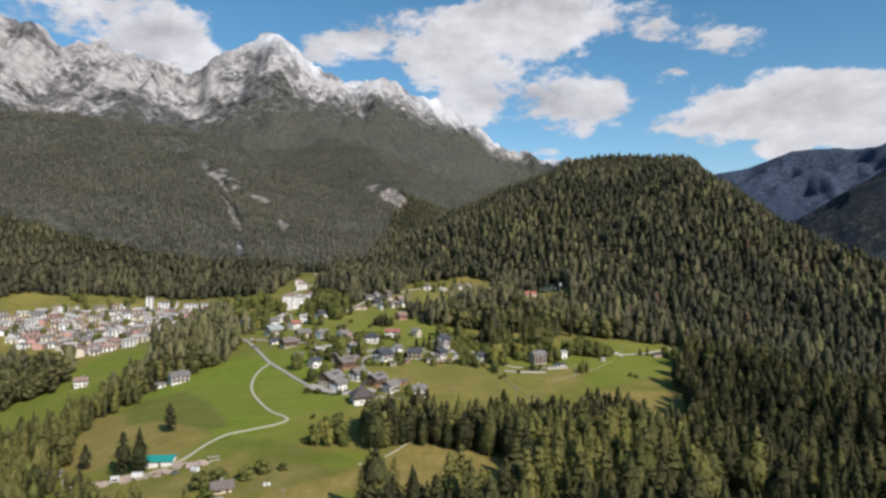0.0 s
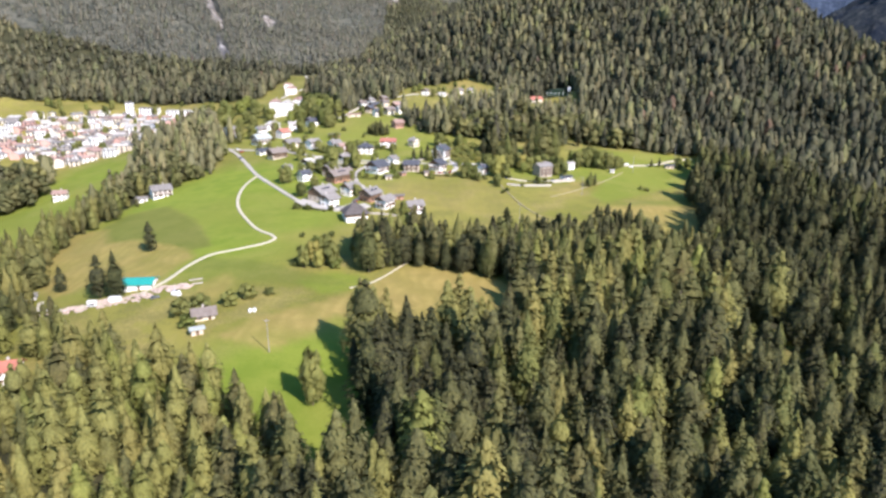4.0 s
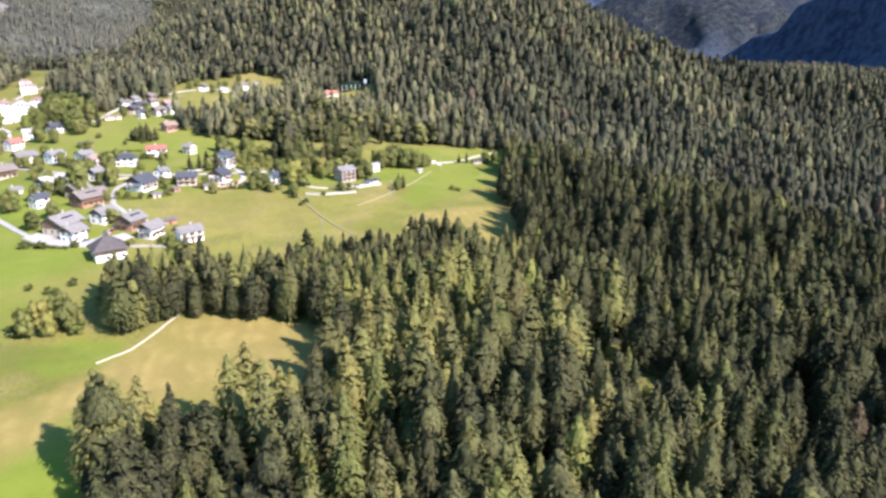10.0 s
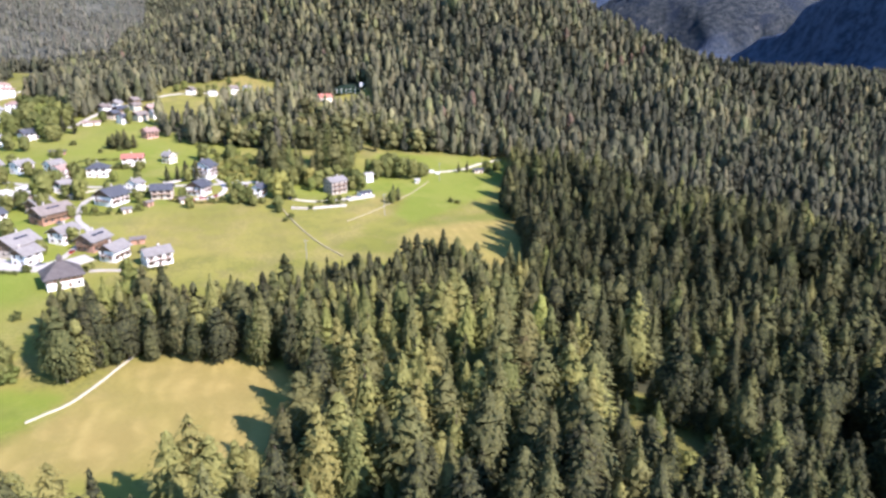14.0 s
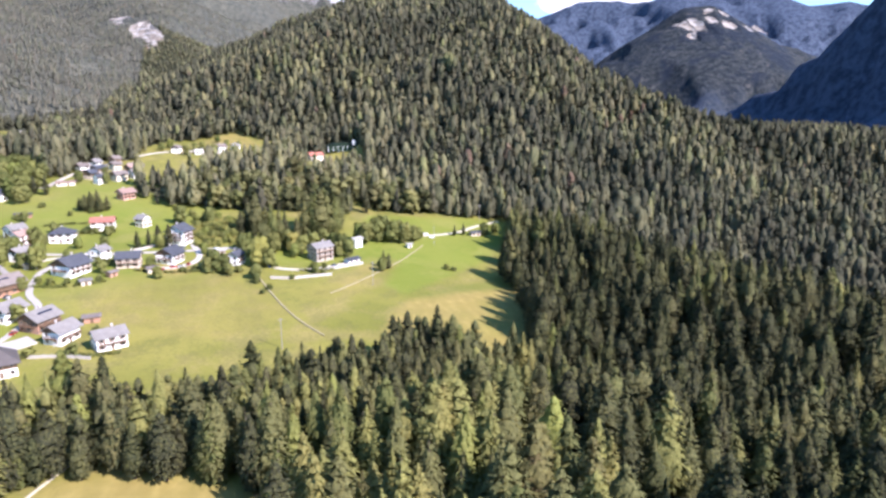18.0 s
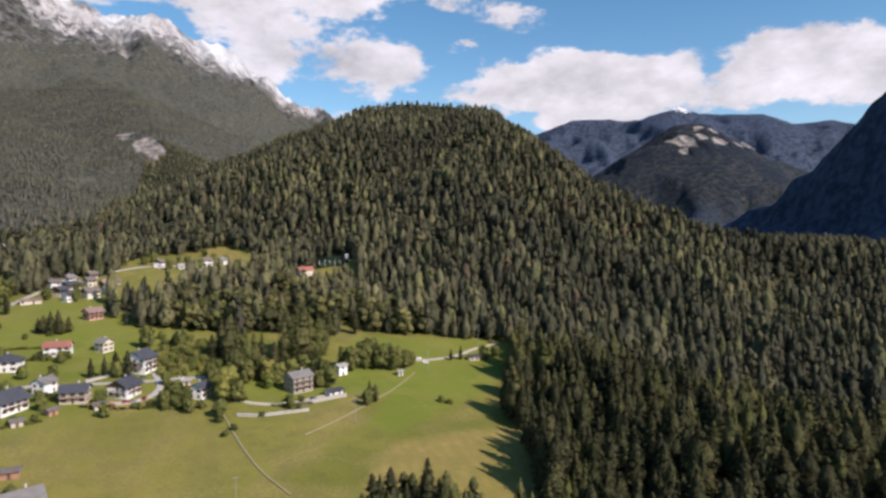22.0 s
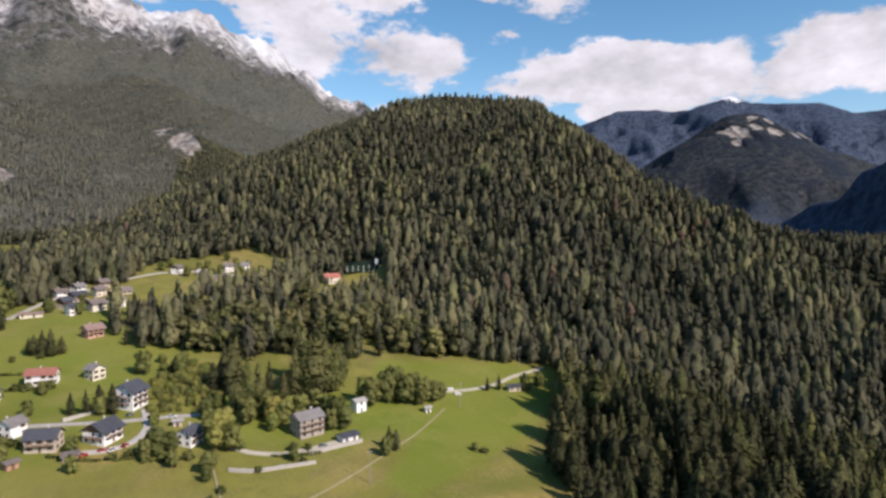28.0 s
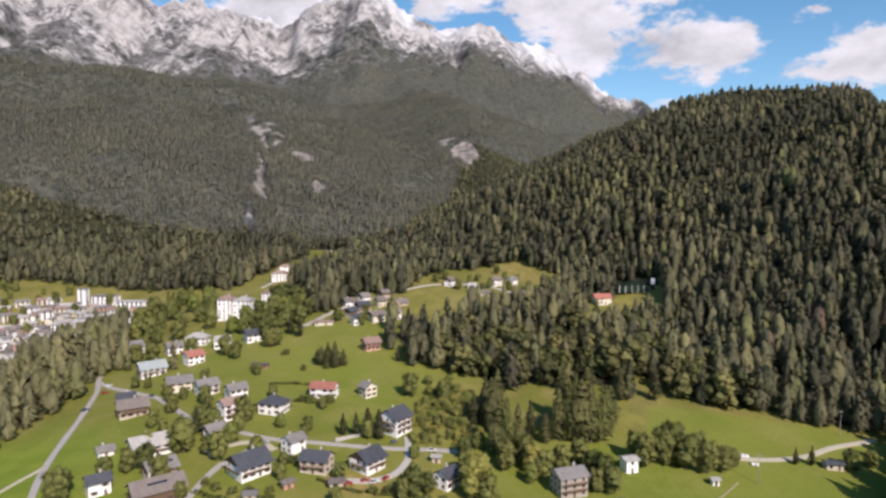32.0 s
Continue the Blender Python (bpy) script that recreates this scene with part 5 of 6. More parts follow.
def build_house(kind, x, y, long, deep, floors, turn, roof, wall, label, more, simple=False):
    rng = random.Random(int(x * 31 + y * 17))
    long, deep = 0.85 * long, 0.85 * deep
    hl, hd, high = long / 2, deep / 2, 2.6
    c, s = math.cos(radians(turn)), math.sin(radians(turn))
    spots = [(x + HOUSE * (u * c - v * s), y + HOUSE * (u * s + v * c)) for u in (-hl, hl) for v in (-hd, hd)]
    heights = [float(land(px, py)) for px, py in spots]
    base = 0.35 * min(heights) + 0.65 * max(heights) - 0.3
    name = {"chalet": "chalet", "hotel": "hotel", "shed": "shed", "pyramid": "villa"}.get(kind, "house")
    root = new(name)
    root.matrix_world = pose(x, y, base, 0, 0, turn) @ Matrix.Diagonal((HOUSE, HOUSE, HOUSE, 1))
    tagged(root, label, {"hotel": "hotel", "shed": "shed"}.get(kind, "house"))
    eave = floors * high + 0.25
    pitch = 0.60 if kind != "shed" else 0.30
    over = 1.2 if kind in ("chalet", "pyramid") else 0.8
    hip = more.get("hip") or kind == "pyramid"
    rise = hd * pitch * (1.25 if kind == "pyramid" else 0.75 if kind == "hotel" else 1.0)
    down = -max(1.0, base - min(heights) + 0.6) / HOUSE
    brown = more.get("timber") and floors > 1 and (wall in ("ochre", "beige") or kind == "pyramid")
    split = eave - high if brown else eave
    # plastered walls, with the gables where the roof has them
    bm = bmesh.new()
    top = split
    if hip or split < eave:
        box(bm, -hl, -hd, down, hl, hd, top)
    else:
        solid(bm, [(-hl, -hd, down), (hl, -hd, down), (hl, hd, down), (-hl, hd, down), (-hl, -hd, top), (hl, -hd, top), (hl, hd, top), (-hl, hd, top), (-hl, 0, top + rise), (hl, 0, top + rise)],
              ((3, 2, 1, 0), (0, 1, 5, 4), (2, 3, 7, 6), (1, 2, 6, 9, 5), (3, 0, 4, 8, 7), (4, 5, 9, 8), (6, 7, 8, 9)))
    part("wall", bm, WALL[wall], root)
    if split < eave:
        bm = bmesh.new()
        gl, gd = hl + 0.06, hd + 0.06
        r = rise if not hip else 0.02
        solid(bm, [(-gl, -gd, split), (gl, -gd, split), (gl, gd, split), (-gl, gd, split), (-gl, -gd, eave), (gl, -gd, eave), (gl, gd, eave), (-gl, gd, eave), (-gl, 0, eave + r), (gl, 0, eave + r)],
              ((3, 2, 1, 0), (0, 1, 5, 4), (2, 3, 7, 6), (1, 2, 6, 9, 5), (3, 0, 4, 8, 7), (4, 5, 9, 8), (6, 7, 8, 9)))
        part("upper_storey", bm, TIMBER, root, "dark timber upper storey")
    if more.get("timber") and not brown and not hip:
        bm = bmesh.new()
        gl = hl + 0.07
        solid(bm, [(-gl, -hd, eave - 0.5), (-gl, hd, eave - 0.5), (-gl, hd, eave), (-gl, -hd, eave), (-gl, 0, eave + rise), (gl, -hd, eave - 0.5), (gl, hd, eave - 0.5), (gl, hd, eave), (gl, -hd, eave), (gl, 0, eave + rise)],
              ((0, 3, 4, 2, 1), (5, 6, 7, 9, 8), (0, 1, 6, 5), (1, 2, 7, 6), (2, 4, 9, 7), (4, 3, 8, 9), (3, 0, 5, 8)))
        part("gable_cladding", bm, TIMBER, root, "dark timber boards on the gables")
    # the roof, a slab with eaves
    ol, od, th = hl + over, hd + over, 0.24
    low = eave - over * rise / hd
    bm = bmesh.new()
    if hip:
        ridge = max(0.05, hl - hd) if kind != "pyramid" else 0.4
        lower = [(-ol, -od, low), (ol, -od, low), (ol, od, low), (-ol, od, low), (-ridge, 0, eave + rise), (ridge, 0, eave + rise)]
        upper = [(px, py, pz + th) for px, py, pz in lower]
        solid(bm, lower + upper, ((6, 7, 11, 10), (8, 9, 10, 11), (7, 8, 11), (9, 6, 10), (0, 4, 5, 1), (2, 5, 4, 3), (1, 5, 2), (3, 4, 0), (0, 1, 7, 6), (1, 2, 8, 7), (2, 3, 9, 8), (3, 0, 6, 9)))
    else:
        prof = [(-od, low), (0, eave + rise), (od, low), (od, low + th), (0, eave + rise + th), (-od, low + th)]
        solid(bm, [(px, py, pz) for px in (-ol, ol) for py, pz in prof],
              ((0, 1, 7, 6), (1, 2, 8, 7), (2, 3, 9, 8), (3, 4, 10, 9), (4, 5, 11, 10), (5, 0, 6, 11), (0, 5, 4, 1), (1, 4, 3, 2), (6, 7, 10, 11), (7, 8, 9, 10)))
    top_roof = part("roof", bm, ROOF[roof], root)
    if kind != "shed":
        cx, cy = rng.uniform(-0.5, 0.5) * hl, rng.uniform(0.1, 0.4) * hd
        bm = boxes((cx - 0.35, cy - 0.3, eave, cx + 0.35, cy + 0.3, eave + rise + 1.0), (cx - 0.45, cy - 0.4, eave + rise + 1.0, cx + 0.45, cy + 0.4, eave + rise + 1.12))
        part("chimney", bm, CHIMNEY, top_roof)
    if kind == "pyramid":
        bm = boxes((-0.9, -0.9, eave + rise - 0.6, 0.9, 0.9, eave + rise + 0.9))
        solid(bm, [(-1.2, -1.2, eave + rise + 0.9), (1.2, -1.2, eave + rise + 0.9), (1.2, 1.2, eave + rise + 0.9), (-1.2, 1.2, eave + rise + 0.9), (0, 0, eave + rise + 2.6)],
              ((3, 2, 1, 0), (0, 1, 4), (1, 2, 4), (2, 3, 4), (3, 0, 4)))
        part("roof_turret", bm, ROOF[roof], top_roof)
    if more.get("solar"):
        slope = math.degrees(math.atan2(rise, hd))
        for k in range(4):
            bm = boxes((-0.8, -0.5, 0.02, 0.8, 0.5, 0.10))
            p = part("solar_panel", bm, PANEL, top_roof)
            u = -hl * 0.35 + k * 1.75
            p.matrix_local = pose(u, -hd * 0.5, eave + rise * 0.5 + th + 0.02, slope, 0, 0)
    if more.get("balcony"):
        for f in range(1, floors):
            z = f * high + 0.1
            bm = boxes((-hl * 0.9, -hd - 1.25, z - 0.16, hl * 0.9, -hd, z))
            railing(bm, -hl * 0.9, -hd - 1.2, hl * 0.9, z)
            if kind == "chalet":
                gable = boxes((-hl - 1.15, -hd * 0.75, z - 0.16, -hl, hd * 0.75, z), (-hl - 1.15, -hd * 0.75, z + 0.9, -hl - 1.07, hd * 0.75, z + 1.0))
                for k in range(int(hd * 1.5 / 0.45) + 1):
                    v = -hd * 0.75 + 0.45 * k
                    box(gable, -hl - 1.13, v, z, -hl - 1.09, v + 0.2, z + 0.92)
                part("balcony", gable, TIMBER, root)
            part("balcony", bm, TIMBER if kind != "hotel" or wall == "stone" else CHIMNEY, root)
    put_windows(root, hl + (0.06 if split < eave else 0), hd + (0.06 if split < eave else 0), floors, high, rng, kind)
    return root


for row in PLOTS:
    build_house(*row)

# ---- the town down the valley ----
town_rng = random.Random(21)
TOWN_WALLS = [WALL["white"], WALL["cream"], WALL["cream"], WALL["white"], WALL["beige"], WALL["pink"]]
TOWN_ROOFS = [ROOF["rust"], ROOF["brown"], ROOF["grey"], ROOF["pale"], ROOF["pale"], ROOF["grey"], ROOF["rust"], ROOF["pale"]]
TOWN_WINDOW = mesh_of("window", boxes((-0.65, -0.05, -0.85, 0.65, 0.05, 0.85), (-0.75, -0.12, -0.95, 0.75, 0.05, -0.85)), GLASS)


def town_house(x, y, long, deep, floors, turn, wall, roof, label, flat=False):
    root = new("town_house")
    z = min(float(land(x + u, y + v)) for u in (-4, 4) for v in (-4, 4))
    root.matrix_world = pose(x, y, z, 0, 0, turn)
    tagged(root, label, "house", "houses of the town")
    hl, hd, eave = long / 2, deep / 2, floors * 2.2
    rise = 0.6 if flat else hd * 0.42
    bm = bmesh.new()
    solid(bm, [(-hl, -hd, -3), (hl, -hd, -3), (hl, hd, -3), (-hl, hd, -3), (-hl, -hd, eave), (hl, -hd, eave), (hl, hd, eave), (-hl, hd, eave), (-hl, 0, eave + rise), (hl, 0, eave + rise)],
          ((3, 2, 1, 0), (0, 1, 5, 4), (2, 3, 7, 6), (1, 2, 6, 9, 5), (3, 0, 4, 8, 7), (4, 5, 9, 8), (6, 7, 8, 9)))
    part("wall", bm, wall, root)
    ol, od = hl + 0.5, hd + 0.6
    low = eave - 0.6 * rise / hd
    prof = [(-od, low), (0, eave + rise), (od, low), (od, low + 0.25), (0, eave + rise + 0.25), (-od, low + 0.25)]
    bm = bmesh.new()
    solid(bm, [(px, py, pz) for px in (-ol, ol) for py, pz in prof],
          ((0, 1, 7, 6), (1, 2, 8, 7), (2, 3, 9, 8), (3, 4, 10, 9), (4, 5, 11, 10), (5, 0, 6, 11), (0, 5, 4, 1), (1, 4, 3, 2), (6, 7, 10, 11), (7, 8, 9, 10)))
    part("roof", bm, roof, root)
    for f in range(floors):
        n = int(long / 3.2)
        for k in range(n):
            shared("window", TOWN_WINDOW, root, at=pose((k + 0.5) / n * long - hl, -hd, f * 2.2 + 1.3))
        shared("window", TOWN_WINDOW, root, at=pose(hl, 0, f * 2.2 + 1.3, 0, 0, 90))
    return root


TOWN_LABEL = {"rust": "with a terracotta roof", "red": "with a red tile roof", "grey": "with a grey roof", "pale": "with a pale roof", "brown": "with a brown roof", "steel": "with a metal roof"}
row_no = 0
for row_y in range(505, 720, 11):
    row_no += 1
    for row_x in range(-480, -170, 12):
        tx, ty = row_x + town_rng.uniform(-5, 5) + (row_no % 2) * 7, row_y + town_rng.uniform(-5, 5)
        if not inside(np.array(tx), np.array(ty), TOWN) or any(math.hypot(tx - hx, ty - hy) < r + 5 for hx, hy, r in HOUSES) or ty > np.interp(tx, (-480, -439, -404, -351, -316, -271, -224), (600, 640, 680, 688, 697, 672, 642)) or tx > -228 or ty < 560 - 0.42 * (tx + 300) * (tx < -290) - 30:
            continue
        k = town_rng.randrange(len(TOWN_ROOFS))
        roof_name = ("rust", "brown", "grey", "pale", "pale", "grey", "rust", "pale")[k]
        wm = town_rng.randrange(6)
        town_house(tx, ty, town_rng.uniform(6, 12), town_rng.uniform(5.5, 8), town_rng.choice((2, 2, 2, 3)), town_rng.choice((8, 8, 98, 60)) + town_rng.uniform(-18, 22), TOWN_WALLS[wm], TOWN_ROOFS[k],
                   ("white", "cream", "cream", "white", "beige", "pink")[wm] + " town house " + TOWN_LABEL[roof_name] + " among close neighbours")
town_house(-299, 690, 18, 11, 4, 6, WALL["white"], ROOF["grey"], "tall white town building with a flat grey roof", True)
town_house(-262, 672, 22, 10, 3, 4, WALL["white"], ROOF["pale"], "long white town building with a pale roof", True)
town_house(-318, 688, 6, 6, 7, 6, WALL["white"], ROOF["grey"], "slender white tower in the town", True)

# ---- roads and paths ----
SURFACE = {"gravel": plain("gravel", (0.48, 0.435, 0.33), (0.39, 0.35, 0.26), 0.9, 0.95, relief=0.05), "asphalt": plain("asphalt", (0.33, 0.305, 0.27), (0.41, 0.38, 0.335), 0.5, 0.9, relief=0.02),
           "earth": plain("trodden_earth", (0.31, 0.265, 0.15), (0.25, 0.22, 0.12), 0.7, 0.95, relief=0.05),
           "concrete": plain("concrete", (0.38, 0.355, 0.315), (0.46, 0.43, 0.385), 0.6, 0.9, relief=0.02)}


def spline(points, step):
    """Points every step metres along a smooth line through the given ones."""
    p = [np.array(q, float) for q in points]
    p = [2 * p[0] - p[1], *p, 2 * p[-1] - p[-2]]
    out = []
    for a, b, c, d in zip(p, p[1:], p[2:], p[3:]):
        n = max(1, int(np.linalg.norm(c - b) / step))
        for t in np.arange(n) / n:
            out.append(0.5 * (2 * b + (c - a) * t + (2 * a - 5 * b + 4 * c - d) * t ** 2 + (3 * b - a - 3 * c + d) * t ** 3))
    return np.array(out + [p[-2]])


def strip(line, width, lift, seed=1):
    """A road surface that lies on the land, with edges that go down into it."""
    way = np.gradient(line, axis=0)
    way /= np.linalg.norm(way, axis=1, keepdims=True)
    side = np.stack([way[:, 1], -way[:, 0]], 1)
    w = width * (1 + 0.12 * value_noise(line[:, 0], line[:, 1], 6, seed))[:, None] / 2
    rows = []
    for k, dz in ((-1.08, -0.5), (-1, lift), (-0.5, lift + 0.04), (0, lift + 0.06), (0.5, lift + 0.04), (1, lift), (1.08, -0.5)):
        q = line + side * w * k
        rows.append(np.stack([q[:, 0], q[:, 1], land(q[:, 0], q[:, 1]) + dz], 1))
    v = np.stack(rows, 1)
    n, m = v.shape[:2]
    i = np.arange(n * m).reshape(n, m)
    f = np.stack([i[:-1, :-1], i[1:, :-1], i[1:, 1:], i[:-1, 1:]], -1).reshape(-1, 4)
    return v.reshape(-1, 3), f[:, ::-1]


for n, (label, width, surface, points) in enumerate(ROADS):
    v, f = strip(spline(points, 2.0), width, 0.30, n)
    tagged(mesh_object("road", v, f, SURFACE[surface]), label, "road", kind="structure")
square_line = spline([(-78, 366), (-66, 356), (-54, 352), (-46, 354), (-40, 358)], 2.0)
v, f = strip(square_line, 7.0, 0.36, 40)
tagged(mesh_object("pavement", v, f, SURFACE["concrete"]), "pale paved village square", "pavement", kind="structure")

# ---- walls, poles, fences ----
STONE = plain("wall_stone", (0.50, 0.46, 0.40), (0.36, 0.33, 0.29), 1.3, 0.95, relief=0.08)
POLE = plain("pole_concrete", (0.32, 0.30, 0.27), (0.26, 0.24, 0.22), 1.0, 0.9)


def low_wall(label, height, thick, *points):
    """A stone wall that follows the land, capped with slabs."""
    line = spline(points, 1.2)
    root = new("garden_wall")
    mx, my = line[len(line) // 2]
    oz = float(land(mx, my))
    root.matrix_world = pose(mx, my, oz)
    tagged(root, label, "wall")
    bm, cap = bmesh.new(), bmesh.new()
    for (ax, ay), (bx, by) in zip(line, line[1:]):
        long, ang = math.hypot(bx - ax, by - ay), math.atan2(by - ay, bx - ax)
        z = float(land((ax + bx) / 2, (ay + by) / 2)) - oz
        spot = Matrix.Translation(((ax + bx) / 2 - mx, (ay + by) / 2 - my, z)) @ Matrix.Rotation(ang, 4, "Z")
        h = height * (1 + 0.08 * math.sin(ax * 3.1))
        for target, row in ((bm, (-long / 2, -thick / 2, -0.8, long / 2, thick / 2, h)), (cap, (-long / 2, -thick * 0.62, h, long / 2 - 0.03, thick * 0.62, h + 0.10))):
            first = len(target.verts)
            box(target, *row)
            target.verts.ensure_lookup_table()
            bmesh.ops.transform(target, matrix=spot, verts=target.verts[first:])
    part("wall_body", bm, STONE, root)
    part("coping", cap, SURFACE["concrete"], root)


low_wall("pale stone retaining wall below the guest house", 1.3, 0.5, (62, 420), (70, 424), (81, 429))
low_wall("old stone wall with gaps along the field", 1.0, 0.6, (37, 410), (45, 409), (53, 411), (64, 414))
low_wall("low pale wall beside the garden drive", 1.1, 0.4, (-22, 452), (-16, 457), (-10, 463))
low_wall("long concrete retaining wall of the ramp", 1.6, 0.5, (-88, 590), (-85, 606), (-80, 624), (-73, 642))
low_wall("pale wall round the square's edge", 0.8, 0.4, (-38, 344), (-30, 343), (-20, 340))


def power_pole(x, y, h=11.0):
    root = new("power_pole")
    root.matrix_world = pose(x, y, float(land(x, y)) - 0.2)
    tagged(root, "slim pale concrete power pole in the grass", "pole", "power poles")
    bm = bmesh.new()
    bmesh.ops.create_cone(bm, segments=10, radius1=0.15, radius2=0.09, depth=h, cap_ends=True, matrix=Matrix.Translation((0, 0, h / 2)))
    part("post", bm, POLE, root)
    part("crossarm", boxes((-0.8, -0.06, h - 0.7, 0.8, 0.06, h - 0.55)), POLE, root)
    for u in (-0.7, 0, 0.7):
        bm = bmesh.new()
        bmesh.ops.create_cone(bm, segments=8, radius1=0.07, radius2=0.04, depth=0.28, cap_ends=True, matrix=Matrix.Translation((u, 0, h - 0.41)))
        part("insulator", bm, CHIMNEY, root)


for px, py in ((-52, 205), (80, 400), (37, 339), (126, 460), (170, 507)):
    power_pole(px, py)

# ---- trees, bushes and hedges round the houses ----
leaf_rng = random.Random(9)
LEAFY = [leafy_shape(leaf_rng, 24, 40, 0.034) for _ in range(6)]
BUSHY = [leafy_shape(leaf_rng, 11, 40, 0.045) for _ in range(4)]
LEAF_TONES = ("dark green", "fresh green", "olive-green", "yellow-green")


def leafy_tree(x, y, h, tint, spread=1.0, where="beside the houses"):
    root = new("broadleaf_tree")
    root.matrix_world = pose(x, y, float(land(x, y)) - 0.15, 0, 0, (x * 41 + y * 13) % 360) @ Matrix.Diagonal((h * spread * 1.1, h * spread * 1.1, h * 1.2, 1))
    tone = min(3, int(tint * 4))
    tagged(root, LEAF_TONES[tone] + " broad-leaved tree " + where, "tree", "trees of the village")
    k = int(abs(x * 7 + y * 3)) % 6
    for name, me in (("trunk", trunk_mesh(10 + k % 3, True)), ("crown", crown_mesh("crown", ("leafy", k, tone), LEAFY[k], 0.1 + 0.28 * tone, LEAVES))):
        new(name, me).parent = root


def bush(x, y, h, tint, spread=1.5, where="in the grass"):
    tone = min(3, int(tint * 4))
    k = int(abs(x * 5 + y * 7)) % 4
    root = new("bush", crown_mesh("bush", ("bush", k, tone), BUSHY[k], 0.1 + 0.28 * tone, LEAVES))
    root.matrix_world = pose(x, y, float(land(x, y)) - 0.22 * h, 0, 0, (x * 29 + y * 17) % 360) @ Matrix.Diagonal((1.25 * h * spread, 1.25 * h * spread, h * 1.3, 1))
    tagged(root, LEAF_TONES[tone] + " rounded bush " + where, "bush", "bushes")


def fir(x, y, h, tint, w=1.1, where="on the open meadow"):
    single_tree("fir_tree", int(abs(x * 3 + y)) % len(NEAR_SHAPES), NEAR_SHAPES, x, y, h, w, tint, TONES[min(3, int(tint * 4))] + " with a pointed crown " + where, "trees of the village")


# by the lower hamlet and along the lane
for x, y, h, t in ((-71, 433, 11, 0.5), (-77, 420, 8, 0.2), (-82, 418, 7, 0.3), (-62, 433, 6, 0.4), (-35, 458, 5, 0.3), (-101, 563, 11, 0.2), (-92, 400, 9, 0.3), (-78, 373, 7, 0.2),
                   (-94, 399, 8, 0.3), (-60, 452, 7, 0.5), (-67, 413, 8, 0.3), (-56, 430, 9, 0.7), (-86, 412, 7, 0.3), (-48, 374, 6, 0.6), (-57, 365, 5, 0.5), (-73, 385, 7, 0.3),
                   (-69, 450, 8, 0.4), (-97, 466, 7, 0.3), (-102, 500, 6, 0.3), (-88, 447, 5, 0.6), (-46, 458, 5, 0.5), (-12, 427, 5, 0.4), (13, 427, 7, 0.3), (33, 429, 11, 0.75),
                   (37, 424, 8, 0.7), (41, 446, 9, 0.4), (47, 452, 9, 0.45), (18, 425, 6, 0.2), (32, 412, 5, 0.3), (31, 404, 4, 0.2), (89, 462, 10, 0.4), (96, 466, 11, 0.35), (103, 464, 11, 0.4),
                   (110, 463, 10, 0.35), (116, 466, 8, 0.3), (100, 473, 11, 0.3), (108, 472, 9, 0.45), (120, 470, 6, 0.3), (73, 446, 9, 0.15), (70, 450, 8, 0.2), (54, 446, 8, 0.5),
                   (163, 480, 7, 0.3), (171, 484, 6, 0.4), (-104, 533, 8, 0.3), (-114, 540, 9, 0.3), (-150, 532, 9, 0.3), (-134, 542, 8, 0.4), (-160, 533, 9, 0.3), (-120, 575, 10, 0.3),
                   (-128, 592, 11, 0.3), (-118, 600, 11, 0.35), (-112, 612, 11, 0.5), (-104, 622, 10, 0.6), (-124, 622, 10, 0.3), (-95, 632, 10, 0.4), (-160, 570, 10, 0.3), (-170, 566, 9, 0.4),
                   (-182, 575, 10, 0.3), (-192, 590, 10, 0.35), (-60, 616, 6, 0.2), (-56, 596, 6, 0.3), (-73, 601, 7, 0.2), (-34, 452, 4, 0.4), (10, 500, 8, 0.35), (-45, 436, 6, 0.5), (-88, 476, 7, 0.4), (-62, 486, 5, 0.4), (-96, 452, 6, 0.5), (-106, 478, 6, 0.4), (-30, 422, 5, 0.5), (9, 446, 5, 0.5),
                   (60, 452, 8, 0.5), (66, 458, 8, 0.4), (28, 440, 7, 0.6), (50, 440, 6, 0.5), (-150, 590, 10, 0.5), (-158, 606, 10, 0.4), (-122, 636, 9, 0.5), (-110, 640, 10, 0.4), (-130, 578, 9, 0.5), (-100, 600, 9, 0.6)):
    leafy_tree(x, y, h, t)
# along the lanes, behind the hotel and on the hotel's slope
for x, y, h, t in ((-73, 433, 9, 0.7), (-84, 431, 7, 0.5), (-127, 494, 5, 0.3), (-112, 485, 5, 0.3), (-101, 481, 5, 0.3), (-75, 451, 8, 0.35), (-71, 449, 8, 0.3), (-83, 470, 5, 0.4), (-65, 464, 8, 0.4),
                   (-61, 461, 6, 0.45), (-58, 442, 7, 0.7), (-63, 435, 5, 0.3), (-81, 511, 5, 0.3), (-94, 551, 9, 0.35), (-91, 553, 9, 0.4), (-11, 457, 6, 0.65), (-5, 500, 9, 0.4), (-33, 431, 4, 0.4),
                   (-37, 479, 5, 0.3), (-55, 405, 5, 0.45), (11, 420, 6, 0.3), (-8, 413, 5, 0.5), (-134, 495, 5, 0.3), (-175, 561, 6, 0.3), (14, 422, 8, 0.2), (20, 414, 5, 0.3), (31, 409, 6, 0.4),
                   (26, 451, 7, 0.2), (32, 426, 11, 0.9), (30, 459, 6, 0.3), (50, 447, 9, 0.8), (71, 440, 7, 0.3), (76, 440, 8, 0.3), (57, 416, 4, 0.4), (88, 418, 6, 0.3), (86, 466, 9, 0.5), (101, 470, 10, 0.5)):
    leafy_tree(x, y, h, t)
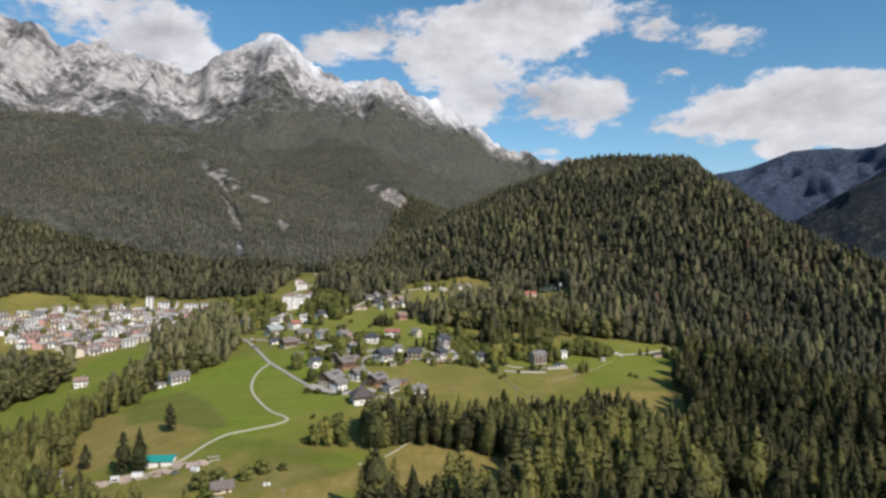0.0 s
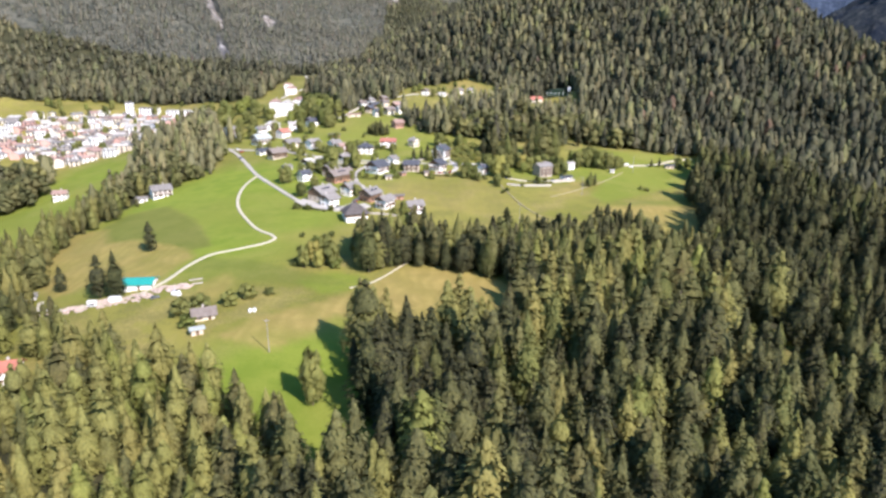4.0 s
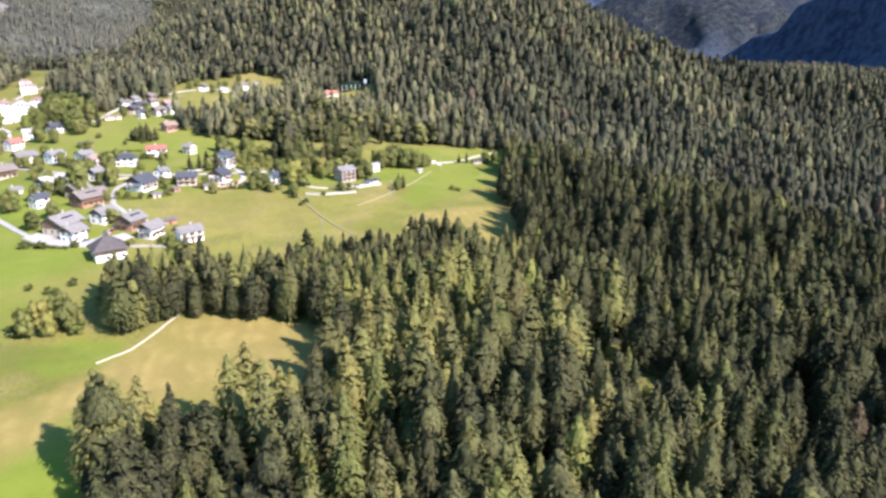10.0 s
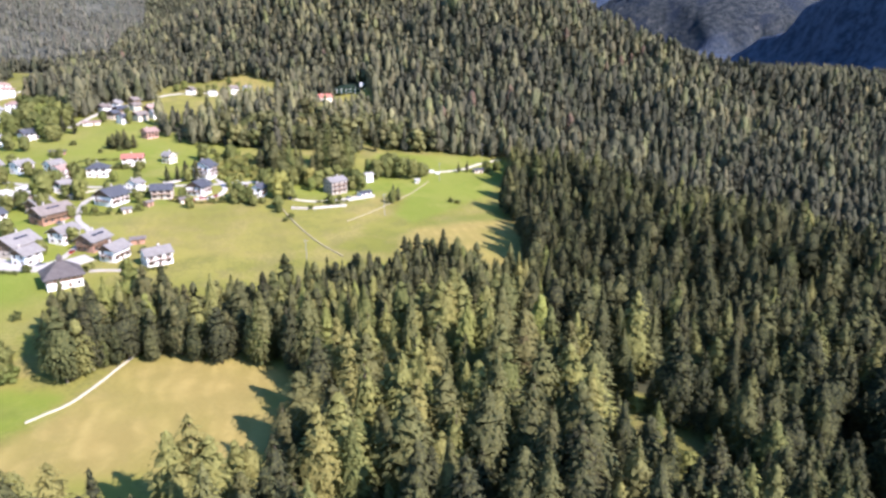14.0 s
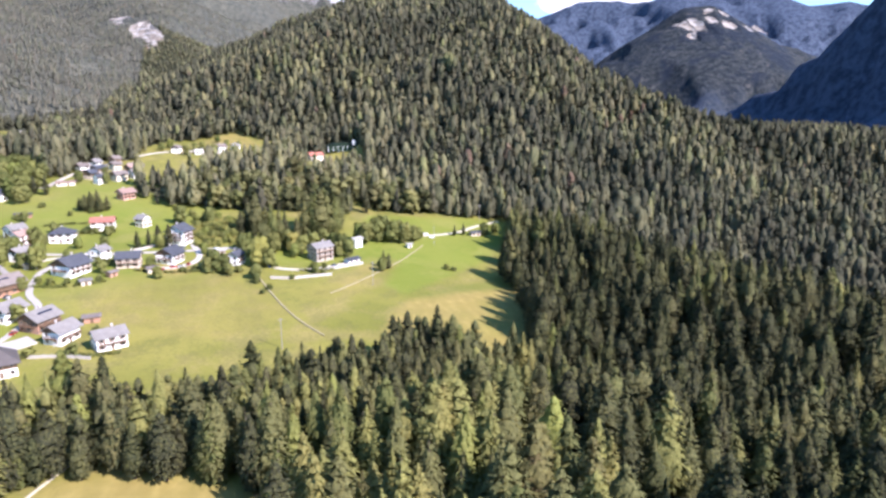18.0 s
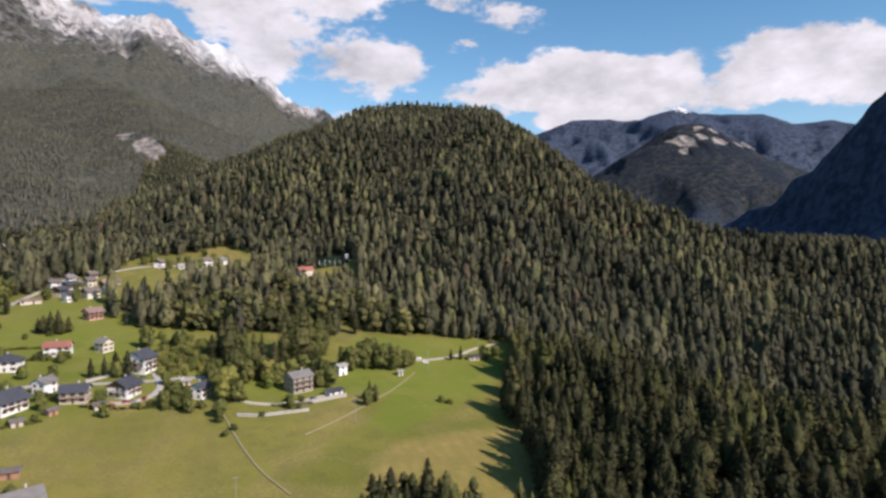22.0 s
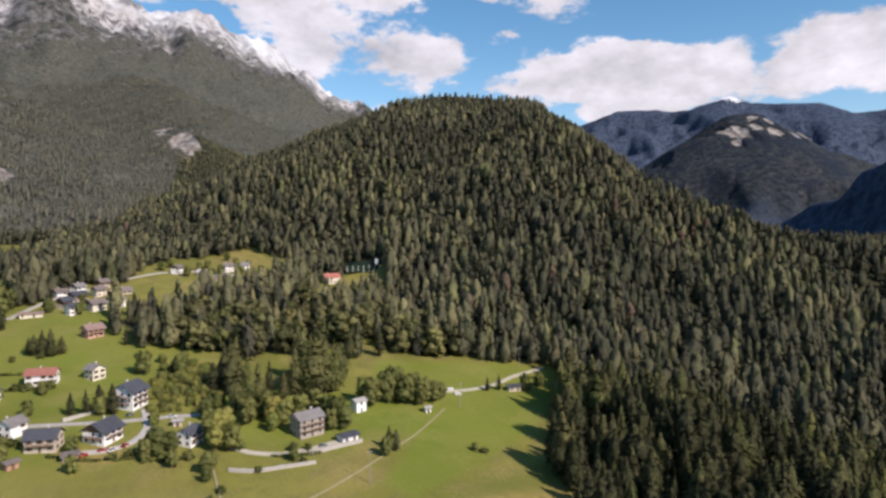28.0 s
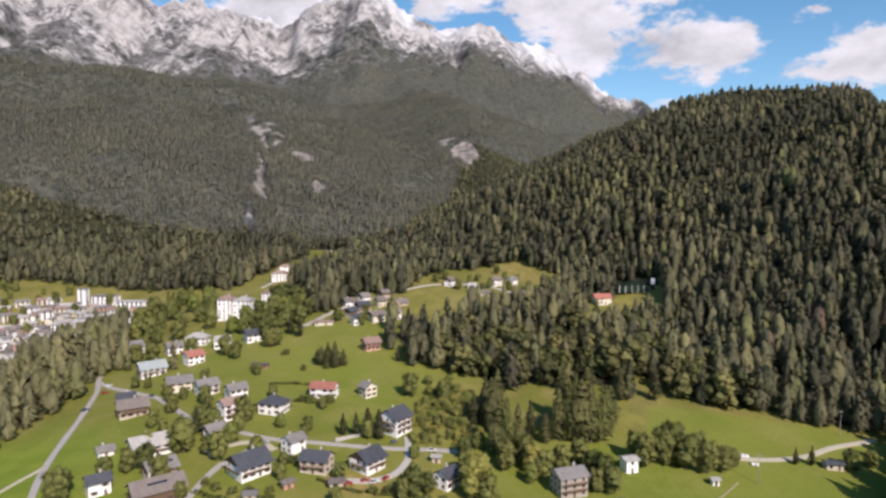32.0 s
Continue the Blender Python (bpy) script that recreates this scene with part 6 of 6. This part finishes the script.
for x, y in ((-190, 575), (-190, 587), (-191, 601), (-211, 608), (-195, 620), (-173, 595), (-190, 636), (-168, 608), (-213, 660), (-190, 656), (-174, 631), (-200, 590), (-206, 630), (-180, 645), (-222, 640), (-215, 622)):
    leafy_tree(x, y, 9 + (x * 7 + y) % 4, 0.3 + 0.1 * (x % 3), 1.1, "between the village and the town")
town_rng = random.Random(8)
for k in range(60):
    x, y = town_rng.uniform(-420, -215), town_rng.uniform(545, 715)
    if inside(np.array(x), np.array(y), TOWN):
        leafy_tree(x, y, town_rng.uniform(5, 9), town_rng.choice((0.1, 0.3, 0.5)), 0.9, "between the houses of the town")
for x, y in ((-124, 601), (-108, 581), (-118, 612), (-119, 626), (-105, 601), (-108, 621), (-100, 630), (-120, 648), (-106, 640), (-99, 565), (-108, 570), (-94, 594), (-101, 588), (-112, 592), (-96, 612), (-115, 636), (-128, 635)):
    leafy_tree(x, y, 10 + (x * 5 + y) % 4, 0.1 + 0.08 * (x % 4), 1.0, "on the slope behind the hotel")
for x, y in ((-27, 722), (-7, 714), (18, 730), (38, 705), (50, 728), (24, 700), (5, 690), (32, 656), (10, 752), (-33, 712), (-13, 694), (9, 703), (36, 688), (20, 668), (-2, 722), (28, 722), (44, 696)):
    leafy_tree(x, y, 5 + (x * 5 + y) % 3, 0.2 + 0.12 * (x % 5), 1.1, "between the houses of the clearing")
for x, y, h, t in ((-52, 275, 9, 1.0), (-56, 273, 8, 0.5), (-48, 278, 10, 0.6), (-45, 275, 9, 0.4), (-50, 273, 7, 0.8)):
    leafy_tree(x, y, h, t, 0.85, "by the path to the wood")
leafy_tree(-33.7, 178.7, 13, 0.7, 0.6, "alone at the meadow's edge")
# scrub on the bank above the white house
for x, y, h, t in ((3, 504, 5, 0.6), (13, 490, 5, 0.7), (22, 476, 5, 0.65), (12, 474, 4, 0.6), (4, 492, 5, 0.7), (14, 510, 5, 0.6), (18, 484, 4, 0.75), (8, 482, 4, 0.6), (24, 488, 5, 0.6),
                   (27, 497, 6, 0.5), (20, 502, 5, 0.65), (0, 516, 5, 0.5), (9, 520, 5, 0.6)):
    leafy_tree(x, y, 0.7 * h, t, 1.5, "on the scrubby bank")
scrub_rng = random.Random(4)
BANK = [(5, 457), (0, 491), (6, 517), (22, 510), (26, 497), (31, 472), (26, 459)]
for k in range(330):
    x, y = scrub_rng.uniform(0, 31), scrub_rng.uniform(457, 517)
    if inside(np.array(x), np.array(y), BANK):
        bush(x, y, scrub_rng.uniform(0.9, 2.6), scrub_rng.choice((0.3, 0.55, 0.6, 0.8, 0.95)), 1.5, "on the scrubby bank")
# the tall trees above the guest house
for x, y, h, t in ((38, 456, 21, 0.6), (41, 455, 23, 0.6), (44, 458, 20, 0.65), (33, 475, 22, 0.4), (30, 483, 20, 0.4), (34, 488, 21, 0.45), (59, 475, 20, 0.5), (63, 475, 24, 0.6), (67, 474, 25, 0.65),
                   (71, 476, 25, 0.65), (75, 478, 23, 0.6), (65, 482, 24, 0.5), (70, 486, 25, 0.5), (77, 484, 20, 0.5), (79, 490, 18, 0.4), (61, 490, 22, 0.3)):
    fir(x, y, h, t + 0.05, 1.5, "above the guest house")
for x, y, h in ((-52, 527, 11), (-48, 526, 10), (-56, 528, 10), (-50, 531, 12), (-54, 532, 11), (-45, 529, 9), (-59, 531, 8)):
    fir(x, y, h, 0.4, 2.0, "in a clump on the meadow")
# conifers standing free
for x, y, h, t in ((-129, 300, 14, 0.15), (-127, 252, 17, 0.2), (-120, 251, 19, 0.2), (-148, 263, 11, 0.15), (-131, 229, 12, 0.3),
                   (104, 214, 13, 0.6), (112, 228, 9, 0.5), (-21, 458, 9, 0.2), (-12, 460, 11, 0.15), (-7, 458, 12, 0.2), (-16, 458, 10, 0.15), 
                   (90, 424, 9, 0.3), (92, 422, 8, 0.3), (144, 479, 7, 0.1), (150, 480, 8, 0.1),
                   (-75, 448, 10, 0.1), (-72, 452, 11, 0.15), (86, 520, 14, 0.3), (101, 524, 15, 0.2), (-85, 571, 13, 0.2), (-92, 575, 12, 0.2), (26, 478, 13, 0.2), (48, 474, 15, 0.2), (54, 470, 12, 0.3)):
    fir(x, y, h, t, 1.5)
for x, y, h, t in ((-75, 239, 5, 0.6), (-70, 245, 5, 0.5), (-63, 248, 2.6, 0.2), (-88, 231, 6, 0.4), (-84, 236, 5, 0.4), (-83, 222, 4, 0.3), 
                   (-60, 276, 3, 0.3), (-43, 274, 4, 0.3), (-51, 310, 2.5, 0.2), (-57, 304, 2.5, 0.25), (-64, 309, 2, 0.2), (121, 422, 2.6, 0.5), (124, 420, 2.2, 0.4), (57, 423, 3, 0.2), (62, 424, 2.5, 0.2),
                   (46, 409, 2, 0.2), (40, 425, 2.4, 0.3), (-76, 352, 3, 0.2), (-70, 350, 3, 0.2), (-58, 349, 2.6, 0.2), (-26, 346, 3, 0.3), (-38, 345, 3, 0.5), (-22, 360, 2.5, 0.3), (-47, 412, 2.4, 0.3),
                   (-41, 411, 2.4, 0.3), (-36, 412, 2.4, 0.3), (-30, 414, 2.2, 0.3), (-52, 414, 2.5, 0.3), (-27, 436, 3, 0.2), (-31, 433, 3, 0.2), (-48, 484, 3, 0.2), (-36, 486, 3.5, 0.3), (-44, 484, 3, 0.3),
                   (-62, 476, 2.6, 0.3), (1, 421, 2.5, 0.3), (6, 422, 2.5, 0.2), (11, 419, 3, 0.3), (17, 418, 3, 0.3), (24, 419, 3, 0.35), (-52, 524, 2.5, 0.2), (-62, 520, 2.5, 0.2), (-80, 540, 3, 0.3),
                   (-86, 516, 3, 0.3), (113, 223, 3, 0.9), (118, 221, 3.4, 0.6), (122, 225, 2.6, 0.8), (96, 215, 3, 0.5), (99, 219, 3.5, 0.8), (115, 206, 3, 0.7), (119, 210, 3.6, 0.6), (108, 207, 4, 0.5), (94, 222, 3.2, 0.9), (103, 230, 3.2, 0.4), (100, 226, 3, 0.8), (121, 214, 3, 0.7), (109, 229, 3.5, 0.8), (90, 212, 3, 0.6), (101, 207, 3, 0.7), (-20, 196, 2.5, 0.6), (-14, 199, 2.2, 0.5), (60, 415, 1.8, 0.2), (36, 397, 2.2, 0.2), (33, 392, 2, 0.2)):
    bush(x, y, h, t)

# hedges
def hedge(high, wide, *points):
    """A clipped hedge along a line: a lumpy body covered with leaf cards."""
    rng = random.Random(int(abs(points[0][0] * 13 + points[0][1])))
    verts, tris, out = [], [], []
    for (ax, ay), (bx, by) in zip(points, points[1:]):
        long = math.hypot(bx - ax, by - ay)
        for k in range(int(long / 0.5)):
            f = (k + rng.random()) / int(long / 0.5)
            x, y = ax + f * (bx - ax), ay + f * (by - ay)
            z = float(land(x, y))
            for _ in range(9):
                a, r = rng.uniform(0, 6.28), wide * 0.5 * rng.uniform(0.5, 1.05)
                c = np.array((x + r * math.cos(a), y + r * math.sin(a), z + high * rng.uniform(0.05, 1.0)))
                n = np.array((math.cos(a), math.sin(a), rng.uniform(-0.2, 1.4)))
                u, v = np.array([rng.gauss(0, 0.22) for _ in range(3)]), np.array([rng.gauss(0, 0.22) for _ in range(3)])
                i = len(verts)
                verts += [c - u, c - v, c + u, c + v]
                out += [n / np.linalg.norm(n)] * 4
                tris += [(i, i + 1, i + 2), (i, i + 2, i + 3)]
    me = crown_mesh("hedge", ("hedge", points[0]), (np.array(verts), np.array(tris), np.array(out)), 0.3, LEAVES)
    tagged(new("hedge", me), "dark green clipped garden hedge beside the lawn", "hedge", "garden hedges")


for row in ((1.4, 1.6, (-53, 409), (-46, 407), (-40, 407)), (1.3, 1.5, (-38, 407), (-32, 409), (-27, 411)), (1.2, 1.5, (-77, 356), (-68, 350), (-60, 347)), (1.2, 1.4, (-52, 483), (-44, 484), (-35, 485)),
            (1.2, 1.4, (-66, 475), (-60, 477), (-50, 478)), (1.1, 1.4, (-28, 344), (-20, 342), (-12, 343)), (1.2, 1.4, (-18, 424), (-10, 421), (-2, 420)), (1.2, 1.4, (2, 420), (8, 421), (14, 418)),
            (1.1, 1.3, (-88, 424), (-92, 432), (-94, 440)), (1.2, 1.4, (50, 419), (58, 419), (66, 421)), (1.1, 1.3, (-70, 500), (-60, 502), (-50, 502))):
    hedge(*row)

# ---- yard, bales, cars, nets ----
WRAP = plain("bale_wrap", (0.80, 0.80, 0.78), (0.70, 0.70, 0.68), 1.5, 0.4, 0.5)
RUBBLE = plain("rubble", (0.50, 0.40, 0.34), (0.34, 0.27, 0.23), 0.9, 0.95, relief=0.1)
NET = plain("green_net", (0.014, 0.030, 0.018), (0.022, 0.044, 0.026), 0.5, 0.9)
TYRE = plain("tyre", (0.02, 0.02, 0.02), (0.03, 0.03, 0.03), 3, 0.9)
PAINT = {"white": plain("car_white", (0.75, 0.75, 0.75), (0.70, 0.70, 0.70), 1, 0.25, 0.5), "grey": plain("car_grey", (0.16, 0.17, 0.18), (0.20, 0.21, 0.22), 1, 0.25, 0.5),
         "red": plain("car_red", (0.40, 0.04, 0.03), (0.46, 0.06, 0.04), 1, 0.25, 0.5), "blue": plain("car_blue", (0.04, 0.07, 0.16), (0.06, 0.09, 0.20), 1, 0.25, 0.5)}


def bale(x, y, turn):
    root = new("hay_bale")
    root.matrix_world = pose(x, y, float(land(x, y)) + 0.55, 0, 0, turn)
    tagged(root, "round hay bale in white plastic wrap on the field", "hay bale", "wrapped bales")
    bm = bmesh.new()
    bmesh.ops.create_cone(bm, segments=16, radius1=0.62, radius2=0.62, depth=1.2, cap_ends=True, matrix=Matrix.Rotation(radians(90), 4, "X"))
    bmesh.ops.bevel(bm, geom=[e for e in bm.edges if len(e.link_faces) == 2 and e.calc_face_angle(0) > 1.2], offset=0.08, segments=2, affect="EDGES")
    part("wrap", bm, WRAP, root)
    bm = bmesh.new()
    bmesh.ops.create_cone(bm, segments=16, radius1=0.50, radius2=0.50, depth=1.27, cap_ends=True, matrix=Matrix.Rotation(radians(90), 4, "X"))
    part("end_folds", bm, WRAP, root)


for k in range(2):
    bale(-66 + 1.4 * k, 233.6 + 0.35 * k, 14)
for k in range(2):
    bale(126 + 1.5 * k, 479.5, 8)
for k in range(2):
    bale(128 + 1.5 * k, 474, 12)


def car(x, y, turn, colour):
    root = new("car")
    root.matrix_world = pose(x, y, float(land(x, y)) + 0.22, 0, 0, turn) @ Matrix.Diagonal((0.76, 0.76, 0.76, 1))
    tagged(root, colour + " parked car on the paved lane", "car", "parked cars")
    bm = bmesh.new()
    solid(bm, [(-2.1, -0.85, 0.25), (2.1, -0.85, 0.25), (2.1, 0.85, 0.25), (-2.1, 0.85, 0.25), (-2.15, -0.85, 0.85), (2.05, -0.82, 0.75), (2.05, 0.82, 0.75), (-2.15, 0.85, 0.85)],
          ((3, 2, 1, 0), (4, 5, 6, 7), (0, 1, 5, 4), (1, 2, 6, 5), (2, 3, 7, 6), (3, 0, 4, 7)))
    bmesh.ops.bevel(bm, geom=list(bm.edges), offset=0.1, segments=2, affect="EDGES")
    part("body", bm, PAINT[colour], root)
    bm = bmesh.new()
    solid(bm, [(-1.7, -0.76, 0.8), (0.95, -0.76, 0.74), (0.95, 0.76, 0.74), (-1.7, 0.76, 0.8), (-1.3, -0.6, 1.42), (0.25, -0.6, 1.42), (0.25, 0.6, 1.42), (-1.3, 0.6, 1.42)],
          ((3, 2, 1, 0), (4, 5, 6, 7), (0, 1, 5, 4), (1, 2, 6, 5), (2, 3, 7, 6), (3, 0, 4, 7)))
    part("cabin_glass", bm, GLASS, root)
    part("car_roof", boxes((-1.28, -0.6, 1.40, 0.22, 0.6, 1.46)), PAINT[colour], root)
    for u in (-1.3, 1.3):
        for v in (-0.8, 0.8):
            bm = bmesh.new()
            bmesh.ops.create_cone(bm, segments=14, radius1=0.32, radius2=0.32, depth=0.2, cap_ends=True, matrix=Matrix.Translation((u, v, 0.1)) @ Matrix.Rotation(radians(90), 4, "X"))
            part("wheel", bm, TYRE, root)


for x, y, turn, colour in ((-55, 354, 20, "grey"), (-60, 356, 10, "white"), (-47, 364, 80, "red"), (-46, 380, 95, "white"), (-3, 427, 20, "red"), (-100, 471, -35, "white"), (-118, 484, -20, "grey"),
                           (-40, 448, 5, "white"), (-8, 424, 30, "red"), (3, 430, 70, "red"), (0, 427, 40, "white"), (-1, 456, 60, "grey"), (14, 453, 5, "white"), (-152, 500, 50, "white"), (-146, 490, 55, "red"), (-58, 398, 60, "grey"), (36, 430, 70, "grey"), (38, 425, 60, "blue"), (67, 426, 20, "grey"), (-140, 470, 60, "blue"), (-98, 250, 20, "white"), (-104, 246, 40, "grey"), (-126, 244, 10, "white")):
    car(x, y, turn, colour)


def heap(x, y, r, h, seed):
    """A heap of broken stone and earth: lumps of all sizes."""
    rng = random.Random(seed)
    bm = bmesh.new()
    for k in range(60):
        a, d = rng.uniform(0, 6.28), r * math.sqrt(rng.random())
        s = rng.uniform(0.25, 0.8)
        px, py = d * math.cos(a), d * math.sin(a) * 0.6
        pz = float(land(x + px, y + py)) - float(land(x, y)) + h * (1 - d / r) * rng.uniform(0.3, 1)
        bmesh.ops.create_icosphere(bm, subdivisions=1, radius=s, matrix=Matrix.Translation((px, py, pz)) @ Matrix.Diagonal((rng.uniform(0.7, 1.5), rng.uniform(0.7, 1.3), rng.uniform(0.5, 0.9), 1)))
    for v in bm.verts:
        v.co += Vector((rng.uniform(-0.1, 0.1), rng.uniform(-0.1, 0.1), rng.uniform(-0.1, 0.1)))
    me = mesh_of("rubble_heap", bm, RUBBLE)
    ob = new("rubble_heap", me)
    ob.matrix_world = pose(x, y, float(land(x, y)))
    tagged(ob, "heap of pinkish rubble and broken stone in the yard", "rubble", kind="stuff")


for n, (x, y, r, h) in enumerate(((-104, 254, 5, 1.5), (-112, 248, 6, 1.8), (-122, 246, 6, 1.2), (-132, 243, 5, 1.0), (-98, 256, 4, 1.0), (-140, 241, 4, 0.8))):
    heap(x, y, r, h, n)


BOARDS = plain("weathered_boards", (0.40, 0.36, 0.30), (0.30, 0.26, 0.21), 1.5, 0.9)


def container(x, y, turn, size, label, skin=WRAP):
    root = new("container")
    root.matrix_world = pose(x, y, float(land(x, y)) + 0.1, 0, 0, turn)
    tagged(root, label, "container")
    l, w, h = size
    part("body", boxes((-l / 2, -w / 2, 0, l / 2, w / 2, h)), skin, root)
    for k in range(int(l / 0.6)):
        u = -l / 2 + 0.3 + k * 0.6
        part("rib", boxes((u - 0.08, -w / 2 - 0.05, 0.1, u + 0.08, -w / 2, h - 0.1)), skin, root)


container(-119, 247, 8, (4, 1.8, 1.7), "white steel container in the rubble yard")
container(-127, 246, 15, (3, 1.6, 1.5), "small white container beside the heaps")
container(-97, 248, -20, (3.4, 1.4, 1.1), "low white trailer box by the trail")
container(-95, 262, 25, (5, 0.8, 0.4), "low stack of weathered boards by the trail", BOARDS)
container(-93, 258, 25, (4, 0.8, 0.4), "stack of weathered planks by the trail", BOARDS)


def net_dome(x, y, long, deep, high):
    """A sports ground under a dark green net on white posts."""
    root = new("net_enclosure")
    root.matrix_world = pose(x, y, float(land(x, y)), 0, 0, 10)
    tagged(root, "dark green net stretched over a ground on white posts", "net")
    bm = bmesh.new()
    grid = {}
    for i in range(17):
        for j in range(9):
            u, v = i / 8 - 1, j / 4 - 1
            grid[i, j] = bm.verts.new((u * long / 2, v * deep / 2, high * (1 - 0.55 * abs(u) ** 3) * (1 - 0.6 * abs(v) ** 3) + 0.15 * math.sin(i * 1.7 + j)))
    for i in range(16):
        for j in range(8):
            bm.faces.new((grid[i, j], grid[i + 1, j], grid[i + 1, j + 1], grid[i, j + 1]))
    bmesh.ops.solidify(bm, geom=list(bm.faces), thickness=0.12)
    part("net", bm, NET, root)
    part("front_net", boxes((-long / 2, -deep / 2 - 0.06, 0, long / 2, -deep / 2 + 0.06, high * 0.45)), NET, root)
    for i in range(7):
        u = -long / 2 + long * i / 6
        part("post", boxes((u - 0.12, -deep / 2 - 0.24, -1, u + 0.12, -deep / 2 - 0.06, high * 0.62)), WRAP, root)


net_dome(113, 704, 26, 14, 7)

container(126, 709, 5, (2.5, 2.5, 4), "small white concrete block beside the net")
